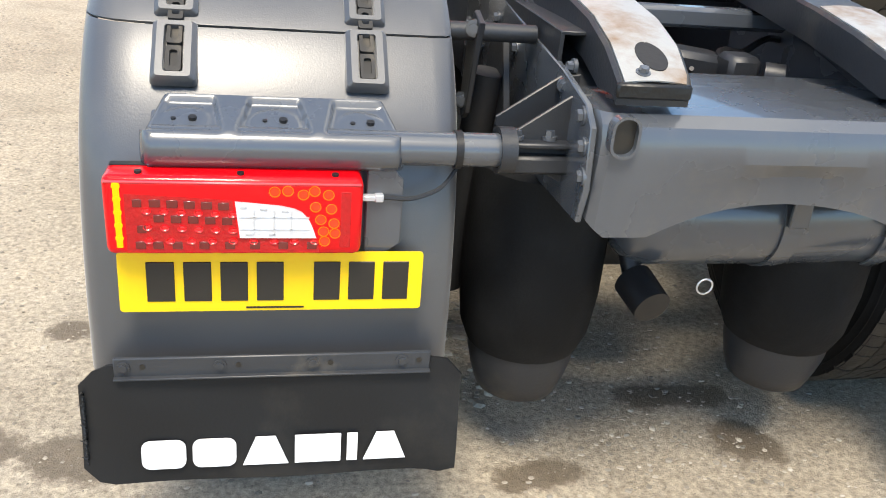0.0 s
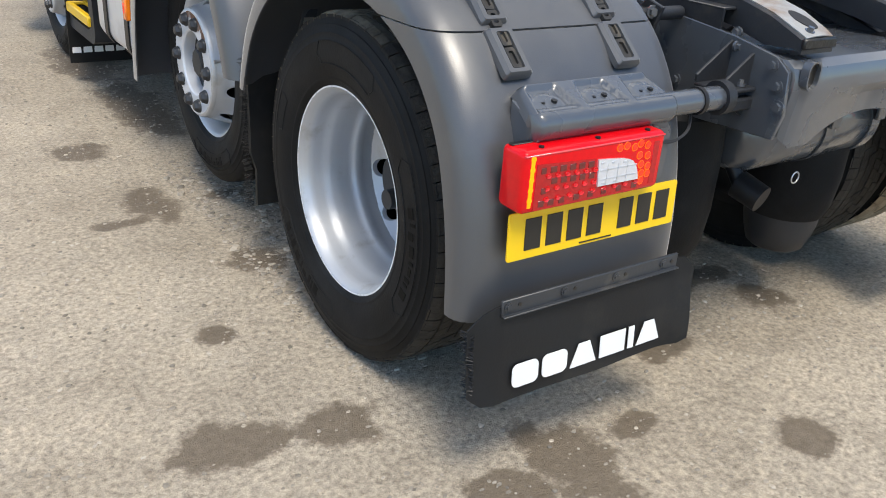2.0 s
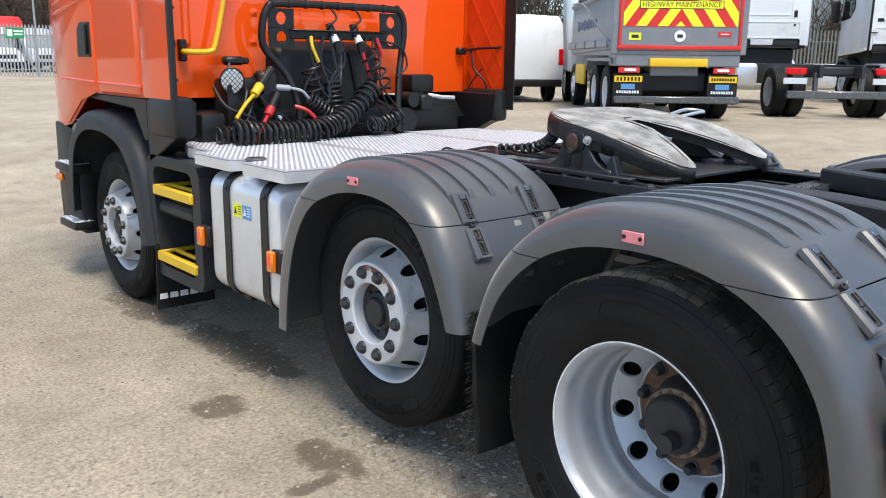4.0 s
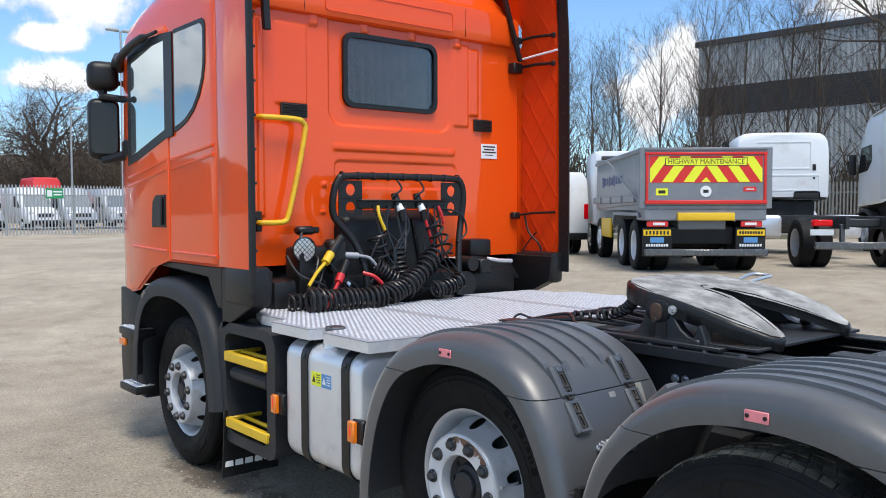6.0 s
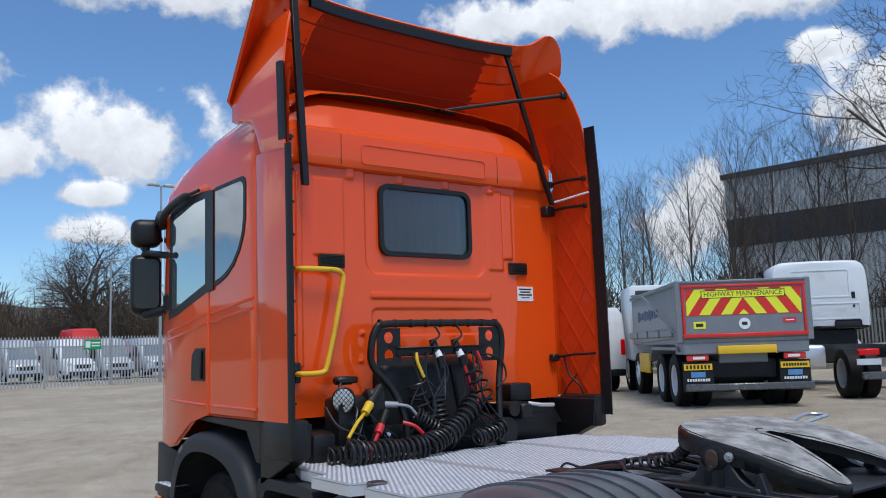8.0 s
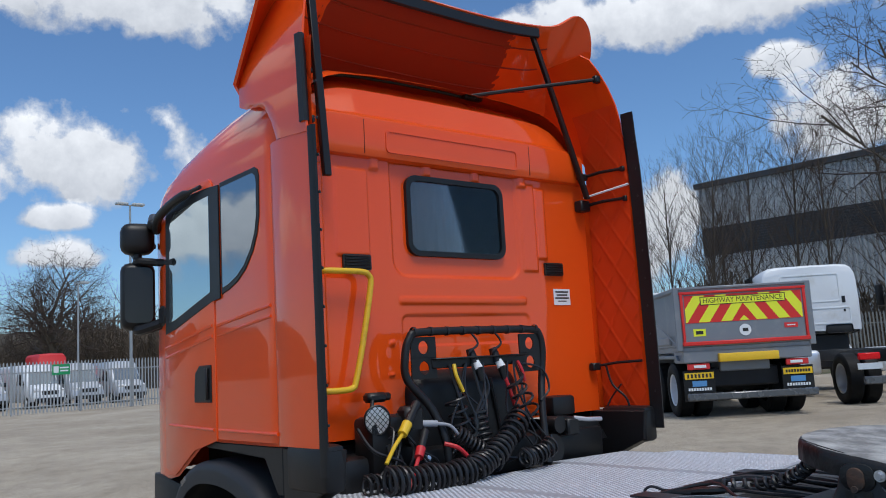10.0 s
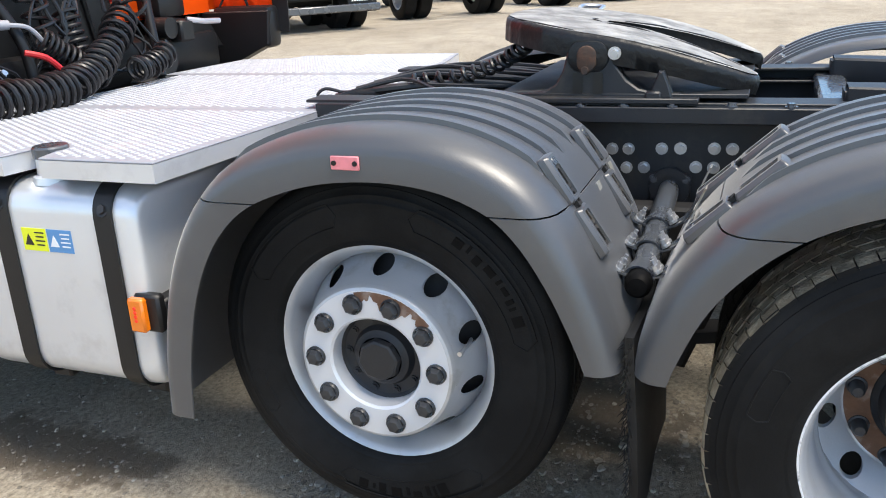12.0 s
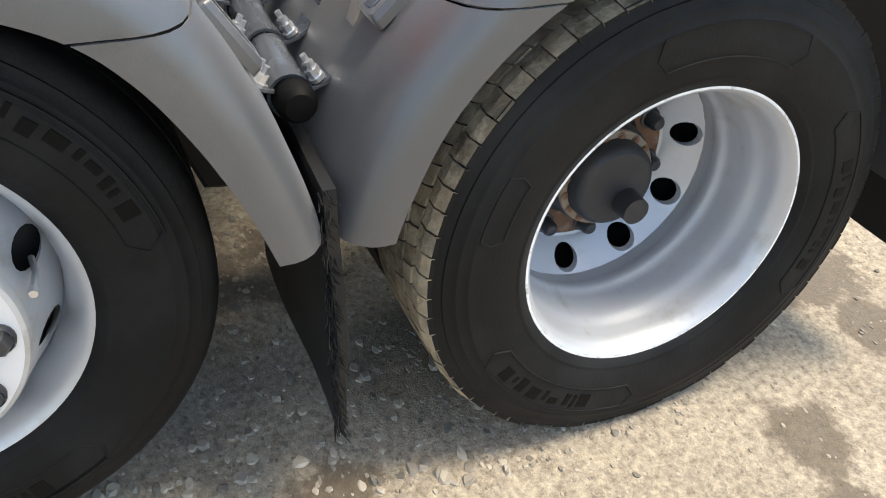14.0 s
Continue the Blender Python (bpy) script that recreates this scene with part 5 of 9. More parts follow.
# spray flaps between the fenders, mudflap and its bar at the tail
for side in (-1, 1):
    for yy, z0, z1, x0, x1 in ((1.372, 0.222, 0.74, 0.62, 1.195),):
        bm = B()
        rows = []
        for k in range(9):
            z = z1 + (z0 - z1) * k / 8
            rows.append([(side * (x0 + (x1 - x0) * j / 6 - (0.02 if j == 6 and k > 5 else 0)), yy + 0.004 * math.sin(j * 1.3 + k * 0.7) - 0.012 * k / 8, z) for j in range(7)])
        sheet(bm, rows, 0.020)
        flap = part("spray_flap", bm, flap_rubber, truck, "black spray suppression flap with bristled edge")
        br = B()
        rnd = random.Random(11)
        for k in range(170):
            z = z1 + (z0 - z1) * (k + rnd.random()) / 170
            yb = yy - 0.012 * (z1 - z) / (z1 - z0) + rnd.uniform(-0.008, 0.008)
            cyl(br, (side * (x1 - 0.01), yb, z), (side * (x1 + 0.012 + 0.010 * rnd.random()), yb + rnd.uniform(-0.012, 0.012), z + rnd.uniform(-0.012, 0.008)), 0.0016, 0.0008, 4)
        part("bristles", br, flap_rubber, flap, smooth=False)

    fl = B()
    rows = []
    for k in range(7):
        row = []
        for j in range(25):
            u = j / 24
            # cut upper corners and rounded lower ones
            top = 0.50 - 0.055 * max(0.0, (u - 0.94) / 0.06) - 0.030 * max(0.0, (0.04 - u) / 0.04)
            low = 0.255 + 0.022 * max(0.0, (u - 0.955) / 0.045) ** 2 + 0.014 * max(0.0, (0.04 - u) / 0.04) ** 2
            z = top + (low - top) * k / 6
            x = side * (0.562 + 0.688 * u)
            curl = 0.025 * max(0, u - 0.93) / 0.07 - 0.018 * max(0, 0.10 - u) / 0.10
            row.append((x, -0.030 - 0.022 * k / 6 + curl + 0.003 * math.sin(j * 0.45 + k), z))
        rows.append(row)
    sheet(fl, rows, 0.007)
    flap = part("mudflap", fl, flap_rubber, truck, "black rubber mudflap with plain white lettering blocks")
    br = B()
    rnd = random.Random(4)
    for k in range(120):
        z = 0.440 - 0.160 * (k + rnd.random()) / 120
        y0 = -0.018 - 0.022 * (0.50 - z) / 0.245 + rnd.uniform(0, 0.02)
        cyl(br, (side * 1.240, y0, z), (side * (1.245 + 0.007 * rnd.random()), y0 + rnd.uniform(0.0, 0.03), z + rnd.uniform(-0.012, 0.006)), 0.002, 0.001, 4)
    part("bristles", br, flap_rubber, flap, smooth=False)
    bar = B()
    box(bar, (side * 0.902, -0.034, 0.497), (0.560, 0.008, 0.040), 0.002)
    box(bar, (side * 0.902, -0.042, 0.479), (0.560, 0.012, 0.004), 0.001)
    bar_ob = part("flap_bar", bar, flap_steel, truck, "grey steel clamp bar")
    for k in range(4):
        bo = B()
        bolt(bo, (side * (1.17 - 0.163 * k - 0.005), -0.038, 0.500), (0, -1, 0), 0.008, 0.006)
        part("bolt", bo, flap_steel, bar_ob)
        ho = B()
        cyl(ho, (side * (1.17 - 0.163 * k - 0.037), -0.0375, 0.500), (side * (1.17 - 0.163 * k - 0.037), -0.0395, 0.500), 0.005, seg=10)
        part("hole", ho, plate_ink, bar_ob)
    # white printed blocks, one for each sign of the maker's word
    x = -1.147 if side < 0 else 0.655
    for k, (w, slant) in enumerate(((0.084, 0.0), (0.084, 0.0), (0.090, 0.024), (0.092, 0.0), (0.026, 0.0), (0.088, 0.024))):
        pr = B()
        y0 = -0.0605
        poly = [(x + 0.003, 0.288), (x + w - 0.003, 0.288), (x + w - 0.003 - slant, 0.348), (x + 0.003 + slant, 0.348)] if slant else rounded(w - 0.006, 0.060, 0.016 if k < 2 else 0.001, 4, x + w / 2, 0.318)
        prism(pr, poly, "y", y0, y0 + 0.002)
        pob = part("print_block", pr, white_print, flap, smooth=False)
        pob.matrix_basis = Matrix.Translation((0, 0.007, 0)) @ Matrix.Translation((0, -0.058, 0.318)) @ Matrix.Rotation(radians(-5), 4, "X") @ Matrix.Translation((0, 0.058, -0.318))
        x += w + 0.0055


def tail_lamp(side):
    lm = B()
    box(lm, (side * 0.968, -0.008, 0.789), (0.412, 0.080, 0.138), 0.014, seg=3)
    body = part("tail_lamp", lm, lens_red, truck, "red tail lamp with clear and amber sections")
    hs = B()
    box(hs, (side * 0.968, 0.018, 0.789), (0.40, 0.03, 0.126), 0.006)
    part("lamp_housing", hs, black_plastic, body)
    dk = B()
    prism(dk, [(side * x, z) for x, z in ((1.140, 0.8293), (0.974, 0.8202), (0.966, 0.7537), (0.839, 0.7537), (0.832, 0.7270), (1.140, 0.7270))], "y", -0.0490, -0.0475)
    part("dark_field", dk, lens_dark, body)
    ic = B()
    box(ic, (side * 0.791, -0.0482, 0.7864), (0.017, 0.0015, 0.100), 0.0005)
    part("inner_reflector", ic, lens_dark, body)
    rows = [(1.094 - 0.0265 * c, 0.8135 - 0.001 * c, 0.0175) for c in range(5)] + [(1.089 - 0.0265 * c, 0.7875 - 0.001 * c, 0.0165) for c in range(5)]
    rows += [(x, 0.7402, 0.016) for x in (1.119, 1.092, 1.062, 1.020, 0.979, 0.939, 0.893, 0.846)] + [(1.121, 0.8135, 0.014), (1.116, 0.7684, 0.014)]
    for x, z, w in rows:
        d = B()
        box(d, (side * x, -0.0492, z), (w, 0.002, 0.0135), 0.0008)
        part("red_diode", d, led_red, body)
    for r in range(3):
        for c in range(6 if r < 2 else 9):
            g = B()
            x = 1.107 - 0.0265 * c if r < 2 else 1.106 - 0.033 * c
            z = (0.8005, 0.7723, 0.7481)[r] - 0.001 * c * (r < 2)
            if x > 0.972 or r == 2:
                box(g, (side * x, -0.0488, z), (0.014, 0.0022, 0.0100), 0.0035)
                part("red_facet", g, led_facet, body)
    cl = B()
    prism(cl, [(side * x, z) for x, z in ((0.970, 0.8180), (0.930, 0.8146), (0.896, 0.8112), (0.876, 0.8067), (0.862, 0.8000), (0.852, 0.7887), (0.845, 0.7740), (0.839, 0.7549), (0.963, 0.7549))], "y", -0.0525, -0.047)
    part("clear_window", cl, lens_clear, body)
    grid = B()
    for xx in (0.940, 0.908, 0.880):
        box(grid, (side * xx, -0.0525, 0.7813), (0.0018, 0.002, 0.046))
    for zz in (0.7921, 0.7706):
        box(grid, (side * 0.907, -0.0525, zz), (0.112, 0.002, 0.0018))
    for xx, zz in ((0.957, 0.8090), (0.925, 0.8067), (0.890, 0.8033), (0.948, 0.7616), (0.911, 0.7616)):
        box(grid, (side * xx, -0.0525, zz), (0.011, 0.002, 0.005), 0.001)
    part("window_grid", grid, silver_paint, body)
    for x, z in ((0.907, 0.8349), (0.886, 0.8366), (0.861, 0.8304), (0.843, 0.8366), (0.820, 0.8304), (0.841, 0.8090), (0.815, 0.8056), (0.832, 0.7864), (0.810, 0.7797), (0.827, 0.7650), (0.808, 0.7616), (0.825, 0.7470)):
        d = B()
        cyl(d, (side * x, -0.0475, z), (side * x, -0.0490, z), 0.0098, 0.0092, 14)
        part("diode_ring", d, led_ring, body)
        d = B()
        cyl(d, (side * x, -0.0475, z + 0.001), (side * x, -0.0500, z + 0.001), 0.0086, 0.0076, 12)
        part("amber_diode", d, led_amber, body)
    st = B()
    for k in range(5):
        cyl(st, (side * 1.151, -0.0470, 0.8417 - 0.0225 * k), (side * 1.151, -0.0500, 0.8417 - 0.0225 * k), 0.0072, 0.006, 10)
    box(st, (side * 1.151, -0.0478, 0.7920), (0.010, 0.003, 0.114), 0.001)
    part("side_light", st, led_side, body)
    ledge = B()
    box(ledge, (side * 0.968, -0.0445, 0.8485), (0.404, 0.010, 0.004), 0.0015)
    part("lens_ledge", ledge, lens_edge, body)
    for x in (1.119, 0.961, 0.809):
        sc = B()
        cyl(sc, (side * x, -0.030, 0.857), (side * x, -0.030, 0.862), 0.006, seg=10)
        part("screw", sc, black_plastic, body)
    rim = B()
    box(rim, (side * 0.968, 0.010, 0.8585), (0.40, 0.016, 0.003), 0.001)
    part("seal", rim, black_plastic, body)
    cb = B()
    pg = B()
    box(pg, (side * 0.750, -0.002, 0.809), (0.026, 0.014, 0.010), 0.002)
    box(pg, (side * 0.731, -0.002, 0.809), (0.016, 0.014, 0.014), 0.002)
    part("lamp_plug", pg, silver_paint, body, "pale grey plug")
    tube(cb, smooth_line([(side * 0.727, 0.0, 0.809), (side * 0.71, 0.0, 0.808), (side * 0.67, 0.0, 0.808), (side * 0.62, 0.01, 0.826), (side * 0.585, 0.04, 0.86)], 5), 0.004, 6)
    part("lamp_cable", cb, cab_plastic, body, "grey lamp cable")


def number_plate(side):
    pl = B()
    prism(pl, rounded(0.520, 0.111, 0.006, 3, side * 0.906, 0.652), "y", -0.012, -0.008)
    ob = part("number_plate", pl, plate_yellow, truck, "yellow rear number plate with plain black bars", smooth=False)
    ob.matrix_basis = Matrix.Translation((0, 0, 0.652)) @ Matrix.Rotation(radians(-3), 4, "X") @ Matrix.Translation((0, 0, -0.652))
    x = side * 0.906 - 0.2165
    for k in range(7):
        b = B()
        box(b, (x + 0.025, -0.0128, 0.653), (0.046, 0.0022, 0.074), 0.001)
        part("plate_bar", b, plate_ink, ob, smooth=False)
        x += 0.061 + (0.037 if k == 3 else 0)
    f = B()
    box(f, (side * 0.906, -0.0128, 0.603), (0.10, 0.002, 0.003))
    part("plate_bar", f, plate_ink, ob, smooth=False)


def lamp_bracket(side):
    """Pressed panel round the cross tube that carries the rear lamps."""
    tb = B()
    cyl(tb, (side * 0.495, 0.02, 0.892), (side * 1.10, 0.02, 0.892), 0.030, seg=28)
    tube_ob = part("lamp_tube", tb, chassis, truck, "grey steel lamp carrier tube")
    col = B()
    lathe(col, [(-0.006, 0.030), (-0.006, 0.034), (0.006, 0.034), (0.006, 0.030)], Matrix.Translation((side * 0.597, 0.02, 0.892)), 24)
    part("tube_strap", col, black_plastic, tube_ob)
    def rise_of(u, v):
        """Height of the pressing over its floor: a rim all round, two tapering webs and three low pads."""
        rim = max(0.0, 1 - u / 0.055, 1 - (1 - u) / 0.055, 1 - v / 0.14)
        web = 0.0
        for c, lean in ((0.325, 0.012), (0.685, -0.012)):
            web = max(web, min(1.0, max(0.0, (0.088 - 0.052 * v - abs(u - c - lean * v)) / 0.016)))
        pad = 0.0
        for c in (0.15, 0.505, 0.86):
            q = ((u - c) / 0.105) ** 2 + (max(0.0, 0.62 - v) / 0.34) ** 2
            pad = max(pad, min(0.26, max(0.0, (1 - q) * 2.0)))
        return max(min(1.0, rim * 1.6), web, pad)

    pn = B()
    rows = []
    slope = [(0.100, 0.940), (0.094, 0.951), (0.085, 0.956)] + [(0.085 - 0.083 * k / 16, 0.956 - 0.034 * k / 16) for k in range(1, 17)]
    roll = [(0.020 - 0.038 * math.cos(radians(a)), 0.889 + 0.038 * math.sin(radians(a))) for a in (52, 38, 22, 5, -12, -30, -48, -66, -85)]
    full = slope + roll
    for k, (yy, zz) in enumerate(full):
        v = min(1.0, max(0.0, (k - 2) / 16))
        w0, w1 = 0.712 - 0.022 * v, 1.098 + 0.022 * v
        row = []
        for j in range(97):
            u = j / 96
            corner = max(0.0, 0.06 - min(u, 1 - u)) / 0.06
            low = 0.0
            if 2 < k < 19:
                low = 0.011 * (1 - rise_of(u, v)) * min(1.0, (18.5 - k) / 2.0)
            drop = 0.030 * corner ** 3
            row.append((side * (w0 + (w1 - w0) * u), yy + low * 0.5 + drop * 0.8, zz - low * 0.86 - drop * (1 if k < 19 else 0.2)))
        rows.append(row)
    sheet(pn, rows, 0.004)
    pn_ob = part("lamp_bracket", pn, chassis, truck, "pressed grey lamp bracket with three recesses", sharp=50)
    ck = B()
    prism(ck, [(0.092, 0.925), (0.045, 0.905), (0.002, 0.885), (-0.006, 0.862), (0.002, 0.850), (0.004, 0.76), (0.030, 0.705), (0.060, 0.70), (0.090, 0.80)], "x", side * 1.098, side * 1.110, 0.004, 2)
    part("bracket_cheek", ck, chassis, pn_ob)
    for c in (0.15, 0.505, 0.86):
        for d, r in ((-0.014, 0.0075), (0.016, 0.0045)):
            s = B()
            x = side * (0.700 + 0.41 * c - side * d)
            cyl(s, (x, 0.040, 0.915), (x, 0.036, 0.9325 if r > 0.005 else 0.9295), r, r * 0.9, seg=8)
            part("screw", s, black_plastic, pn_ob)
    side_arm = B()
    prism(side_arm, [(side * 0.705, 0.86), (side * 0.688, 0.84), (side * 0.688, 0.72), (side * 0.715, 0.70), (side * 0.752, 0.70), (side * 0.752, 0.86)], "y", 0.004, 0.010, 0.002)
    part("lamp_plate", side_arm, chassis, pn_ob)


for side in (-1, 1):
    tail_lamp(side)
    lamp_bracket(side)
    # hinge bracket that joins the tube to the frame
    hb = B()
    box(hb, (side * 0.440, 0.055, 0.905), (0.15, 0.10, 0.010), 0.003)
    hob = part("tube_bracket", hb, chassis_dark, truck, "bolted dark steel hinge bracket")
    hb = B()
    box(hb, (side * 0.445, 0.050, 0.868), (0.13, 0.085, 0.034), 0.006)
    part("hinge_block", hb, chassis_dark, hob)
    for gy, dz in ((0.030, 0.0), (0.100, 0.018)):
        gu = B()
        prism(gu, [(side * 0.512, 0.912 + dz), (side * 0.400, 0.990 + dz), (side * 0.362, 0.995 + dz), (side * 0.362, 0.82), (side * 0.40, 0.83), (side * 0.512, 0.895 + dz)], "y", gy, gy + 0.008, 0.002)
        part("gusset", gu, chassis_dark, hob)
    clp = B()
    lathe(clp, [(-0.012, 0.031), (-0.014, 0.042), (0.014, 0.042), (0.012, 0.031)], Matrix.Translation((side * 0.512, 0.02, 0.892)), 24)
    part("tube_clamp", clp, chassis_dark, hob)
    for x, y, z, w in ((0.49, 0.03, 0.915, (0, 0, 1)), (0.43, 0.03, 0.915, (0, 0, 1)), (0.366, 0.085, 0.955, (side, 0, 0)), (0.366, 0.075, 0.90, (side, 0, 0)), (0.366, 0.075, 0.84, (side, 0, 0)), (0.395, 0.088, 0.995, (0, -1, 0)), (0.375, 0.11, 1.025, (-side * -1, 0, 0))):
        bb = B()
        bolt(bb, (side * x, y, z), w, 0.0098, 0.013)
        part("bolt", bb, chassis, hob)
number_plate(-1)


# ---- frame, fifth wheel, tanks ----
for side in (-1, 1):
    rl = B()
    x = side * 0.39
    for dz, dy in ((1.076, 0.0), (0.808, 0.0)):
        box(rl, (x - side * 0.035, 2.15, dz), (0.078, 4.00, 0.008), 0.002)
    box(rl, (x, 2.15, 0.942), (0.008, 4.0, 0.266))
    rail = part("frame_rail", rl, chassis_dark, truck, "dark channel section frame rail")
    lift = B()
    box(lift, (x - side * 0.01, 1.60, 1.118), (0.11, 1.9, 0.010), 0.002)
    box(lift, (x + side * 0.05, 1.55, 1.092), (0.05, 1.9, 0.046), 0.003)
    part("top_angle", lift, chassis_dark, truck)
    for yy, zz in ((1.545, 0.979), (1.497, 0.980), (1.401, 0.983), (1.348, 0.985), (1.254, 0.987), (1.205, 0.987), (1.502, 0.923), (1.451, 0.925), (1.303, 0.931), (1.254, 0.931)):
        b = B()
        bolt(b, (x + side * 0.004, yy, zz), (side, 0, 0), 0.0125, 0.014)
        part("bolt", b, zinc, rail)
    for yy in (1.773, 1.630, 1.506, 1.370, 1.212, 1.06, 0.90, 0.75):
        b = B()
        cyl(b, (x + side * 0.058, yy, 1.113), (x + side * 0.058, yy, 1.119), 0.017, seg=14)
        bolt(b, (x + side * 0.058, yy, 1.117), (0, 0, 1), 0.012, 0.011)
        part("bolt", b, chassis, rail)
    # sloping guide ramp at the tail
    rp = B()
    prism(rp, [(0.93, 1.150), (0.80, 1.135), (0.50, 1.095), (0.10, 0.985), (0.07, 0.965), (0.07, 0.945), (0.12, 0.955), (0.50, 1.045), (0.93, 1.10)], "x", side * 0.30, side * 0.375, 0.003)
    part("guide_ramp", rp, chassis_dark, truck, "dark sloping guide ramp")
    web = B()
    prism(web, [(0.93, 1.11), (0.50, 1.060), (0.10, 1.020), (-0.035, 0.995), (-0.075, 0.965), (-0.086, 0.86), (-0.070, 0.795), (0.30, 0.78), (0.93, 0.80)], "x", side * 0.385, side * 0.397, 0.002)
    web_ob = part("ramp_web", web, chassis, truck, "grey side plate below a ramp")
    for yy, zz in ((-0.028, 0.973), (-0.052, 0.926), (-0.068, 0.878), (0.26, 0.87), (0.42, 0.99), (0.55, 0.90), (0.60, 1.02), (0.75, 0.92)):
        b = B()
        bolt(b, (side * 0.397, yy, zz), (side, 0, 0), 0.012, 0.011)
        part("bolt", b, chassis, web_ob)
    # end horn of the ramp with a round eye, its top painted pale for sheen
    horn = B()
    rows = []
    hn = [(0.375, 0.285, 0.92, 1.160), (0.365, 0.240, 0.60, 1.150), (0.342, 0.212, 0.30, 1.128), (0.340, 0.208, 0.15, 1.107), (0.345, 0.214, 0.04, 1.081), (0.352, 0.228, -0.045, 1.050), (0.354, 0.238, -0.070, 1.040)]
    body = []
    for xo, xi, yy, zz in hn:
        if yy < 0.4:
            rows.append([(side * (xo - 0.004 + (xi - xo + 0.008) * k / 8), yy, zz + 0.004 + 0.004 * math.sin(math.pi * k / 8)) for k in range(9)])
        deep = 0.075 if yy > 0.0 else 0.035
        body.append([(side * x, yy, z) for x, z in ((xo + 0.006, zz - deep), (xo + 0.006, zz - 0.004), (xo, zz + 0.001), (xi, zz + 0.001), (xi - 0.006, zz - 0.006), (xi - 0.006, zz - 0.035), (xi, zz - deep))])
    hb_ = B()
    sheet(hb_, body, wrap=True)
    hb_.verts.ensure_lookup_table()
    hb_.faces.new(list(hb_.verts)[-7:])
    horn_ob = part("ramp_horn", hb_, chassis_dark, truck, "dark ramp end with a worn top painted pale for sheen, and an oval eye", sharp=30)
    sheet(horn, rows, 0.003)
    part("sheen_top", horn, ramp_sheen_rust, horn_ob, "worn rusty top face, sky sheen painted in as a pale colour")
    eye = B()
    lathe(eye, [(0, 0.031), (0.004, 0.031), (0.004, 0.0)], Matrix.Translation((side * 0.282, -0.002, 1.0705)) @ Vector((0, -0.32, 0.947)).to_track_quat("X", "Z").to_matrix().to_4x4() @ Matrix.Diagonal((1, 0.85, 1.45, 1)), 24)
    part("eye_hole", eye, under_dark, horn_ob)
    fr = B()
    box(fr, (side * 0.298, -0.072, 1.030), (0.132, 0.014, 0.026), 0.004)
    part("horn_lip", fr, grease_edge, horn_ob)
    b = B()
    bolt(b, (side * 0.312, -0.048, 1.054), (0, -0.3, 0.95), 0.009, 0.012)
    part("bolt", b, chassis, horn_ob)
    # suspension bellows and their pistons
    bl = B()
    lathe(bl, [(0.60, 0.0), (0.60, 0.135), (0.585, 0.15), (0.52, 0.156), (0.44, 0.160), (0.30, 0.160), (0.20, 0.150), (0.155, 0.132), (0.15, 0.10)], Matrix.Translation((side * 0.335, 0.30, 0.19)) @ Matrix.Rotation(radians(-90), 4, "Y"), 36)
    bel = part("air_bellows", bl, rubber, truck, "black rubber air suspension bellows")
    ps = B()
    lathe(ps, [(0.20, 0.108), (0.17, 0.128), (0.12, 0.124), (0.07, 0.112), (0.03, 0.098), (0.02, 0.085), (0.02, 0.0)], Matrix.Translation((side * 0.335, 0.30, 0.19)) @ Matrix.Rotation(radians(-90), 4, "Y"), 32)
    part("bellows_piston", ps, chassis_dark, bel, "dusty grey piston")
    hg = B()
    box(hg, (side * 0.335, 0.34, 0.755), (0.22, 0.26, 0.02), 0.004)
    prism(hg, [(0.28, 0.765), (0.28, 0.86), (0.36, 1.02), (0.46, 1.02), (0.50, 0.765)], "x", side * 0.43, side * 0.445, 0.002)
    part("bellows_bracket", hg, chassis_dark, truck)
    # inner fender stays with their pivots
    st = B()
    prism(st, [(0.235, 1.07), (0.29, 1.085), (0.33, 1.05), (0.345, 0.90), (0.32, 0.86), (0.29, 0.88), (0.26, 1.0)], "x", side * 0.515, side * 0.527, 0.002)
    tube(st, [(side * 0.40, 0.285, 1.045), (side * 0.575, 0.285, 1.045)], 0.018, 12)
    s_ob = part("fender_stay", st, chassis_dark, truck, "dark steel fender stay")
    for yy, zz in ((0.275, 1.055), (0.315, 1.045), (0.325, 0.90)):
        b = B()
        bolt(b, (side * 0.53, yy - 0.012, zz), (side * 0.3, -1, 0), 0.012, 0.012)
        part("bolt", b, chassis, s_ob)
    shock = B()
    cyl(shock, (side * 0.47, 0.36, 0.95), (side * 0.50, 0.42, 0.42), 0.036, seg=18)
    part("shock_absorber", shock, under_dark, truck)
    # tube that carries the fenders between the axles
    ft = B()
    cyl(ft, (side * 0.40, 1.374, 0.864), (side * 1.020, 1.370, 0.808), 0.030, seg=24)
    ft_ob = part("fender_tube", ft, chassis, truck, "grey fender carrier tube")
    cp = B()
    lathe(cp, [(0.0, 0.032), (-0.026, 0.032), (-0.040, 0.029), (-0.048, 0.022), (-0.050, 0.0)], Matrix.Translation((side * 1.020, 1.370, 0.808)) @ Matrix.Rotation(0 if side < 0 else math.pi, 4, "Z"), 24)
    part("tube_cap", cp, sidewall_mat, ft_ob, "black rubber tube cap")
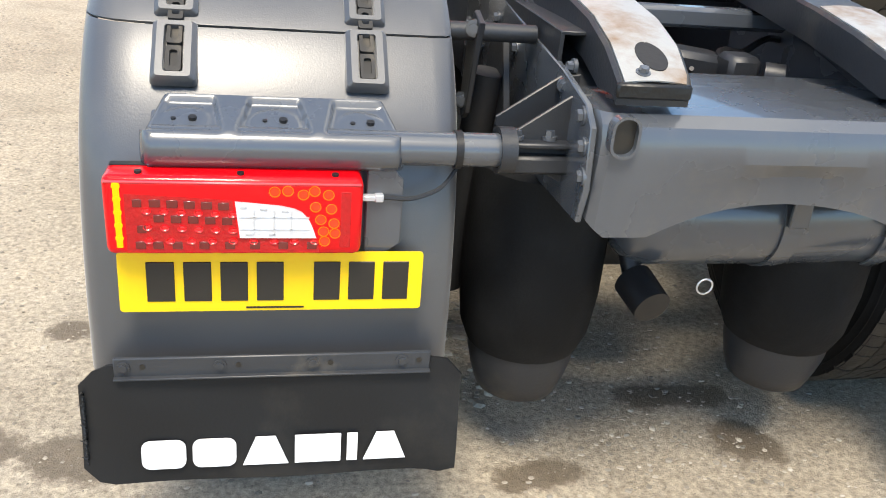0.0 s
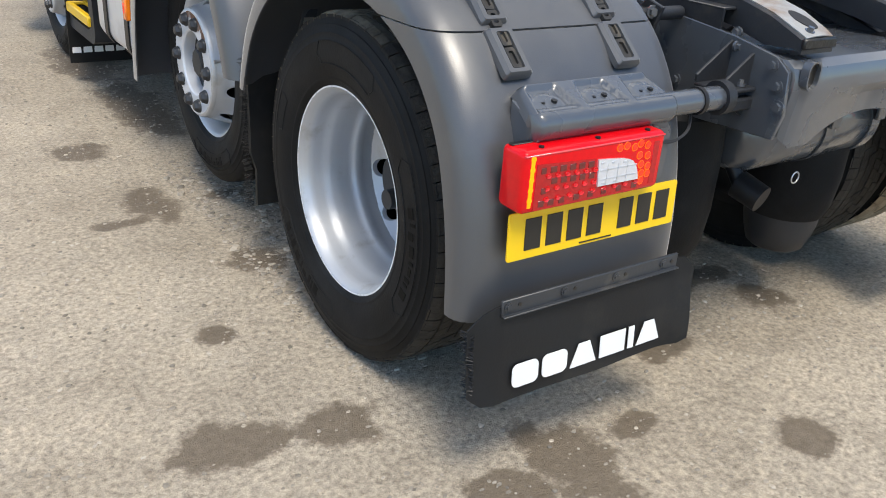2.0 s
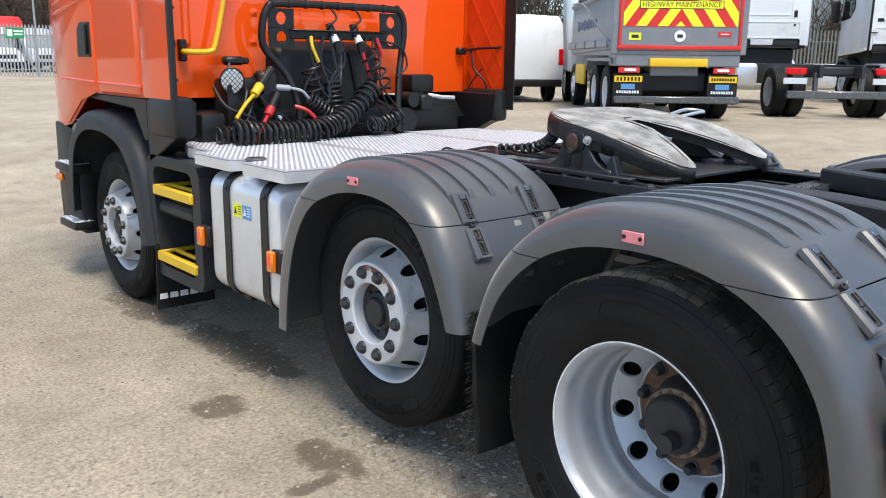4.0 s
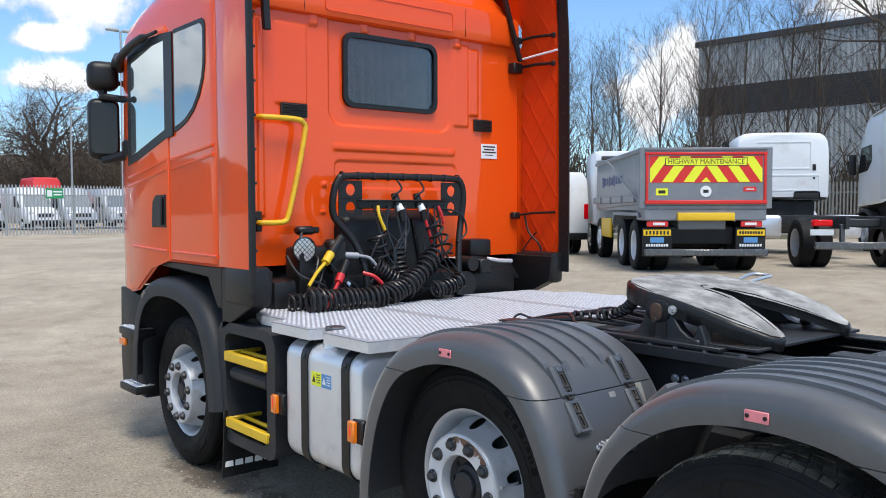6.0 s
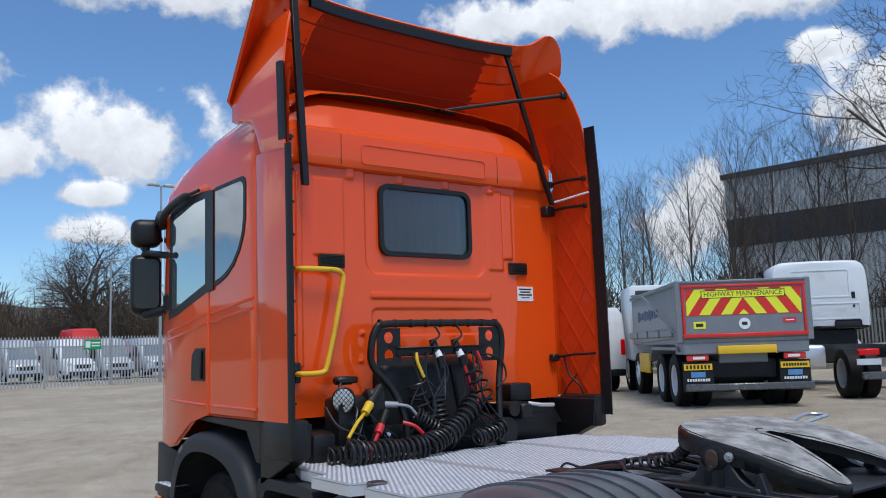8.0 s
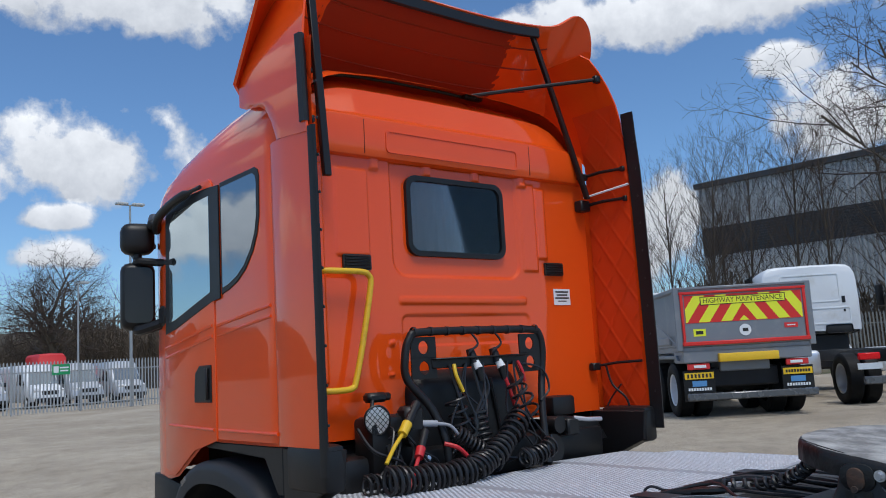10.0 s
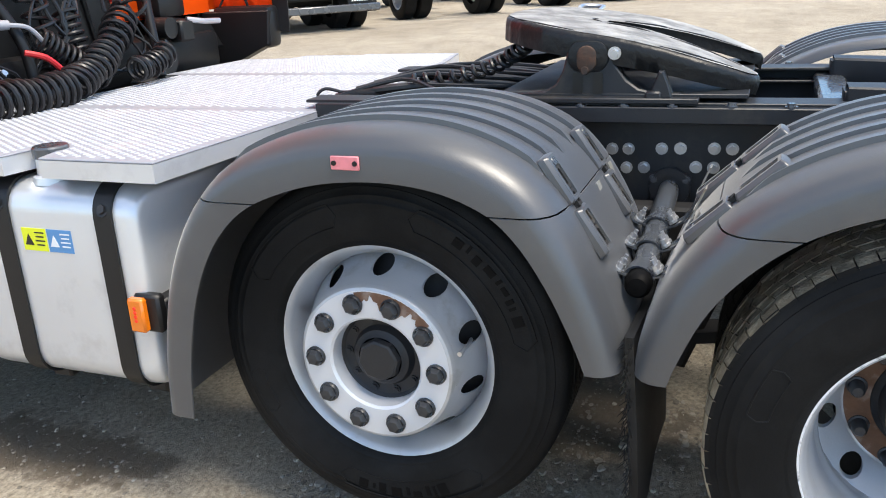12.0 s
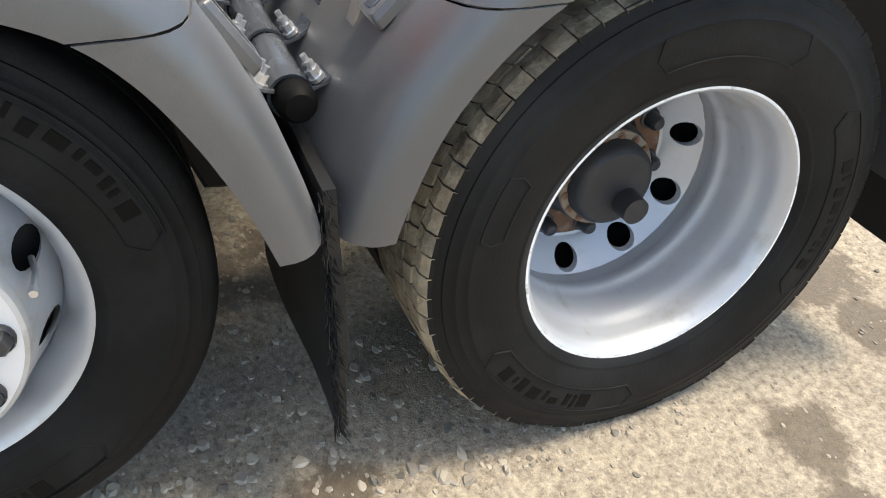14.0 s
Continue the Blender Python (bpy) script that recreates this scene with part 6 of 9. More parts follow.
    for xx in (0.70, 0.855, 1.008):
        z0 = 0.864 - (xx - 0.40) * 0.0889
        c = B()
        lathe(c, [(-0.018, 0.030), (-0.020, 0.036), (0.020, 0.036), (0.018, 0.030)], Matrix.Translation((side * xx, 1.374, z0)), 20)
        for s in (-1, 1):
            # an ear that leaves the tube level and bends up along the fender
            prof = [(0.026, 0.010), (0.052, 0.018), (0.070, 0.030), (0.088, 0.060), (0.102, 0.096)]
            sheet(c, [[(side * (xx + dx), 1.374 + s * a, z0 + b) for a, b in prof] for dx in (-0.026, -0.009, 0.009, 0.026)], 0.005)
        cl_ob = part("tube_clamp", c, chassis, ft_ob, "bent grey clamp with two ears", sharp=30)
        for s in (-1, 1):
            for dx in (-0.013, 0.013):
                c = B()
                p = Vector((side * (xx + dx), 1.374 + s * 0.046, z0 + 0.020))
                cyl(c, p, p + Vector((0, -s * 0.004, 0.006)), 0.0125, seg=14)
                cyl(c, p, p + Vector((0, -s * 0.010, 0.018)), 0.0095, seg=6)
                cyl(c, p, p + Vector((0, -s * 0.016, 0.030)), 0.0052, seg=8)
                part("bolt", c, zinc, cl_ob)
            c = B()
            sheet(c, [[(side * (xx + dx), 1.374 + s * a, z0 + b) for a, b in ((0.086, 0.046), (0.097, 0.085), (0.112, 0.130), (0.130, 0.172))] for dx in (-0.017, 0.017)], 0.004)
            part("ear_strap", c, worn_zinc, cl_ob, "dull worn steel strap")
    fl = B()
    lathe(fl, [(0.0, 0.036), (0.0, 0.058), (0.012, 0.060), (0.020, 0.040)], Matrix.Translation((side * 0.416, 1.374, 0.871)) @ Matrix.Rotation(math.pi if side < 0 else 0, 4, "Z") @ Matrix.Rotation(math.pi, 4, "Z"), 28)
    box(fl, (side * 0.402, 1.374, 0.868), (0.016, 0.12, 0.09), 0.006)
    fl_ob = part("tube_flange", fl, chassis_dark, ft_ob)
    for s in (-1, 1):
        c = B()
        bolt(c, (side * 0.410, 1.374 + s * 0.045, 0.895), (side, 0, 0), 0.010, 0.014)
        part("bolt", c, chassis, fl_ob)

# rear cross member: a pressed beam with an arched lower edge
cm = B()
rows = []
for yy, zz, k in ((0.30, 0.972, 0), (0.06, 0.985, 0), (-0.062, 0.983, 0), (-0.085, 0.970, 0), (-0.094, 0.950, 0), (-0.094, 0.915, 0.15), (-0.088, 0.87, 0.6), (-0.082, 0.80, 1.0)):
    row = []
    for j in range(-5, 50):
        u = max(-1.0, min(1.0, -1 + 2 * j / 44))
        over = max(0, -j, j - 44)
        arch = 0.058 * max(0.0, 1 - abs(u) ** 2.4 * 1.9)
        low = 0.775 + arch + 0.012 * over
        z = zz if k == 0 else zz + (low - 0.80) * k
        bend = radians(30 * min(over, 3))
        back = 0.028 * (1 - math.cos(bend)) + 0.045 * max(0, over - 3)
        x = 0.348 * u + math.copysign(0.028 * math.sin(bend), u)
        row.append((x, yy + back + 0.022 * (k > 0.5) * max(0, 1 - abs(u) * 1.2), z))
    rows.append(row)
sheet(cm, rows, 0.007)
part("cross_member", cm, chassis, truck, "grey pressed rear cross member with an arched edge", sharp=28)
for side in (-1, 1):
    e = B()
    ring_prism(e, rounded(0.050, 0.072, 0.023, 5, side * 0.350, 0.962), rounded(0.040, 0.062, 0.018, 5, side * 0.350, 0.962), "y", -0.114, -0.092)
    part("end_eye", e, chassis, truck)
    h = B()
    prism(h, rounded(0.040, 0.062, 0.018, 5, side * 0.350, 0.962), "y", -0.102, -0.0965)
    part("eye_hole", h, plate_ink, truck)
cb = B()
box(cb, (0, 0.93, 1.075), (0.72, 0.10, 0.055), 0.010)
box(cb, (0, 0.62, 1.045), (0.70, 0.05, 0.05), 0.010)
part("cross_beam", cb, chassis, truck, "grey cross beam")
# low frame parts seen between the ramps
dark = B()
box(dark, (0, 0.71, 0.52), (1.20, 0.16, 0.16), 0.05, seg=2)
lathe(dark, [(-0.16, 0.0), (-0.16, 0.14), (-0.10, 0.20), (0.10, 0.20), (0.16, 0.14), (0.16, 0.0)], Matrix.Translation((0.02, 0.70, 0.55)), 28)
cyl(dark, (0, 0.80, 0.58), (0, 3.3, 0.72), 0.06, seg=18)
part("drive_axle", dark, under_dark, truck, "dark drive axle with differential")
for ay, az in ((MID[0], MID[1] - 0.02), (FRONT[0], FRONT[1] - 0.05)):
    ax = B()
    box(ax, (0, ay, az), (1.75, 0.11, 0.12), 0.03)
    part("axle_beam", ax, under_dark, truck)
# black shapes added between the axles to stop light coming through
for side in (-1, 1):
    hg = B()
    prism(hg, [(1.16, 0.84), (1.60, 0.84), (1.56, 0.62), (1.46, 0.36), (1.30, 0.34), (1.20, 0.60)], "x", side * 0.44, side * 0.52, 0.01)
    part("added_hanger", hg, under_dark, truck, "added black hanger shape that blocks light between the wheels")
    for y0 in (0.96, 1.66):
        sg = B()
        rows_ = [(y0 - 0.30, 0.66), (y0 - 0.10, 0.58), (y0 + 0.12, 0.50), (y0 + 0.32, 0.47)]
        sheet(sg, [[(side * x, y, z) for y, z in rows_] for x in (0.44, 0.54)], 0.035)
        part("added_leaf", sg, under_dark, truck)
# added black mass between the rails, also there to block light
infill = B()
box(infill, (0, 1.75, 0.72), (0.56, 1.2, 0.42), 0.10, seg=2)
cyl(infill, (-0.30, 2.30, 0.55), (-0.30, 2.62, 0.55), 0.16, seg=20)
part("added_block", infill, under_dark, truck, "added black block that shuts out light between the rails")
air = B()
lathe(air, [(-0.33, 0.0), (-0.325, 0.06), (-0.30, 0.10), (-0.26, 0.118), (0.26, 0.118), (0.30, 0.10), (0.325, 0.06), (0.33, 0.0)], Matrix.Translation((0.12, 0.22, 0.70)), 36)
air_ob = part("air_tank", air, chassis, truck, "grey air reservoir strapped under the tail")
for xx in (0.155, 0.40):
    s = B()
    lathe(s, [(-0.022, 0.119), (-0.022, 0.124), (0.022, 0.124), (0.022, 0.119)], Matrix.Translation((xx, 0.22, 0.70)), 36)
    box(s, (xx, 0.088, 0.765), (0.044, 0.012, 0.10), 0.003)
    part("tank_strap", s, chassis, air_ob)
dr = B()
cyl(dr, (-0.148, 0.165, 0.558), (-0.132, 0.085, 0.533), 0.043, 0.041, seg=28)
cyl(dr, (-0.165, 0.21, 0.64), (-0.148, 0.16, 0.560), 0.022, seg=14)
part("drain_can", dr, black_plastic, air_ob)
rg = B()
tube(rg, [(-0.045 + 0.017 * math.cos(a * math.pi / 8), 0.052, 0.600 + 0.017 * math.sin(a * math.pi / 8)) for a in range(17)], 0.0022, 6)
part("pull_ring", rg, zinc, air_ob)
rnd = random.Random(21)
for k in range(16):
    p0 = Vector((rnd.uniform(-0.2, 0.25), rnd.uniform(0.35, 0.6), rnd.uniform(0.82, 0.97)))
    pts = [p0]
    for j in range(5):
        pts.append(pts[-1] + Vector((rnd.uniform(-0.09, 0.11), rnd.uniform(0.0, 0.12), rnd.uniform(-0.05, 0.04))))
    loose = B()
    tube(loose, smooth_line(pts, 4), rnd.choice((0.006, 0.009, 0.012)), 6)
    part("air_line", loose, hose_black, truck, "black air line")
vb = B()
box(vb, (0.08, 0.55, 0.93), (0.20, 0.14, 0.10), 0.015, rot=(0, 8, 12))
box(vb, (0.16, 0.47, 0.95), (0.08, 0.08, 0.08), 0.012)
cyl(vb, (0.20, 0.42, 0.955), (0.24, 0.40, 0.955), 0.03, seg=16)
part("valve_block", vb, chassis_dark, truck, "dark air valve block")

# ---- fifth wheel ----
rust_dark = mat("dark_rust", (0.085, 0.045, 0.028), 0.75, 0, 0.5, 40, 0.4, 90, dirt=(0.03, 0.027, 0.025), amount=0.5, dscale=18)
fw = thing("fifth_wheel", "worn fifth wheel coupling plate with grey grease, tilted back", "fifth wheel")
TILT5 = Matrix.Translation((0, 1.53, 1.303)) @ Matrix.Rotation(radians(9.0), 4, "X") @ Matrix.Diagonal((0.95, 0.95, 1, 1))


def plate_line():
    """Outline of the coupling plate: a round nose, two horns and the slot between them, in short uneven steps."""
    out = []
    for k in range(13):
        a = radians(8 + 164 * k / 12)
        out.append((0.435 * math.cos(a), 0.10 + 0.352 * math.sin(a) ** 0.9))
    # left horn, slot, right horn
    out += [(-0.440, -0.02), (-0.438, -0.10), (-0.415, -0.26), (-0.34, -0.395), (-0.30, -0.418), (-0.27, -0.420), (-0.238, -0.39), (-0.12, -0.16), (-0.055, -0.03), (-0.040, 0.07), (-0.026, 0.112)]
    out += [(-x, y) for x, y in reversed(out[13:])]
    rnd, fine = random.Random(21), []
    for (x0, y0), (x1, y1) in zip(out, out[1:] + out[:1]):
        n = max(1, round(math.hypot(x1 - x0, y1 - y0) / 0.022))
        for k in range(n):
            fine.append((x0 + (x1 - x0) * k / n + rnd.uniform(-0.0016, 0.0016), y0 + (y1 - y0) * k / n + rnd.uniform(-0.0016, 0.0016)))
    return fine


def bent(y):
    """The plate falls away at its horns and at its nose."""
    return -0.066 * max(0.0, (0.05 - y) / 0.48) ** 1.8 - 0.018 * max(0.0, (y - 0.30) / 0.18) ** 2


outline = plate_line()
pl = B()
face = pl.faces.new([pl.verts.new((x * 0.978, y * 0.982 - 0.001, 0)) for x, y in outline])
face.normal_update()
bmesh.ops.triangulate(pl, faces=[face])
for k in range(18):
    bmesh.ops.bisect_plane(pl, geom=list(pl.verts) + list(pl.edges) + list(pl.faces), plane_co=(0, 0.45 - 0.05 * k, 0), plane_no=(0, 1, 0))
for v in pl.verts:
    v.co.z = bent(v.co.y)
plate_ob = part("coupling_plate", pl, greasy, fw, "scraped steel top with smeared grease")
plate_ob.matrix_basis = TILT5
ed = B()
rnd = random.Random(4)
tiers = []
for grow_x, drop in ((0.978, 0.0005), (0.992, 0.0035), (1.006, 0.012), (1.008, 0.030), (0.998, None)):
    tier = []
    for x, y in outline:
        inside = abs(x) < 0.26 and y < 0.12
        deep = drop if drop is not None else (0.038 if inside else 0.074 - 0.022 * max(0.0, (-0.05 - y) / 0.40))
        tier.append(ed.verts.new((x * grow_x, y * (0.982 + (grow_x - 0.978) * 0.8) - 0.001, bent(y) - deep - rnd.uniform(0, 0.0014))))
    tiers.append(tier)
n = len(outline)
for a, b in zip(tiers, tiers[1:]):
    for i in range(n):
        ed.faces.new((a[i], a[(i + 1) % n], b[(i + 1) % n], b[i]))
lo = tiers[-1]
flat = {v: v.co.z for v in lo}
for v in lo:
    v.co.z = 0
low = ed.faces.new(list(reversed(lo)))
low.normal_update()
bmesh.ops.triangulate(ed, faces=[low])
for v, z in flat.items():
    v.co.z = z
edge_ob = part("plate_skirt", ed, grease_edge, fw, "black grease caked skirt", sharp=55)
edge_ob.matrix_basis = TILT5
# ridges of black grease pushed up beside the slot and along the rim
for pts, r in (([(-0.075, 0.10), (-0.085, 0.03), (-0.105, -0.05)], 0.0050), ([(-0.045, 0.125), (-0.012, 0.160), (0.03, 0.150)], 0.0040), ([(-0.13, -0.12), (-0.19, -0.25), (-0.245, -0.36)], 0.0035), ([(0.10, -0.06), (0.16, -0.20), (0.22, -0.34)], 0.0040),
               ([(-0.405, -0.12), (-0.39, -0.22), (-0.345, -0.34)], 0.0045), ([(-0.30, 0.36), (-0.37, 0.26), (-0.41, 0.14)], 0.0035), ([(0.06, 0.06), (0.09, -0.02), (0.13, -0.08)], 0.0045)):
    g = B()
    path = smooth_line([(x, y, bent(y) + 0.0005) for x, y in pts], 7)
    tube(g, path, [r * (0.25 + 0.75 * math.sin(math.pi * (k + 0.5) / len(path)) * (0.7 + 0.3 * rnd.random())) for k in range(len(path))], 6)
    part("grease_ridge", g, grease_edge, plate_ob, "smeared black grease")
for side in (-1, 1):
    pd = B()
    prism(pd, [(1.86, 1.125), (1.355, 1.125), (1.355, 1.148), (1.43, 1.150), (1.47, 1.160), (1.505, 1.185), (1.535, 1.225), (1.555, 1.268), (1.590, 1.285), (1.650, 1.285), (1.677, 1.262), (1.690, 1.212), (1.712, 1.172), (1.745, 1.152), (1.86, 1.146)], "x", side * 0.370, side * 0.418, 0.005)
    box(pd, (side * 0.40, 1.60, 1.131), (0.12, 0.60, 0.016), 0.003)
    ped = part("pedestal", pd, chassis_dark, fw, "dark cast pedestal")
    wd = B()
    prism(wd, [(1.440, 1.135), (1.372, 1.135), (1.380, 1.165), (1.398, 1.212), (1.412, 1.212), (1.430, 1.165)], "x", side * 0.395, side * 0.440, 0.005)
    box(wd, (side * 0.432, 1.425, 1.142), (0.03, 0.045, 0.030), 0.006)
    part("stop_wedge", wd, chassis_dark, ped)
    for yy in (1.586, 1.645):
        w = B()
        prism(w, rounded(0.030, 0.062, 0.006, 4, yy, 1.176), "x", side * 0.4185, side * 0.4205)
        part("pedestal_slot", w, plate_ink, ped)
    lug = B()
    prism(lug, rounded(0.120, 0.088, 0.040, 6, 1.615, 1.252), "x", side * 0.405, side * 0.424, 0.006, 2)
    part("pivot_lug", lug, grease_edge, ped, "greasy black lug round the pivot")
    pin = B()
    prism(pin, rounded(0.056, 0.076, 0.027, 6, 1.618, 1.246), "x", side * 0.420, side * 0.434, 0.005, 2)
    cyl(pin, (side * 0.43, 1.622, 1.214), (side * 0.438, 1.622, 1.214), 0.013, 0.011, 12)
    part("pivot_cover", pin, rust_dark, ped, "rusty pivot cover")
    bt = B()
    cyl(bt, (side * 0.415, 1.537, 1.262), (side * 0.432, 1.537, 1.262), 0.015, seg=16)
    bolt(bt, (side * 0.430, 1.537, 1.262), (side, 0, 0), 0.013, 0.016)
    part("pivot_bolt", bt, zinc, ped)
hd = B()
tube(hd, smooth_line([(0.30, 1.78, 1.27), (0.52, 1.84, 1.30), (0.74, 1.88, 1.325), (0.80, 1.85, 1.325), (0.80, 1.80, 1.32), (0.74, 1.79, 1.318), (0.50, 1.79, 1.295)], 5), 0.009, 8)
part("release_handle", hd, zinc, fw, "bent steel release handle")
mp = B()
box(mp, (0, 1.53, 1.140), (0.84, 0.72, 0.012), 0.002)
part("mounting_plate", mp, chassis_dark, fw)

# spiral grease line beside the coupling
sp = thing("coiled_cable", "coiled black electric cable lying from deck to coupling", "cable")
c = B()
pts = []
axis = smooth_line([(-0.20, 2.26, 1.150), (-0.185, 2.10, 1.165), (-0.205, 1.96, 1.205), (-0.27, 1.85, 1.265), (-0.31, 1.80, 1.315)], 40)
for k, p in enumerate(axis):
    t = k / (len(axis) - 1)
    ang = 2 * math.pi * 15 * t
    d = (axis[min(k + 1, len(axis) - 1)] - axis[max(k - 1, 0)]).normalized()
    u = Vector((1, 0, 0)) - d * d.x
    u.normalize()
    pts.append(p + (u * math.cos(ang) + d.cross(u) * math.sin(ang)) * 0.021)
tube(c, pts, 0.0080, 7)
part("coil", c, hose_black, sp)
c = B()
tube(c, smooth_line([(-0.20, 2.26, 1.128), (-0.225, 2.33, 1.118), (-0.245, 2.40, 1.112)], 5), 0.010, 7)
part("lead", c, hose_black, sp)
c = B()
tube(c, smooth_line([(-0.255, 2.50, 1.118), (-0.275, 2.56, 1.135), (-0.29, 2.585, 1.112), (-0.26, 2.54, 1.104), (-0.24, 2.48, 1.106)], 5), 0.006, 7)
part("loose_end", c, hose_black, sp)
c = B()
cyl(c, (-0.242, 2.38, 1.114), (-0.252, 2.47, 1.114), 0.017, 0.015, 14)
cyl(c, (-0.250, 2.46, 1.114), (-0.256, 2.51, 1.117), 0.012, 0.010, 12)
part("plug", c, black_plastic, sp, "black cable plug")
rnd = random.Random(2)
for k in range(9):
    x0 = -0.3 + 0.08 * k
    pipes = B()
    tube(pipes, smooth_line([(x0, 2.55, 1.10), (x0 + rnd.uniform(-0.1, 0.1), 2.3, 1.13 + rnd.uniform(0, 0.03)), (x0 + rnd.uniform(-0.1, 0.1), 2.05, 1.14), (x0 * 0.8, 1.75, 1.12)], 5), rnd.choice((0.007, 0.011)), 6)
    part("frame_line", pipes, hose_black, truck, "black line along the frame")
dk = B()
box(dk, (0, 2.95, 0.98), (0.74, 1.9, 0.12), 0.01)
part("frame_cover", dk, under_dark, truck)

# ---- walkway deck ----
DZ = 1.092


def deck_panel(poly, label):
    bm = B()
    prism(bm, poly, "z", DZ - 0.006, DZ, 0.002)
    n = len(poly)
    ob = part("deck_panel", bm, galv, truck, label, smooth=False)
    edge = B()
    for i in range(n):
        (x0, y0), (x1, y1) = poly[i], poly[(i + 1) % n]
        if (Vector((x0, y0)) - Vector((x1, y1))).length < 0.02:
            continue
        d = Vector((x1 - x0, y1 - y0, 0)).normalized()
        nn = Vector((-d.y, d.x, 0)) * 0.006
        a, b = Vector((x0, y0, 0)), Vector((x1, y1, 0))
        q = [a, b, b + nn, a + nn]
        prism(edge, [(p.x, p.y) for p in q], "z", DZ - 0.056, DZ - 0.0065)
    part("deck_edge", edge, alloy, ob, "folded bright edge", smooth=False)
    # raised dimples in staggered rows
    xs, ys = [p[0] for p in poly], [p[1] for p in poly]
    verts, faces = [], []

    def inside(x, y):
        hit = False
        for i in range(n):
            (x0, y0), (x1, y1) = poly[i], poly[(i + 1) % n]
            if (y0 > y) != (y1 > y) and x < (x1 - x0) * (y - y0) / (y1 - y0) + x0:
                hit = not hit
        return hit
    s = 0.028
    j = 0
    y = min(ys) + 0.03
    while y < max(ys) - 0.02:
        x = min(xs) + 0.03 + (s / 2 if j % 2 else 0)
        while x < max(xs) - 0.02:
            if inside(x, y) and inside(x + 0.03, y) and inside(x - 0.03, y) and inside(x, y + 0.02) and inside(x, y - 0.02):
                k0 = len(verts)
                for r, h in ((0.0085, 0.0002), (0.0062, 0.0026)):
                    for k in range(6):
                        a = math.pi * k / 3
                        verts.append((x + r * math.cos(a), y + r * math.sin(a), DZ + h))
                for k in range(6):
                    faces.append((k0 + k, k0 + (k + 1) % 6, k0 + 6 + (k + 1) % 6, k0 + 6 + k))
                faces.append(tuple(k0 + 6 + k for k in range(6)))
            x += s
        y += s * 0.866
        j += 1
    d_ob = raw("dimple_texture", verts, faces, galv_bright, ob)
    tagged(d_ob, kind="stuff")
    return ob


deck_panel([(-1.215, 2.552), (-0.46, 2.495), (-0.46, 3.93), (-1.02, 3.98), (-1.12, 3.72), (-1.12, 3.45), (-1.215, 3.43), (-1.215, 3.06), (-1.10, 3.04), (-1.07, 3.00), (-1.08, 2.955), (-1.215, 2.925)], "silver dimpled aluminium deck plate with a notch for the filler")
deck_panel([(-0.452, 2.46), (0.42, 2.46), (0.42, 3.70), (-0.452, 3.70)], "silver dimpled aluminium deck plate")
deck_panel([(0.428, 2.46), (1.21, 2.60), (1.21, 3.10), (1.17, 3.12), (1.17, 3.45), (1.05, 3.48), (1.02, 3.75), (0.428, 3.80)], "silver dimpled aluminium deck plate")

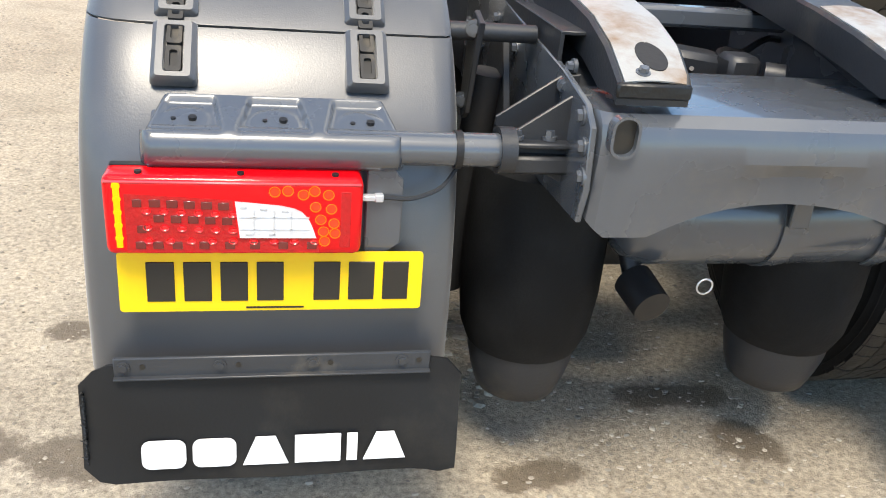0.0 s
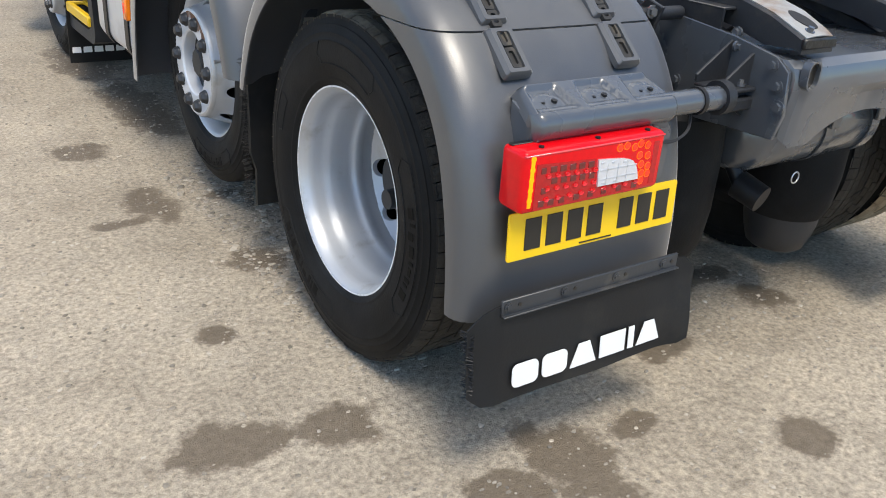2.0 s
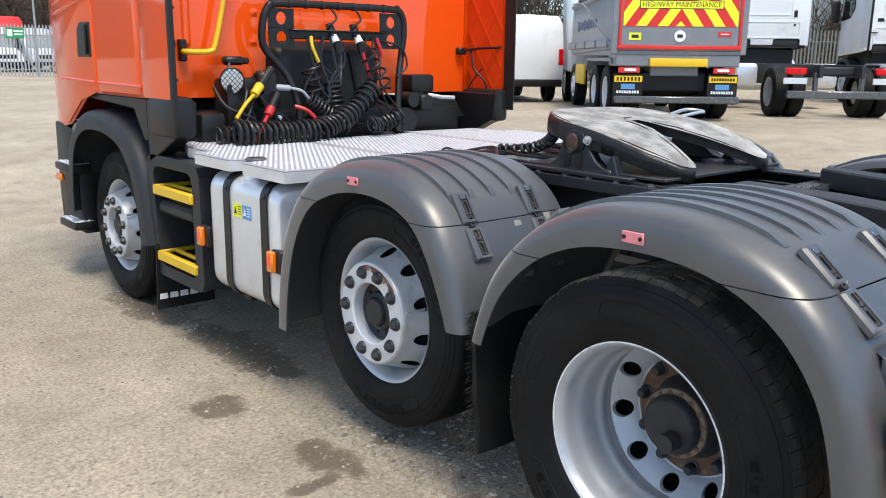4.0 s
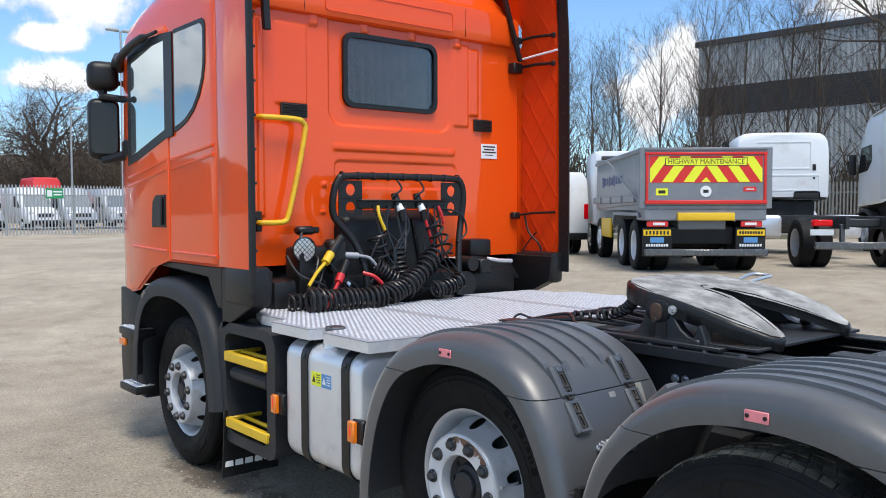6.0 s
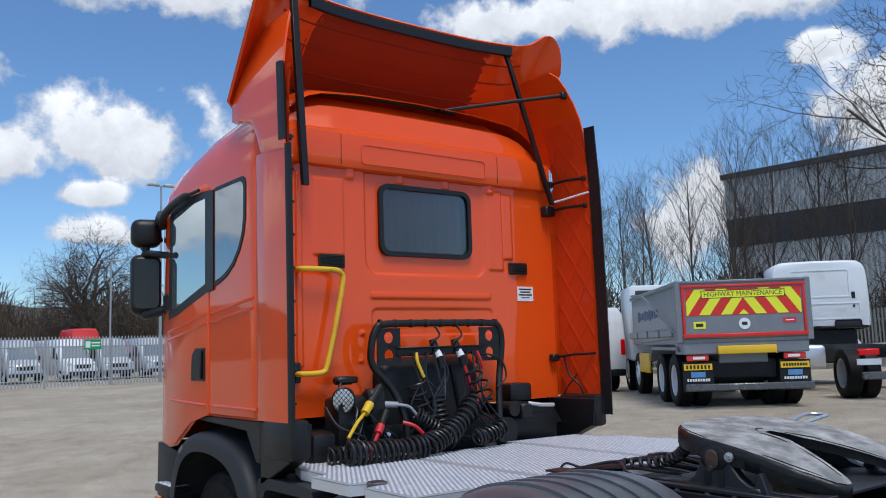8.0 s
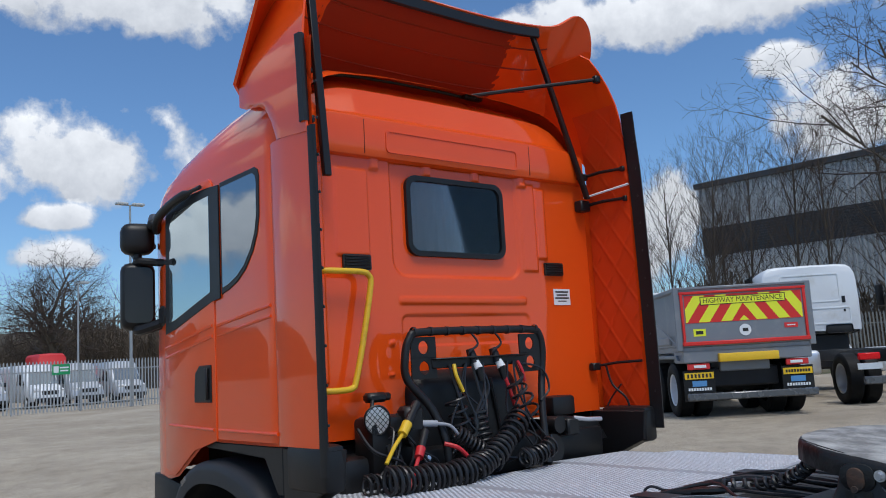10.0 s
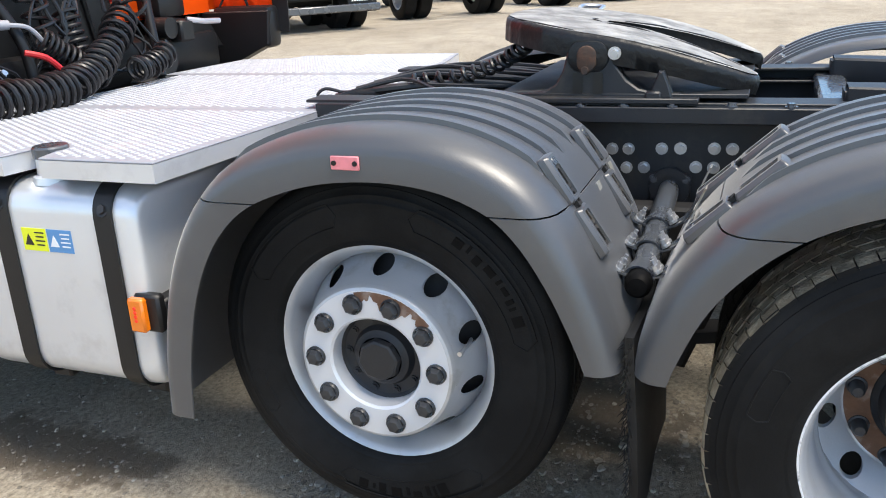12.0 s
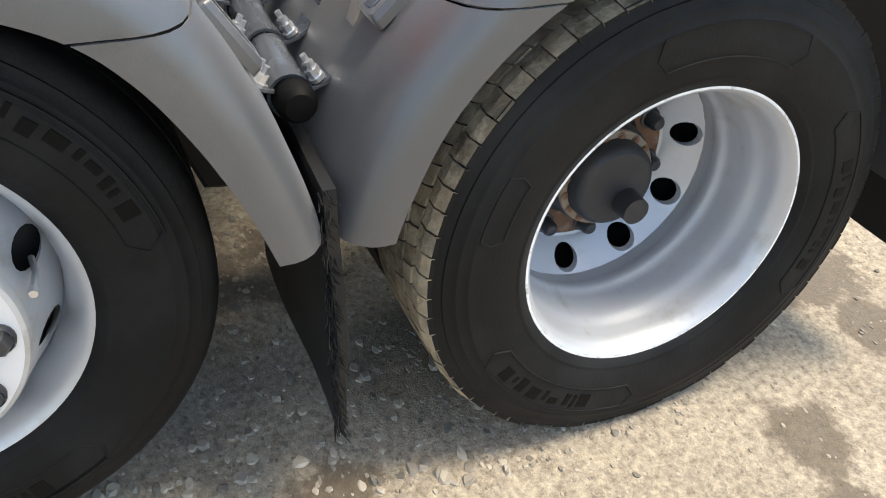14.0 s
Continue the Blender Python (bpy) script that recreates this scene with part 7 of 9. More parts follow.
# ---- fuel tanks ----
for side in (-1, 1):
    tk = B()
    ys, ye = 2.652, 3.325
    rows = []
    ring = [(side * x, z) for x, z in rounded(0.56, 0.60, 0.085, 6, 0.925, 0.715)]
    for yy, sc in ((ys, 0.90), (ys + 0.012, 0.96), (ys + 0.035, 0.992), (ys + 0.06, 1.0), (ye - 0.06, 1.0), (ye - 0.035, 0.992), (ye - 0.012, 0.96), (ye, 0.90)):
        rows.append([(side * 0.925 + (x - side * 0.925) * sc, yy, 0.715 + (z - 0.715) * sc) for x, z in ring])
    g = [[tk.verts.new(p) for p in r] for r in rows]
    for a, b in zip(g, g[1:]):
        for k in range(len(a)):
            tk.faces.new((a[k], a[(k + 1) % len(a)], b[(k + 1) % len(a)], b[k]))
    tk.faces.new(list(reversed(g[0])))
    tk.faces.new(g[-1])
    tank = part("fuel_tank", tk, alloy, truck, "brushed aluminium fuel tank with black straps")
    for yy in (2.748, 3.112):
        s = B()
        ring_prism(s, [(side * x, z) for x, z in rounded(0.576, 0.618, 0.090, 6, 0.925, 0.715)], [(side * x, z) for x, z in rounded(0.562, 0.602, 0.086, 6, 0.925, 0.715)], "y", yy - 0.030, yy + 0.030)
        box(s, (side * 1.07, yy, 0.395), (0.10, 0.075, 0.05), 0.008)
        st = part("tank_strap", s, black_plastic, tank)
        b = B()
        bolt(b, (side * 1.205, yy, 0.955), (side, 0, 0.5), 0.014, 0.010)
        part("bolt", b, hub_grey, st)
    if side < 0:
        fc = B()
        lathe(fc, [(0.0, 0.062), (0.02, 0.058), (0.024, 0.046), (0.075, 0.044)], Matrix.Translation((-1.11, 2.985, 1.000)) @ Matrix.Rotation(radians(-90), 4, "Y"), 28)
        part("filler_neck", fc, alloy, tank)
        cap = B()
        lathe(cap, [(0.072, 0.050), (0.098, 0.050), (0.103, 0.045), (0.103, 0.0)], Matrix.Translation((-1.11, 2.985, 1.000)) @ Matrix.Rotation(radians(-90), 4, "Y"), 28)
        part("filler_cap", cap, chassis, tank)
        for k, (m, yy) in enumerate(((chevron_yellow, 3.008), (sign_blue, 2.917))):
            lb = B()
            box(lb, (-1.2058, yy, 0.855), (0.0016, 0.086, 0.066))
            lo_ob = part("warning_label", lb, m, tank, "small yellow warning label" if k == 0 else "small blue warning label", smooth=False)
            tr = B()
            prism(tr, [(yy + 0.036, 0.838), (yy + 0.004, 0.838), (yy + 0.020, 0.872)], "x", -1.2072, -1.2066)
            part("warning_mark", tr, plate_ink if k == 0 else white_print, lo_ob, smooth=False)
            for q in range(4):
                l = B()
                box(l, (-1.2069, yy - 0.020, 0.876 - 0.012 * q), (0.0008, 0.034 - 0.006 * (q % 2), 0.004))
                part("print_bar", l, plate_ink if k == 0 else white_print, lo_ob, smooth=False)
for yy in (2.674, 3.392):
    mk = B()
    box(mk, (-1.222, yy, 0.668), (0.026, 0.052, 0.098), 0.006)
    mo = part("side_marker", mk, lens_amber, truck, "amber side marker lamp, lit")
    ld = B()
    for q in range(4):
        cyl(ld, (-1.2355, yy, 0.655 + 0.012 * q), (-1.238, yy, 0.655 + 0.012 * q), 0.0055, 0.004, 8)
    part("marker_diode", ld, led_amber, mo)
    bk = B()
    box(bk, (-1.195, yy - 0.02, 0.668), (0.035, 0.085, 0.110), 0.008)
    box(bk, (-1.13, yy - 0.04, 0.668), (0.12, 0.05, 0.07), 0.008)
    part("marker_bracket", bk, black_plastic, mo)


# ---- the cab ----
cab = B()


def cab_half(y):
    """Half width and crown height along the cab, front at y = 6.13."""
    ws = [(4.03, 1.150), (4.05, 1.185), (4.09, 1.210), (4.14, 1.215), (5.50, 1.215), (5.70, 1.180), (5.90, 1.100), (6.02, 0.985), (6.10, 0.80), (6.13, 0.60)]
    ts = [(4.03, 3.355), (4.09, 3.385), (4.14, 3.395), (4.60, 3.385), (5.00, 3.335), (5.35, 3.23), (5.65, 3.07), (5.90, 2.86), (6.02, 2.68), (6.10, 2.45), (6.13, 2.2)]

    def pick(tab):
        for (a, p), (b, q) in zip(tab, tab[1:]):
            if a <= y <= b:
                return p + (q - p) * (y - a) / (b - a)
        return tab[-1][1]
    return pick(ws), pick(ts)


def cab_low(y):
    return 1.335 if y < 4.95 else max(1.09, 1.335 - (y - 4.95) * 0.55)


stations = [4.03, 4.05, 4.09, 4.14, 4.30, 4.50, 4.72, 4.95, 5.15, 5.35, 5.50, 5.60, 5.70, 5.80, 5.90, 5.97, 6.02, 6.06, 6.10, 6.13]
rows = []
for y in stations:
    w, top = cab_half(y)
    lo = cab_low(y)
    sh = min(2.80, top - 0.30)
    half = [(w - 0.02, lo), (w, lo + 0.02), (w, lo + (sh - lo) * 0.5), (w, sh)]
    for k in range(1, 9):
        a = math.pi / 2 * k / 8
        half.append((w * (1 - 0.30 * (1 - math.cos(a)) - 0.10 * math.sin(a) * (1 - math.cos(a))), sh + (top - 0.03 - sh) * math.sin(a) ** 0.95))
    half += [(w * 0.40, top - 0.010), (0.0, top)]
    row = [(-x, y, z) for x, z in half] + [(x, y, z) for x, z in reversed(half[:-1])]
    rows.append(row)
sheet(cab, rows)
cab.verts.ensure_lookup_table()
cab.faces.new([v for v in list(cab.verts)[-len(rows[0]):]])
part("cab_shell", cab, orange, truck, "glossy bright orange sleeper cab", sharp=40)

# rear wall, pressed with ribs and panels
BACK = 4.03


def wall_depth(x, z):
    """How far the pressing stands proud of the rear wall."""
    def slab(x0, x1, z0, z1, r, h, soft):
        """A plateau with rounded corners: h high, soft wide at its flanks."""
        dx, dz = abs(x - (x0 + x1) / 2) - (x1 - x0) / 2 + r, abs(z - (z0 + z1) / 2) - (z1 - z0) / 2 + r
        out = math.hypot(max(dx, 0.0), max(dz, 0.0)) + min(max(dx, dz), 0.0) - r
        u = max(0.0, min(1.0, -out / soft))
        return h * u * u * (3 - 2 * u)
    d = -slab(-0.492, 0.512, 2.190, 3.10, 0.105, 0.015, 0.018)
    d += slab(-0.862, -0.640, 2.295, 2.785, 0.015, 0.010, 0.011)
    d += slab(0.528, 0.668, 2.243, 2.815, 0.012, 0.010, 0.011) + slab(0.664, 0.760, 2.325, 2.795, 0.012, 0.014, 0.011)
    d += slab(-0.985, -0.930, 1.62, 2.80, 0.02, 0.014, 0.016)
    d += slab(-0.462, 0.540, 2.034, 2.086, 0.02, 0.009, 0.013)
    d -= slab(-0.452, 0.556, 1.800, 1.982, 0.045, 0.009, 0.011)
    d += slab(-0.546, -0.508, 1.806, 1.840, 0.006, 0.010, 0.008)
    d += slab(-0.565, -0.525, 1.642, 1.668, 0.006, 0.010, 0.008)
    for xc in (-0.596, -0.212, 0.169, 0.554):
        d += slab(xc - 0.034, xc + 0.034, 2.785, 2.90, 0.006, 0.018, 0.011)
    d += 0.014 * max(0.0, min(1.0, (2.0 - z) / 0.35)) * max(0.0, 1 - abs(abs(x) - 0.55) / 0.4)
    return d


wb = B()
rows = []
nz, nx = 190, 270
for i in range(nz + 1):
    z = 1.335 + (2.865 - 1.335) * i / nz
    row = []
    for j in range(nx + 1):
        x = -1.155 + 2.31 * j / nx
        row.append((x, BACK - 0.004 - wall_depth(x, z), z))
    rows.append(row)
sheet(wb, rows)
# the window's opening
bmesh.ops.delete(wb, geom=[f for f in wb.faces if abs(f.calc_center_median().x) < 0.35 and abs(f.calc_center_median().z - 2.55) < 0.205], context="FACES")
part("rear_wall", wb, orange, truck, "pressed orange rear wall of the cab", sharp=75)
# upper roof section overhanging the wall
ur = B()
rows = []
for i in range(21):
    x = -1.12 + 2.24 * i / 20
    q = min(1.0, abs(x) / 1.12)
    crown = 3.375 - 0.03 * q ** 2 - 0.30 * max(0, (q - 0.62) / 0.38) ** 2.2
    ridge = 3.085 - 0.04 * max(0, (q - 0.8) / 0.2)
    rows.append([(x, BACK - 0.006, 2.845), (x, BACK - 0.040, 2.855), (x, BACK - 0.046, 2.87), (x, BACK - 0.050, 2.93), (x, BACK - 0.050, ridge - 0.03), (x, BACK - 0.046, ridge - 0.012), (x, BACK - 0.034, ridge), (x, BACK - 0.020, ridge + 0.012), (x, BACK + 0.03, ridge + (crown - ridge) * 0.60), (x, BACK + 0.14, crown - 0.03), (x, BACK + 0.30, crown)])
sheet(ur, rows)
part("roof_back", ur, orange, truck, "orange roof section above the rear wall", sharp=30)
pan = B()
ring_prism(pan, rounded(1.028, 0.130, 0.03, 4, -0.02, 2.950), rounded(1.010, 0.112, 0.025, 4, -0.02, 2.950), "y", BACK - 0.055, BACK - 0.046)
part("panel_line", pan, orange, truck)
for xs in (-0.677, 0.605):
    pan = B()
    box(pan, (xs, BACK - 0.049, 2.962), (0.004, 0.004, 0.19))
    part("roof_seam", pan, seam_dark, truck, smooth=False)
# rear window
rw = B()
ring_prism(rw, rounded(0.76, 0.470, 0.075, 7, 0.0, 2.55), rounded(0.70, 0.410, 0.055, 7, 0.0, 2.55), "y", BACK - 0.014, BACK + 0.03)
rw_ob = part("rear_window", rw, black_plastic, truck, "dark rear window in a black rubber seal")
rg = B()
prism(rg, rounded(0.71, 0.42, 0.06, 7, 0.0, 2.55), "y", BACK - 0.002, BACK + 0.002)
part("pane", rg, pane_clear, rw_ob, "dark tinted pane", smooth=False)
cu = B()
rows = []
for i in range(5):
    z = 2.30 + 0.50 * i / 4
    rows.append([(-0.40 + 0.80 * j / 120, BACK + 0.045 + 0.007 * math.sin(j * 0.62 + 0.5 * math.sin(j * 0.11) + 0.15 * i) - 0.002 * math.sin(j * 0.23), z) for j in range(121)])
sheet(cu, rows)
part("curtain", cu, curtain_cloth, rw_ob, "drawn brown curtain in folds", sharp=80)
for xx, w in ((-0.735, 0.18), (0.80, 0.17)):
    v = B()
    prism(v, rounded(w, 0.084, 0.010, 3, xx, 2.265), "y", BACK - 0.018, BACK - 0.003)
    vo = part("vent", v, plate_ink, truck, "small black louvred vent")
    for q in range(5):
        s = B()
        box(s, (xx, BACK - 0.022, 2.297 - 0.016 * q), (w - 0.02, 0.012, 0.006), 0.001, rot=(30, 0, 0))
        part("slat", s, black_plastic, vo)
sk = B()
box(sk, (0.865, BACK - 0.007, 2.085), (0.155, 0.002, 0.105))
so = part("notice", sk, white_print, truck, "small white notice with rows of dark print", smooth=False)
for q, w in enumerate((0.12, 0.10, 0.13, 0.08)):
    s = B()
    box(s, (0.865, BACK - 0.0085, 2.118 - 0.020 * q), (w, 0.001, 0.010 if q < 3 else 0.006))
    part("print_bar", s, plate_ink, so, smooth=False)

# grab rail
gr = B()
tube(gr, smooth_line([(-0.985, BACK - 0.02, 2.205), (-0.975, BACK - 0.075, 2.205), (-0.90, BACK - 0.085, 2.205), (-0.76, BACK - 0.085, 2.203), (-0.715, BACK - 0.085, 2.185), (-0.705, BACK - 0.085, 2.13), (-0.76, BACK - 0.085, 1.87), (-0.82, BACK - 0.085, 1.64), (-0.845, BACK - 0.085, 1.60), (-0.90, BACK - 0.085, 1.592), (-0.985, BACK - 0.07, 1.592), (-0.99, BACK - 0.02, 1.592)], 5), 0.0165, 12)
part("grab_rail", gr, yellow, truck, "bent yellow grab rail")
gb = B()
box(gb, (-0.99, BACK - 0.02, 1.60), (0.04, 0.05, 0.12), 0.006)
part("rail_foot", gb, black_plastic, truck)

# side windows, doors, handles, mirrors
for side in (-1, 1):
    X = side * 1.215
    d = B()
    dl = [(4.755, 1.345), (4.755, 2.80), (4.80, 2.835), (5.30, 2.86), (5.49, 2.80), (5.49, 1.16), (5.35, 1.12), (5.06, 1.28)]
    prism(d, dl, "x", X - side * 0.004, X + side * 0.007, 0.004, 2)
    door = part("door", d, orange, truck, "glossy orange cab door")
    fr = B()
    prism(fr, [(4.665, 2.13), (4.78, 2.12), (5.30, 2.00), (5.46, 1.975), (5.44, 2.72), (5.36, 2.79), (5.25, 2.80), (4.80, 2.785), (4.665, 2.775)], "x", X + side * 0.004, X + side * 0.012, 0.002)
    part("window_frame", fr, black_plastic, door)
    g = B()
    prism(g, [(4.79, 2.175), (5.30, 2.055), (5.385, 2.045), (5.375, 2.64), (5.31, 2.72), (4.79, 2.735)], "x", X + side * 0.011, X + side * 0.0145, 0.001)
    part("pane", g, glass_light, door, "door window")
    qf = B()
    quarter = [(4.655, 2.15), (4.57, 2.165), (4.46, 2.20), (4.36, 2.255), (4.27, 2.34), (4.215, 2.43), (4.19, 2.52), (4.183, 2.73), (4.195, 2.765), (4.23, 2.785), (4.655, 2.785)]
    prism(qf, quarter, "x", X - side * 0.002, X + side * 0.006, 0.003)
    q_ob = part("quarter_window", qf, black_plastic, truck, "dark curved quarter window behind the door")
    qp = B()
    cy, cz = 4.44, 2.49
    prism(qp, [(cy + (a - cy) * 0.90, cz + (b - cz) * 0.90) for a, b in quarter], "x", X + side * 0.005, X + side * 0.009, 0.001)
    part("pane", qp, glass_side, q_ob)
    # swage lines
    for pts in ([(5.46, 1.89), (4.78, 1.985)], [(4.73, 1.98), (4.10, 2.04)], [(5.46, 1.83), (4.78, 1.925)], [(4.73, 1.925), (4.10, 1.985)], [(5.42, 1.42), (4.78, 1.405)], [(4.73, 1.405), (4.06, 1.40)]):
        s = B()
        (y0, z0), (y1, z1) = pts
        xo = 0.0065 if y0 > 4.75 else -0.0005
        tube(s, [(X + side * xo, y0, z0), (X + side * xo, y1, z1)], 0.009, 8)
        part("swage_line", s, orange, truck)
    hd = B()
    prism(hd, [(5.03, 1.60), (5.015, 1.725), (4.96, 1.765), (4.80, 1.765), (4.80, 1.555), (5.03, 1.555)], "x", X + side * 0.004, X + side * 0.016, 0.006)
    ho = part("door_handle", hd, black_plastic, door, "black recessed door handle")
    gp = B()
    box(gp, (X + side * 0.026, 4.84, 1.66), (0.016, 0.035, 0.18), 0.006)
    part("grip", gp, black_plastic, ho)
    vz = B()
    tube(vz, smooth_line([(X + side * 0.03, 4.86, 2.80), (X + side * 0.055, 5.15, 2.775), (X + side * 0.05, 5.45, 2.72), (X + side * 0.0, 5.62, 2.66)], 6), [0.012] * 4 + [0.028] * 15, 10)
    part("wind_deflector", vz, black_plastic, truck, "dark side wind deflector")
    vs = B()
    box(vs, (side * 1.13, 5.72, 2.745), (0.20, 0.34, 0.07), 0.03, rot=(18, 0, side * 22), seg=3)
    part("sun_visor", vs, black_plastic, truck)
    # mirror pair on arms
    mx = side * 1.285
    ml = B()
    box(ml, (mx, 5.78, 2.245), (0.215, 0.14, 0.44), 0.055, rot=(0, 0, side * 14), seg=3)
    mo = part("mirror", ml, black_plastic, truck, "tall black door mirror")
    mg = B()
    prism(mg, rounded(0.175, 0.36, 0.04, 4, 0, 0), "y", -0.002, 0.002)
    gob = part("mirror_glass", mg, glass_dark, mo)
    gob.matrix_basis = Matrix.Translation((mx, 5.78, 2.25)) @ Matrix.Rotation(radians(side * 14), 4, "Z") @ Matrix.Translation((0, -0.073, 0))
    m2 = B()
    box(m2, (mx, 5.78, 2.625), (0.215, 0.15, 0.21), 0.06, rot=(0, 0, side * 14), seg=3)
    part("wide_mirror", m2, black_plastic, truck, "small black wide angle mirror")
    arm = B()
    cyl(arm, (mx, 5.78, 2.48), (mx, 5.78, 2.54), 0.03, seg=12)
    tube(arm, smooth_line([(mx, 5.80, 2.45), (side * 1.30, 5.72, 2.47), (side * 1.20, 5.60, 2.45), (side * 1.22, 5.30, 2.415)], 4), 0.026, 8)
    tube(arm, smooth_line([(mx, 5.80, 2.50), (side * 1.28, 5.85, 2.56), (side * 1.14, 5.86, 2.60)], 4), 0.022, 8)
    tube(arm, smooth_line([(mx, 5.80, 2.05), (side * 1.30, 5.70, 2.02), (side * 1.19, 5.58, 2.06)], 4), 0.034, 8)
    box(arm, (side * 1.205, 5.52, 2.10), (0.05, 0.13, 0.13), 0.02)
    part("mirror_arm", arm, black_plastic, mo)

    # side fairing behind the cab, in two heights
    fa = B()
    rows = []
    for k in range(14):
        z = 1.345 + (2.866 - 1.345) * k / 13
        rows.append([(side * 1.205, 4.075, z), (side * 1.222, 4.02, z), (side * 1.224, 3.88, z), (side * 1.222, 3.74, z), (side * 1.218, 3.645, z)])
    sheet(fa, rows, 0.012)
    fo = part("side_fairing", fa, orange, truck, "orange side fairing with black rubber edge")
    # upper fairing sweeping up to the roof deflector
    fu = B()
    rows = []
    for z, yr, yf, x in ((2.872, 3.665, 3.985, 1.226), (2.90, 3.668, 3.990, 1.231), (2.975, 3.672, 4.022, 1.233), (3.05, 3.680, 4.075, 1.233), (3.092, 3.685, 4.150, 1.232), (3.115, 3.690, 4.300, 1.231), (3.15, 3.695, 4.385, 1.229), (3.25, 3.703, 4.400, 1.222), (3.36, 3.716, 4.395, 1.205),
                         (3.48, 3.745, 4.36, 1.178), (3.60, 3.785, 4.30, 1.142), (3.69, 3.825, 4.26, 1.105), (3.735, 3.88, 4.24, 1.080)):
        rows.append([(side * (x - 0.012 * (k == 8)), yr + (yf - yr) * k / 8, z - (0.034 * (1 - k / 8) if z < 2.88 else 0)) for k in range(9)])
    sheet(fu, rows, 0.012)
    part("upper_fairing", fu, orange, truck, "orange upper side fairing")
    tr = B()
    rows = []
    pathz = [(1.22, 3.63), (1.40, 3.625), (2.0, 3.625), (2.6, 3.63), (2.86, 3.635)] + ([(3.10, 3.65), (3.28, 3.66)] if side > 0 else [])
    deep = 1.0 if side > 0 else 0.35
    for z, y in pathz:
        rows.append([(side * 1.229, y + 0.025, z), (side * 1.227, y - 0.030 * deep, z), (side * 1.220, y - 0.062 * deep, z), (side * 1.210, y - 0.064 * deep, z), (side * 1.206, y - 0.030 * deep, z), (side * 1.200, y + 0.025, z)])
    sheet(tr, rows, wrap=True)
    to = part("fairing_trim", tr, black_plastic, fo, "black rubber trim strip")
    if side < 0:
        # short upper strip, set forward of the long one
        ut = B()
        sheet(ut, [[(side * 1.241, y + 0.020, z), (side * 1.238, y - 0.022, z), (side * 1.222, y - 0.026, z), (side * 1.206, y - 0.018, z), (side * 1.212, y + 0.020, z)] for z, y in ((2.89, 3.690), (3.05, 3.697), (3.20, 3.702), (3.34, 3.712))], wrap=True)
        part("upper_trim", ut, black_plastic, fo, "black rubber trim strip")
    for k in range(10):
        s = B()
        bolt(s, (side * 1.205, 3.605, 1.45 + 0.18 * k), (-side, 0, 0), 0.005, 0.003)
        part("screw", s, hub_grey, to)
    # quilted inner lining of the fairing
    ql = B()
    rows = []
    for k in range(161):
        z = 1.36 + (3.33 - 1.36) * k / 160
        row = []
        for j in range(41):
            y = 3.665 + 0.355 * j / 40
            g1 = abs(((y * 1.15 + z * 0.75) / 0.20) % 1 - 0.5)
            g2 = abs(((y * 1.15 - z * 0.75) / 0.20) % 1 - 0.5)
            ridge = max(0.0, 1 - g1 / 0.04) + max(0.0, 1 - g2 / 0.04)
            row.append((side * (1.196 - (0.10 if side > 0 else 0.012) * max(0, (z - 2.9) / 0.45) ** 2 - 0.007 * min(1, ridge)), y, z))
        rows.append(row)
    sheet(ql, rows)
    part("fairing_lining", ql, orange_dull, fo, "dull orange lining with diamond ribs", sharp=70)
    for zz in (2.90, 2.70):
        h = B()
        tube(h, [(side * 1.12, BACK - 0.01, zz), (side * 1.15, 3.86, zz + 0.015), (side * 1.185, 3.68, zz + 0.01)], 0.011, 7)
        box(h, (side * 1.10, BACK - 0.04, zz), (0.09, 0.07, 0.045 if zz > 2.8 else 0.075), 0.008)
        box(h, (side * 1.18, 3.69, zz + 0.008), (0.02, 0.03, 0.035), 0.004)
        part("fairing_hinge", h, black_plastic, fo, "black fairing hinge arm")
    h = B()
    tube(h, [(side * 1.12, BACK - 0.01, 1.62), (side * 1.15, 3.85, 1.64), (side * 1.185, 3.67, 1.645)], 0.009, 7)
    box(h, (side * 1.11, BACK - 0.03, 1.62), (0.07, 0.05, 0.05), 0.008)
    tube(h, smooth_line([(side * 1.14, 3.93, 1.62), (side * 1.13, 3.88, 1.50), (side * 1.15, 3.80, 1.42), (side * 1.16, 3.78, 1.36)], 4), 0.008, 6)
    tube(h, smooth_line([(side * 1.17, 3.84, 1.50), (side * 1.14, 3.90, 1.42), (side * 1.12, 3.93, 1.36)], 4), 0.006, 6)
    part("fairing_stay", h, black_plastic, fo)
    rd = B()
    tube(rd, [(side * 1.10, 3.97, 2.755), (side * 1.19, 3.66, 2.80)], 0.008, 8)
    part("hinge_rod", rd, white_print, fo, "bright steel rod")
    lb = B()
    box(lb, (side * 1.165, 3.80, 1.25), (0.12, 0.36, 0.22), 0.03, seg=2)
    part("fairing_foot", lb, black_plastic, fo, "black plastic foot below the fairing")

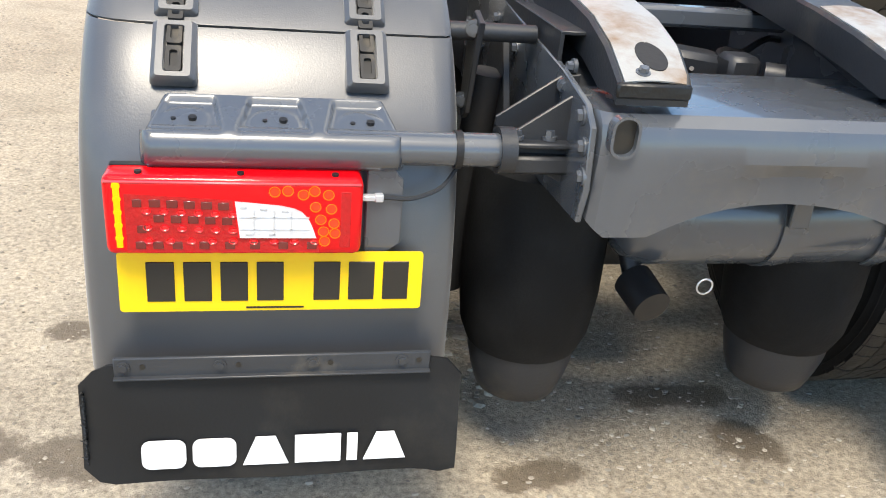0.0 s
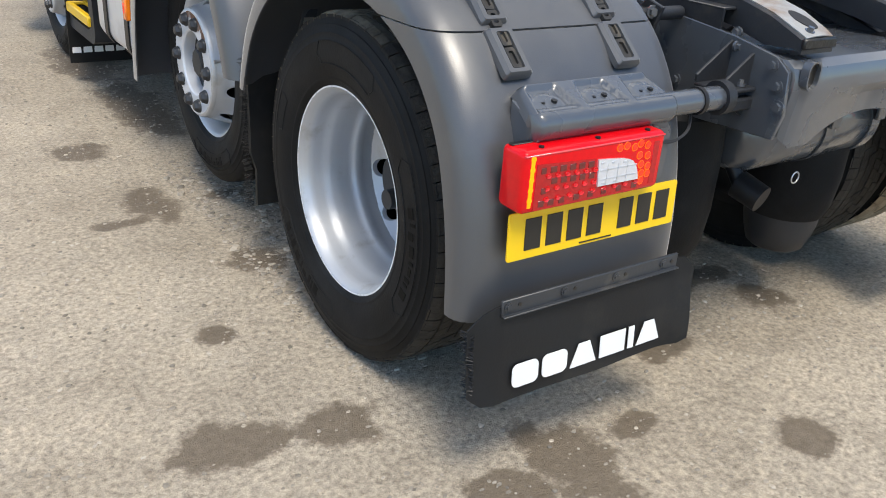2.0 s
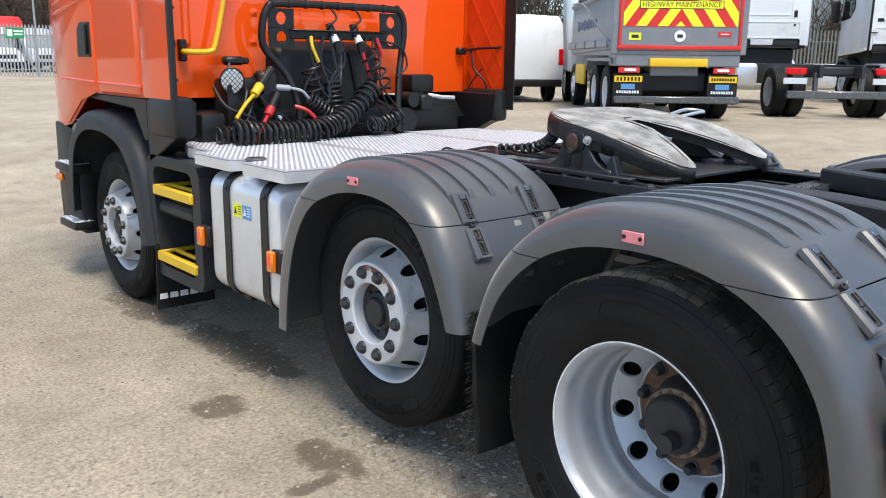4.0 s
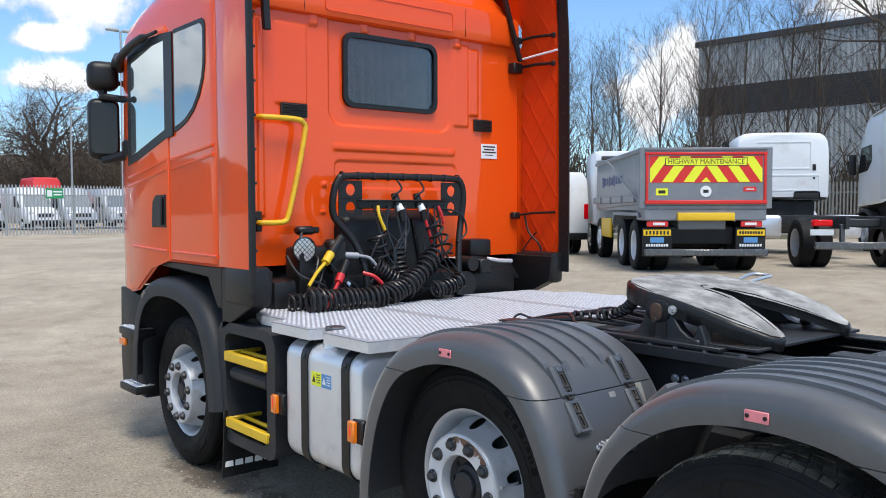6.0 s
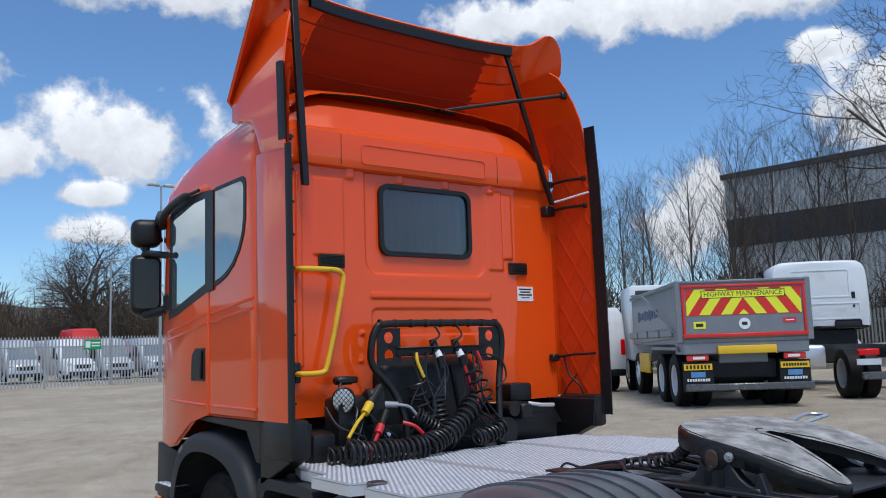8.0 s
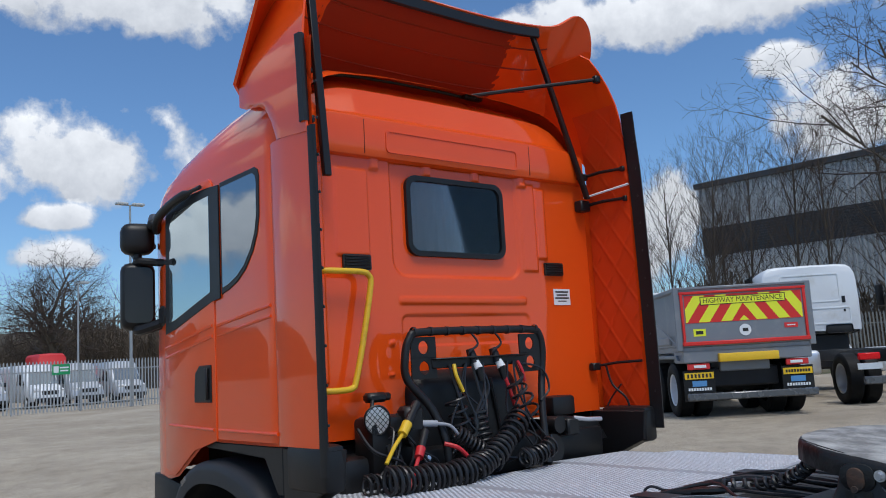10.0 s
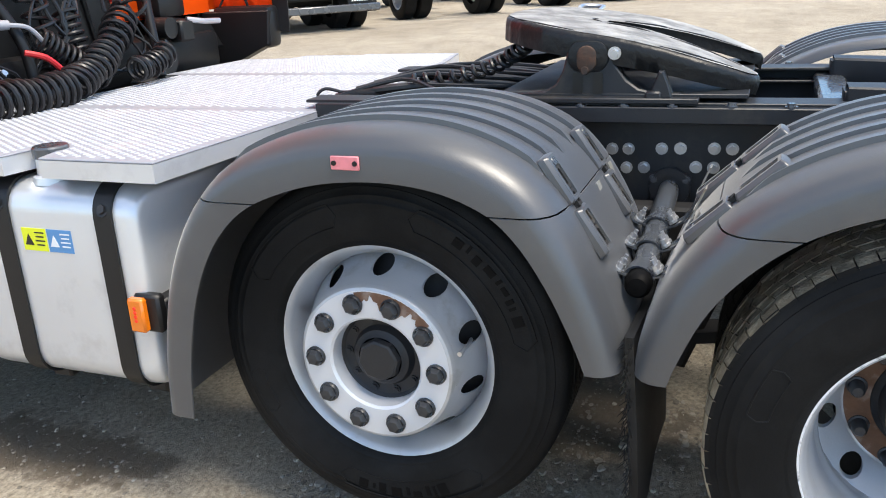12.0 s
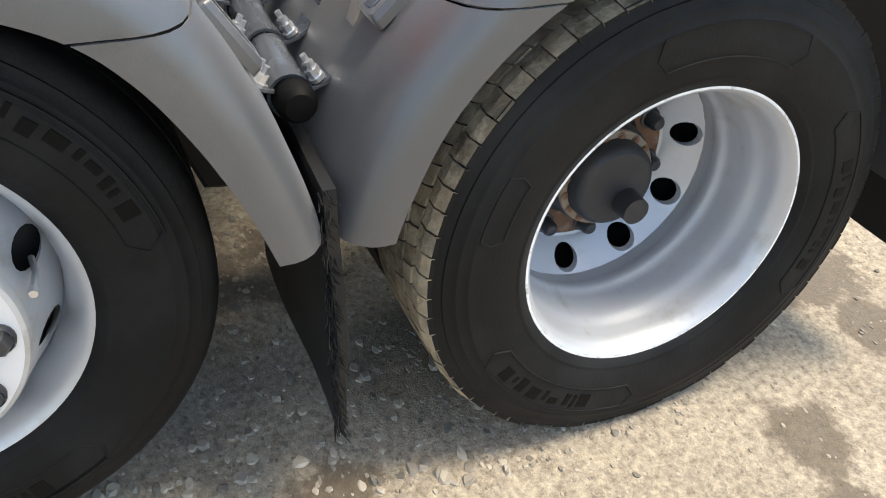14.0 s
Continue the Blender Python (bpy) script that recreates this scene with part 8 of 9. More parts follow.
# roof deflector: a steep curved hood with swept rear corners
def hood(q, t):
    """Place on the hood: q from the middle (0) to the outer edge (1), t from the roof (0) to the rear edge (1)."""
    t *= 1 - 0.20 * max(0.0, (q - 0.90) / 0.10) ** 3
    yc, zc = 4.84 - 0.72 * t, 3.385 + 0.575 * t ** 1.1
    ye, ze = 4.40 - 0.56 * t, 3.285 + 0.60 * t
    g = q ** 3.2
    bump = 0.09 * t * math.exp(-((q - 0.885) / 0.085) ** 2)
    k = max(0.0, (q - 0.90) / 0.10)
    z = zc + (ze - zc) * g * (1 - t) + bump + t * (ze - zc) * k ** 1.3
    return (1.245 + 0.035 * t) * q, yc + (ye - yc) * g, z


df = B()
rows = []
for i in range(-1, 15):
    t = max(0.0, i / 14)
    row = []
    for j in range(97):
        s = -1 + 2 * j / 96
        u = math.copysign(1 - (1 - abs(s)) ** 1.7, s)
        x, y, z = hood(abs(u), t)
        if i < 0:
            sunk = 1 - abs(u) ** 3.2
            y, z = y + 0.10 * sunk, z - 0.16 * sunk
        row.append((math.copysign(x, u), y, z))
    rows.append(row)
sheet(df, rows, 0.018)
def_ob = part("roof_deflector", df, orange, truck, "curved orange roof air deflector", sharp=45)
# added skin below the hood that carries its painted shade
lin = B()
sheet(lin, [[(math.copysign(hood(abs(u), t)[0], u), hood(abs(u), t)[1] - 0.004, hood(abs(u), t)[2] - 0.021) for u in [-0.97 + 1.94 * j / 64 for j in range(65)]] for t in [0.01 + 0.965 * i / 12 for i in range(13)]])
part("underside_skin", lin, underside_shade, def_ob, "deflector underside, its shade painted as darker orange", sharp=60)
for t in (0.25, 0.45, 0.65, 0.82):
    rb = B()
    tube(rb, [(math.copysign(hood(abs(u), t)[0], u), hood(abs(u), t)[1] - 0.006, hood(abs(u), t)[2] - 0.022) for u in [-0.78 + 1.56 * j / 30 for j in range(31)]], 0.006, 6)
    part("hood_rib", rb, underside_shade, def_ob)
dt = B()
rows = []
for j in range(33):
    u = -0.66 + 1.32 * j / 32
    x, y, z = hood(abs(u), 1.0)
    x = math.copysign(x, u)
    rows.append([(x, y - 0.004 + a, z + b) for a, b in ((0.0, -0.022), (-0.014, -0.03), (-0.014, -0.090), (0.0, -0.098), (0.02, -0.09), (0.02, -0.03))])
sheet(dt, rows, wrap=True)
part("deflector_trim", dt, black_plastic, def_ob, "black rubber trim under the deflector's edge")
for side in (-1, 1):
    sp = B()
    box(sp, (0, 0, 0), (0.044 if side < 0 else 0.032, 0.034, 1.0), 0.004)
    a, b = (Vector((-0.985, 4.00, 3.90)), Vector((-0.958, 3.93, 2.70))) if side < 0 else (Vector((0.815, 4.07, 3.90)), Vector((1.088, 3.93, 2.74)))
    for v in sp.verts:
        v.co = a.lerp(b, v.co.z + 0.5) + Vector((v.co.x, v.co.y, 0))
    part("deflector_strut", sp, black_plastic, truck, "black square strut")
    if side > 0:
        s2 = B()
        tube(s2, [(0.26, 4.14, 3.385), (0.70, 3.97, 3.47), (1.125, 3.80, 3.545)], 0.013, 8)
        box(s2, (1.125, 3.80, 3.545), (0.05, 0.04, 0.05), 0.008)
        box(s2, (0.26, 4.14, 3.38), (0.09, 0.05, 0.03), 0.008)
        part("deflector_stay", s2, black_plastic, truck, "black stay from roof to fairing")
cr = B()
tube(cr, smooth_line([(-0.92, 4.15, 3.315), (-0.70, 4.16, 3.362), (-0.38, 4.17, 3.384), (0.0, 4.17, 3.388), (0.34, 4.17, 3.380)], 6), 0.011, 7)
for xx, zz in ((-0.86, 3.345), (0.32, 3.385)):
    box(cr, (xx, 4.155, zz), (0.12, 0.05, 0.035), 0.010)
part("roof_rail", cr, black_plastic, truck, "black rail along the roof edge")

# lower cab: front fenders, skirts, entry steps
FRONT_LINE = [(5.47, 0.50), (5.455, 0.70), (5.395, 0.93), (5.27, 1.105), (5.08, 1.205), (4.86, 1.235), (4.62, 1.222), (4.40, 1.165), (4.235, 1.05), (4.13, 0.89), (4.075, 0.70), (4.045, 0.50)]
for side in (-1, 1):
    prof = dense(FRONT_LINE)
    bm = B()
    sheet(bm, fender_rows(prof, side * 0.78, side * 1.238, lambda t: 0.125), 0.008)
    ff = part("front_fender", bm, cab_plastic, truck, "dark grey front wheel arch")
    s = B()
    box(s, (side * 1.235, 5.19, 1.10), (0.01, 0.08, 0.035), 0.003, rot=(-30, 0, 0))
    part("fender_badge", s, chassis, ff)
    lw = B()
    prism(lw, [(5.05, 1.335), (4.95, 1.30), (4.25, 1.27), (4.12, 1.10), (4.06, 1.10), (4.06, 1.335)], "x", side * 1.10, side * 1.195, 0.006)
    prism(lw, [(4.05, 1.335), (4.05, 0.98), (3.64, 1.16), (3.62, 1.335)], "x", side * 1.10, side * 1.20, 0.006)
    part("cab_skirt", lw, black_plastic, truck, "dark plastic skirt under the cab")
    # entry step moulding at the corner
    en = B()
    prism(en, [(5.44, 1.06), (5.44, 0.50), (5.40, 0.34), (5.85, 0.34), (5.88, 0.60), (5.86, 1.10), (5.75, 1.10)], "x", side * 0.92, side * 1.16, 0.015, 2)
    eo = part("entry_step", en, black_plastic, truck, "black entry step moulding with tread plates")
    for zz in (0.80, 0.395):
        t = B()
        box(t, (side * 1.155, 5.55, zz), (0.15, 0.33, 0.055), 0.012, seg=2)
        part("step_edge", t, black_plastic, eo)
        tt = B()
        box(tt, (side * 1.155, 5.55, zz + 0.030), (0.13, 0.30, 0.008), 0.003)
        for k in range(6):
            for j in range(3):
                cyl(tt, (side * (1.115 + 0.042 * j), 5.43 + 0.048 * k, zz + 0.033), (side * (1.115 + 0.042 * j), 5.43 + 0.048 * k, zz + 0.039), 0.011, 0.008, 8)
        part("step_tread", tt, alloy, eo, "bright step tread")
    am = B()
    box(am, (side * 1.215, 5.66, 0.72), (0.03, 0.11, 0.055), 0.010)
    part("corner_lamp", am, lens_amber, eo)
    # side step housing with yellow treads
    hs = B()
    ring_prism(hs, [(3.43, 0.40), (3.45, 0.36), (3.50, 0.34), (3.98, 0.34), (4.03, 0.36), (4.08, 0.60), (4.10, 0.98), (4.07, 1.02), (4.02, 1.03), (3.52, 1.03), (3.46, 1.01), (3.43, 0.96)],
               [(3.52, 0.45), (3.53, 0.42), (3.56, 0.405), (3.92, 0.405), (3.96, 0.42), (4.01, 0.60), (4.02, 0.92), (4.00, 0.955), (3.96, 0.97), (3.57, 0.97), (3.535, 0.955), (3.52, 0.92)], "x", side * 0.86, side * 1.20)
    box(hs, (side * 0.87, 3.77, 0.70), (0.02, 0.62, 0.64), 0.004)
    box(hs, (side * 1.02, 3.77, 0.735), (0.34, 0.46, 0.07), 0.02)
    so = part("step_housing", hs, cab_plastic, truck, "dark moulded step housing with yellow steps", sharp=30)
    ho = B()
    cyl(ho, (side * 0.881, 3.62, 0.60), (side * 0.885, 3.62, 0.60), 0.07, seg=24)
    part("housing_hole", ho, plate_ink, so)
    for zz in (0.855, 0.475):
        y0 = 3.485 if zz < 0.6 else 3.52
        for xx, w in ((1.20, 0.034), (1.115, 0.026)):
            t = B()
            box(t, (side * xx, 3.745 + (0.01 if zz > 0.6 else 0), zz - (0.018 if xx > 1.15 else 0)), (w, 0.49, 0.055 if xx > 1.15 else 0.02), 0.006)
            part("yellow_step", t, yellow, so, "yellow painted step")
        for yy in (y0 + 0.02, 3.975):
            t = B()
            box(t, (side * 1.10, yy, zz), (0.21, 0.024, 0.022), 0.005)
            part("step_end", t, yellow, so)
    mf = B()
    rows = [[(side * (0.86 + 0.36 * j / 4), 4.00 + 0.01 * k, 0.52 - 0.40 * k / 4) for j in range(5)] for k in range(5)]
    sheet(mf, rows, 0.008)
    mo = part("front_flap", mf, flap_rubber, truck, "black front mudflap with white blocks")
    for k in range(5):
        w = B()
        box(w, (side * (1.18 - 0.062 * k), 4.024, 0.205), (0.05, 0.003, 0.05), 0.002)
        part("print_block", w, white_print, mo, smooth=False)
un = B()
box(un, (0, 4.9, 1.12), (1.7, 1.7, 0.36), 0.05)
box(un, (0, 4.9, 0.72), (0.95, 1.6, 0.5), 0.05)
part("engine_block", un, under_dark, truck, "dark underside and engine")
gl = B()
box(gl, (0, 5.95, 0.70), (2.0, 0.22, 0.70), 0.08, seg=2)
part("front_bumper", gl, cab_plastic, truck)


# ---- lines and fittings behind the cab ----
YB = 3.86
hump = B()
box(hump, (-0.05, 4.06, 1.36), (0.84, 0.26, 0.62), 0.125, seg=6)
box(hump, (0.0, 4.0, 1.16), (1.95, 0.30, 0.20), 0.04, seg=2)
part("tunnel_cover", hump, black_plastic, truck, "black engine tunnel cover behind the cab")
for x0 in (-0.12, 0.14):
    s = B()
    tube(s, [(x0 - 0.05, 3.925, 1.60), (x0 + 0.02, 3.925, 1.25)], 0.012, 6)
    part("cover_rib", s, black_plastic, truck)
hoop = B()
tube(hoop, smooth_line([(-0.40, 3.74, 1.10), (-0.40, 3.76, 1.30), (-0.44, 3.82, 1.47), (-0.555, YB, 1.62), (-0.565, YB, 1.74), (-0.53, YB, 1.84), (-0.45, YB, 1.872), (0.0, YB, 1.876), (0.38, YB, 1.872), (0.455, YB, 1.84), (0.475, YB, 1.74), (0.455, YB, 1.60), (0.40, 3.82, 1.42), (0.325, 3.735, 1.10)], 6), 0.022, 12)
hoop_ob = part("line_hoop", hoop, black_plastic, truck, "black tubular hoop that carries the air lines")
for s, x0 in ((-1, -0.44), (1, 0.365)):
    g = B()
    # plate built round two holes
    for z in (1.79, 1.68):
        ring_prism(g, [(x0 + 0.085 * max(-1, min(1, 1.42 * math.cos(a * math.pi / 12))), z + 0.056 * max(-1, min(1, 1.42 * math.sin(a * math.pi / 12)))) for a in range(24)],
                   [(x0 + 0.034 * math.cos(a * math.pi / 12), z + 0.036 * math.sin(a * math.pi / 12)) for a in range(24)], "y", YB - 0.004, YB + 0.004)
    part("gusset", g, black_plastic, hoop_ob, "black plate with two round holes", smooth=False)
bar = B()
box(bar, (-0.04, YB, 1.700), (0.70, 0.026, 0.055), 0.006)
box(bar, (-0.04, YB - 0.012, 1.725), (0.70, 0.060, 0.010), 0.004)
part("line_bar", bar, black_plastic, hoop_ob)
for k in range(9):
    w = B()
    x = -0.50 + 0.115 * k
    lathe(w, [(-0.008, 0.0225), (-0.008, 0.026), (0.008, 0.026), (0.008, 0.0225)], Matrix.Translation((x, YB, 1.875)), 12)
    part("cable_tie", w, hose_black, hoop_ob)


def coil(a, b, turns, radius, r, sag, way=Vector((0, 0, 1)), start=0.0, steps=14):
    a, b = Vector(a), Vector(b)
    d = (b - a).normalized()
    s = (way - d * way.dot(d)).normalized()
    o = d.cross(s)
    pts = []
    n = int(turns * steps)
    for k in range(n + 1):
        t = k / n
        ang = 2 * math.pi * turns * t + start
        p = a.lerp(b, t) - Vector((0, 0, sag)) * math.sin(math.pi * t)
        pts.append(p + (s * math.cos(ang) + o * math.sin(ang)) * radius * (1 + 0.10 * math.sin(t * 17)))
    return pts


def hose(name, pts, r, material, label="", seg=7, parent=None):
    bm = B()
    tube(bm, pts, r, seg)
    return part(name, bm, material, parent or lines_ob, label)


lines_ob = thing("air_lines", "coiled black air and electric lines hung behind the cab", "air lines")
hose("coil", coil((-0.90, 3.60, 1.165), (-0.36, 3.60, 1.150), 15, 0.060, 0.0105, 0.01), 0.0105, hose_black, "large black coiled line", 7)
hose("coil", coil((-0.36, 3.60, 1.160), (0.13, 3.72, 1.395), 14, 0.058, 0.0105, 0.05), 0.0105, hose_black, "large black coiled line", 7)
hose("coil", coil((-0.34, 3.74, 1.33), (-0.10, 3.66, 1.14), 13, 0.040, 0.008, 0.0), 0.008, hose_black, "", 6)
hose("coil", coil((-0.13, 3.80, 1.42), (-0.15, 3.72, 1.16), 9, 0.045, 0.008, 0.0, Vector((1, 0, 0))), 0.008, hose_black, "", 6)
hose("coil", coil((0.10, 3.74, 1.60), (0.22, 3.72, 1.36), 4, 0.052, 0.008, 0.0, Vector((1, 0, 0))), 0.008, hose_black, "", 6)
hose("coil", coil((-0.27, 3.82, 1.52), (-0.24, 3.80, 1.20), 5, 0.055, 0.008, 0.0, Vector((1, 0, 0))), 0.008, hose_black, "", 6)
hose("coil", coil((0.02, 3.62, 1.17), (0.28, 3.64, 1.22), 8, 0.045, 0.009, 0.02), 0.009, hose_black, "", 6)
hose("coil", coil((-0.95, 3.72, 1.14), (-0.55, 3.74, 1.13), 10, 0.045, 0.009, 0.0), 0.009, hose_black, "", 6)
rnd = random.Random(14)
for k in range(12):
    x0 = rnd.uniform(-0.35, 0.3)
    pts = [(x0, YB - 0.02, 1.69), (x0 + rnd.uniform(-0.05, 0.05), YB - 0.05, 1.55), (x0 + rnd.uniform(-0.15, 0.15), YB - 0.10, 1.38), (x0 + rnd.uniform(-0.25, 0.2), YB - 0.10, 1.22), (x0 + rnd.uniform(-0.3, 0.3), YB - 0.05, 1.13)]
    hose("line", smooth_line(pts, 5), rnd.choice((0.006, 0.008)), hose_black, "", 6)
for k in range(2):
    x0 = -0.10 + 0.18 * k
    hose("line", smooth_line([(x0, YB, 1.87), (x0 + 0.03, YB - 0.03, 1.80), (x0 - 0.03, YB - 0.02, 1.75), (x0, YB, 1.70)], 4), 0.007, hose_black, "", 6)
hose("line", smooth_line([(0.24, YB, 1.68), (0.42, YB - 0.03, 1.64), (0.47, YB - 0.04, 1.52), (0.38, YB - 0.05, 1.45)], 5), 0.007, hose_black, "", 6)
hose("sleeve", smooth_line([(-0.255, YB - 0.03, 1.69), (-0.26, YB - 0.05, 1.63), (-0.225, YB - 0.06, 1.54)], 5), 0.011, hose_yellow, "yellow spiral sleeve", 8)
hose("sleeve", smooth_line([(0.105, YB - 0.05, 1.60), (0.125, YB - 0.06, 1.53), (0.155, YB - 0.06, 1.44)], 5), 0.011, hose_red, "red spiral sleeve", 8)
hose("sleeve", smooth_line([(0.23, YB - 0.03, 1.69), (0.245, YB - 0.05, 1.63), (0.26, YB - 0.05, 1.57)], 5), 0.010, hose_red, "red sleeve", 8)
for x0 in (-0.09, 0.085):
    plug = B()
    cyl(plug, (x0, YB - 0.02, 1.70), (x0 + 0.01, YB - 0.035, 1.66), 0.021, 0.026, 14)
    po = part("plug_collar", plug, white_print, lines_ob, "pale plug collar")
    plug = B()
    cyl(plug, (x0 + 0.01, YB - 0.035, 1.665), (x0 + 0.018, YB - 0.045, 1.59), 0.026, 0.015, 14)
    part("plug", plug, black_plastic, po)
    sk = B()
    cyl(sk, (x0, YB - 0.012, 1.69), (x0 - 0.01, YB + 0.01, 1.77), 0.032, 0.022, 14)
    part("socket", sk, black_plastic, po)

# couplings parked at the near side
cpl = [((-0.55, 3.80, 1.50), (-0.71, 3.72, 1.36), hose_yellow, (-0.85, 3.67, 1.235), 0.024), ((-0.55, 3.74, 1.36), (-0.66, 3.66, 1.245), hose_red, (-0.78, 3.58, 1.11), 0.022)]
for a, b, m, c, r in cpl:
    bm = B()
    cyl(bm, a, Vector(a).lerp(Vector(b), 0.7), r, r * 0.9, 14)
    k_ob = part("coupling_body", bm, black_plastic, lines_ob, "black hose coupling")
    bm = B()
    cyl(bm, Vector(a).lerp(Vector(b), 0.66), b, r * 1.15, r * 1.05, 14)
    part("coupling_ring", bm, m, k_ob)
    bm = B()
    tube(bm, smooth_line([b, Vector(b).lerp(Vector(c), 0.5) + Vector((0.0, 0, 0.01)), c], 5), 0.0105, 8)
    part("sleeve", bm, m, k_ob, "ribbed coloured sleeve")
bm = B()
cyl(bm, (-0.74, 3.645, 1.195), (-0.755, 3.63, 1.172), 0.016, seg=12)
part("coupling_band", bm, white_print, lines_ob)
bm = B()
cyl(bm, (-0.53, 3.80, 1.395), (-0.45, 3.76, 1.390), 0.020, 0.018, 12)
k_ob = part("grey_plug", bm, galv, lines_ob, "grey plug")
hose("line", smooth_line([(-0.45, 3.76, 1.39), (-0.39, 3.73, 1.375), (-0.34, 3.72, 1.32)], 4), 0.009, galv, "pale grey sleeve", 8)
hose("sleeve", smooth_line([(-0.46, 3.70, 1.29), (-0.40, 3.66, 1.265), (-0.35, 3.64, 1.21)], 5), 0.012, hose_red, "red spiral sleeve", 8)
bm = B()
box(bm, (-0.66, 3.90, 1.30), (0.34, 0.18, 0.30), 0.03, seg=2)
box(bm, (-0.58, 3.82, 1.42), (0.12, 0.10, 0.14), 0.02)
cyl(bm, (-0.60, 3.76, 1.33), (-0.60, 3.88, 1.33), 0.045, seg=16)
part("valve_console", bm, black_plastic, truck, "black console with line couplings")
bm = B()
bolt(bm, (-0.545, 3.74, 1.225), (0, -1, 0.3), 0.014, 0.02)
part("console_bolt", bm, zinc, truck)
rnd = random.Random(19)
for k in range(10):
    x0 = rnd.uniform(-0.95, -0.5)
    hose("line", smooth_line([(x0, 3.85, rnd.uniform(1.3, 1.5)), (x0 + rnd.uniform(-0.08, 0.12), 3.76, rnd.uniform(1.22, 1.38)), (x0 + rnd.uniform(-0.15, 0.2), 3.72, rnd.uniform(1.12, 1.22)), (x0 + rnd.uniform(-0.2, 0.3), 3.78, 1.11)], 5), rnd.choice((0.007, 0.010)), hose_black, "", 6)

# work lamp with a wire guard
wl = thing("work_lamp", "round work lamp with a wire guard behind the cab", "lamp")
LM = Matrix.Translation((-0.79, 3.82, 1.435)) @ Matrix.Rotation(radians(70), 4, "Z") @ Matrix.Diagonal((0.85, 0.80, 0.88, 1))
bm = B()
lathe(bm, [(0.07, 0.0), (0.065, 0.05), (0.04, 0.078), (0.0, 0.086), (-0.012, 0.088), (-0.016, 0.082), (-0.008, 0.074)], LM @ Matrix.Rotation(math.pi, 4, "Z") @ Matrix.Rotation(math.pi, 4, "Z"), 28)
part("lamp_body", bm, black_plastic, wl)
bm = B()
lathe(bm, [(-0.010, 0.076), (-0.014, 0.045), (-0.016, 0.0)], LM, 28)
part("lamp_glass", bm, lamp_glass, wl, "clear ribbed lamp glass")
for k in range(-3, 4):
    h = math.sqrt(max(0, 0.078 ** 2 - (k * 0.024) ** 2))
    for q in (0, 1):
        bm = B()
        u, v = (k * 0.024, h) if q == 0 else (h, k * 0.024)
        a, b = ((-0.022, k * 0.024, -h), (-0.022, k * 0.024, h)) if q == 0 else ((-0.022, -h, k * 0.024), (-0.022, h, k * 0.024))
        rot = Matrix.Rotation(radians(45), 4, "X")
        tube(bm, [LM @ rot @ Vector(a), LM @ rot @ Vector(b)], 0.002, 5)
        part("guard_wire", bm, black_plastic, wl)
bm = B()
box(bm, (-0.74, 3.90, 1.545), (0.12, 0.07, 0.05), 0.015)
cyl(bm, (-0.79, 3.86, 1.50), (-0.77, 3.88, 1.545), 0.010, seg=8)
box(bm, (-0.66, 3.93, 1.545), (0.07, 0.04, 0.04), 0.01)
part("lamp_mount", bm, black_plastic, wl)

# right hand fittings under the rear wall
bm = B()
box(bm, (0.66, 3.95, 1.40), (0.20, 0.14, 0.12), 0.02, seg=2)
prism(bm, [(0.58, 1.35), (0.95, 1.30), (1.05, 1.16), (0.55, 1.16)], "y", 3.88, 3.98, 0.01)
cyl(bm, (0.50, 3.90, 1.30), (0.50, 3.78, 1.30), 0.05, seg=16)
box(bm, (0.60, 3.80, 1.28), (0.10, 0.08, 0.10), 0.01)
part("latch_console", bm, black_plastic, truck, "black cab latch and pump")
bm = B()
tube(bm, [(0.62, 3.78, 1.33), (0.70, 3.74, 1.315), (0.80, 3.72, 1.31)], 0.014, 8)
part("pump_lever", bm, zinc, truck, "bare steel lever")
bm = B()
cyl(bm, (0.45, 3.92, 1.16), (0.45, 3.80, 1.16), 0.09, seg=20)
part("air_filter", bm, black_plastic, truck)
for s in (-1, 1):
    bm = B()
    box(bm, (s * 0.30, 4.2, 1.0), (0.10, 0.9, 0.2), 0.02)
    part("rear_mount", bm, under_dark, truck)


# ---- parked vehicles ----
def plain_wheel(parent, x, y, z, r=0.5, w=0.28, side=-1, deep=True, rim=rim_silver):
    m = Matrix.Translation((x, y, z)) @ Matrix.Rotation(0 if side < 0 else math.pi, 4, "Z")
    t = B()
    k = r / 0.5
    lathe(t, [(-w / 2 + 0.02, 0.29 * k), (-w / 2, 0.33 * k), (-w / 2 - 0.012, 0.40 * k), (-w / 2, 0.47 * k), (-w / 2 + 0.03, r), (w / 2 - 0.03, r), (w / 2, 0.47 * k), (w / 2, 0.29 * k)], seg=36)
    ob = part("wheel", t, rubber, parent, "black tyre on a steel rim")
    ob.matrix_basis = m
    rm = B()
    if deep:
        lathe(rm, [(-w / 2 + 0.01, 0.30 * k), (-w / 2 + 0.02, 0.27 * k), (0.06, 0.25 * k), (0.08, 0.14 * k), (0.02, 0.12 * k), (0.0, 0.0)], seg=28)
    else:
        lathe(rm, [(-w / 2 + 0.01, 0.30 * k), (-w / 2 + 0.02, 0.27 * k), (-0.04, 0.25 * k), (-w / 2 - 0.02, 0.19 * k), (-w / 2 - 0.02, 0.12 * k), (-w / 2 + 0.03, 0.10 * k), (-w / 2 + 0.02, 0.0)], seg=28)
    part("rim", rm, rim, ob)
    return ob


def heading(x, y, turn):
    return Matrix.Translation((x, y, rise(x, y))) @ Matrix.Rotation(radians(turn), 4, "Z")


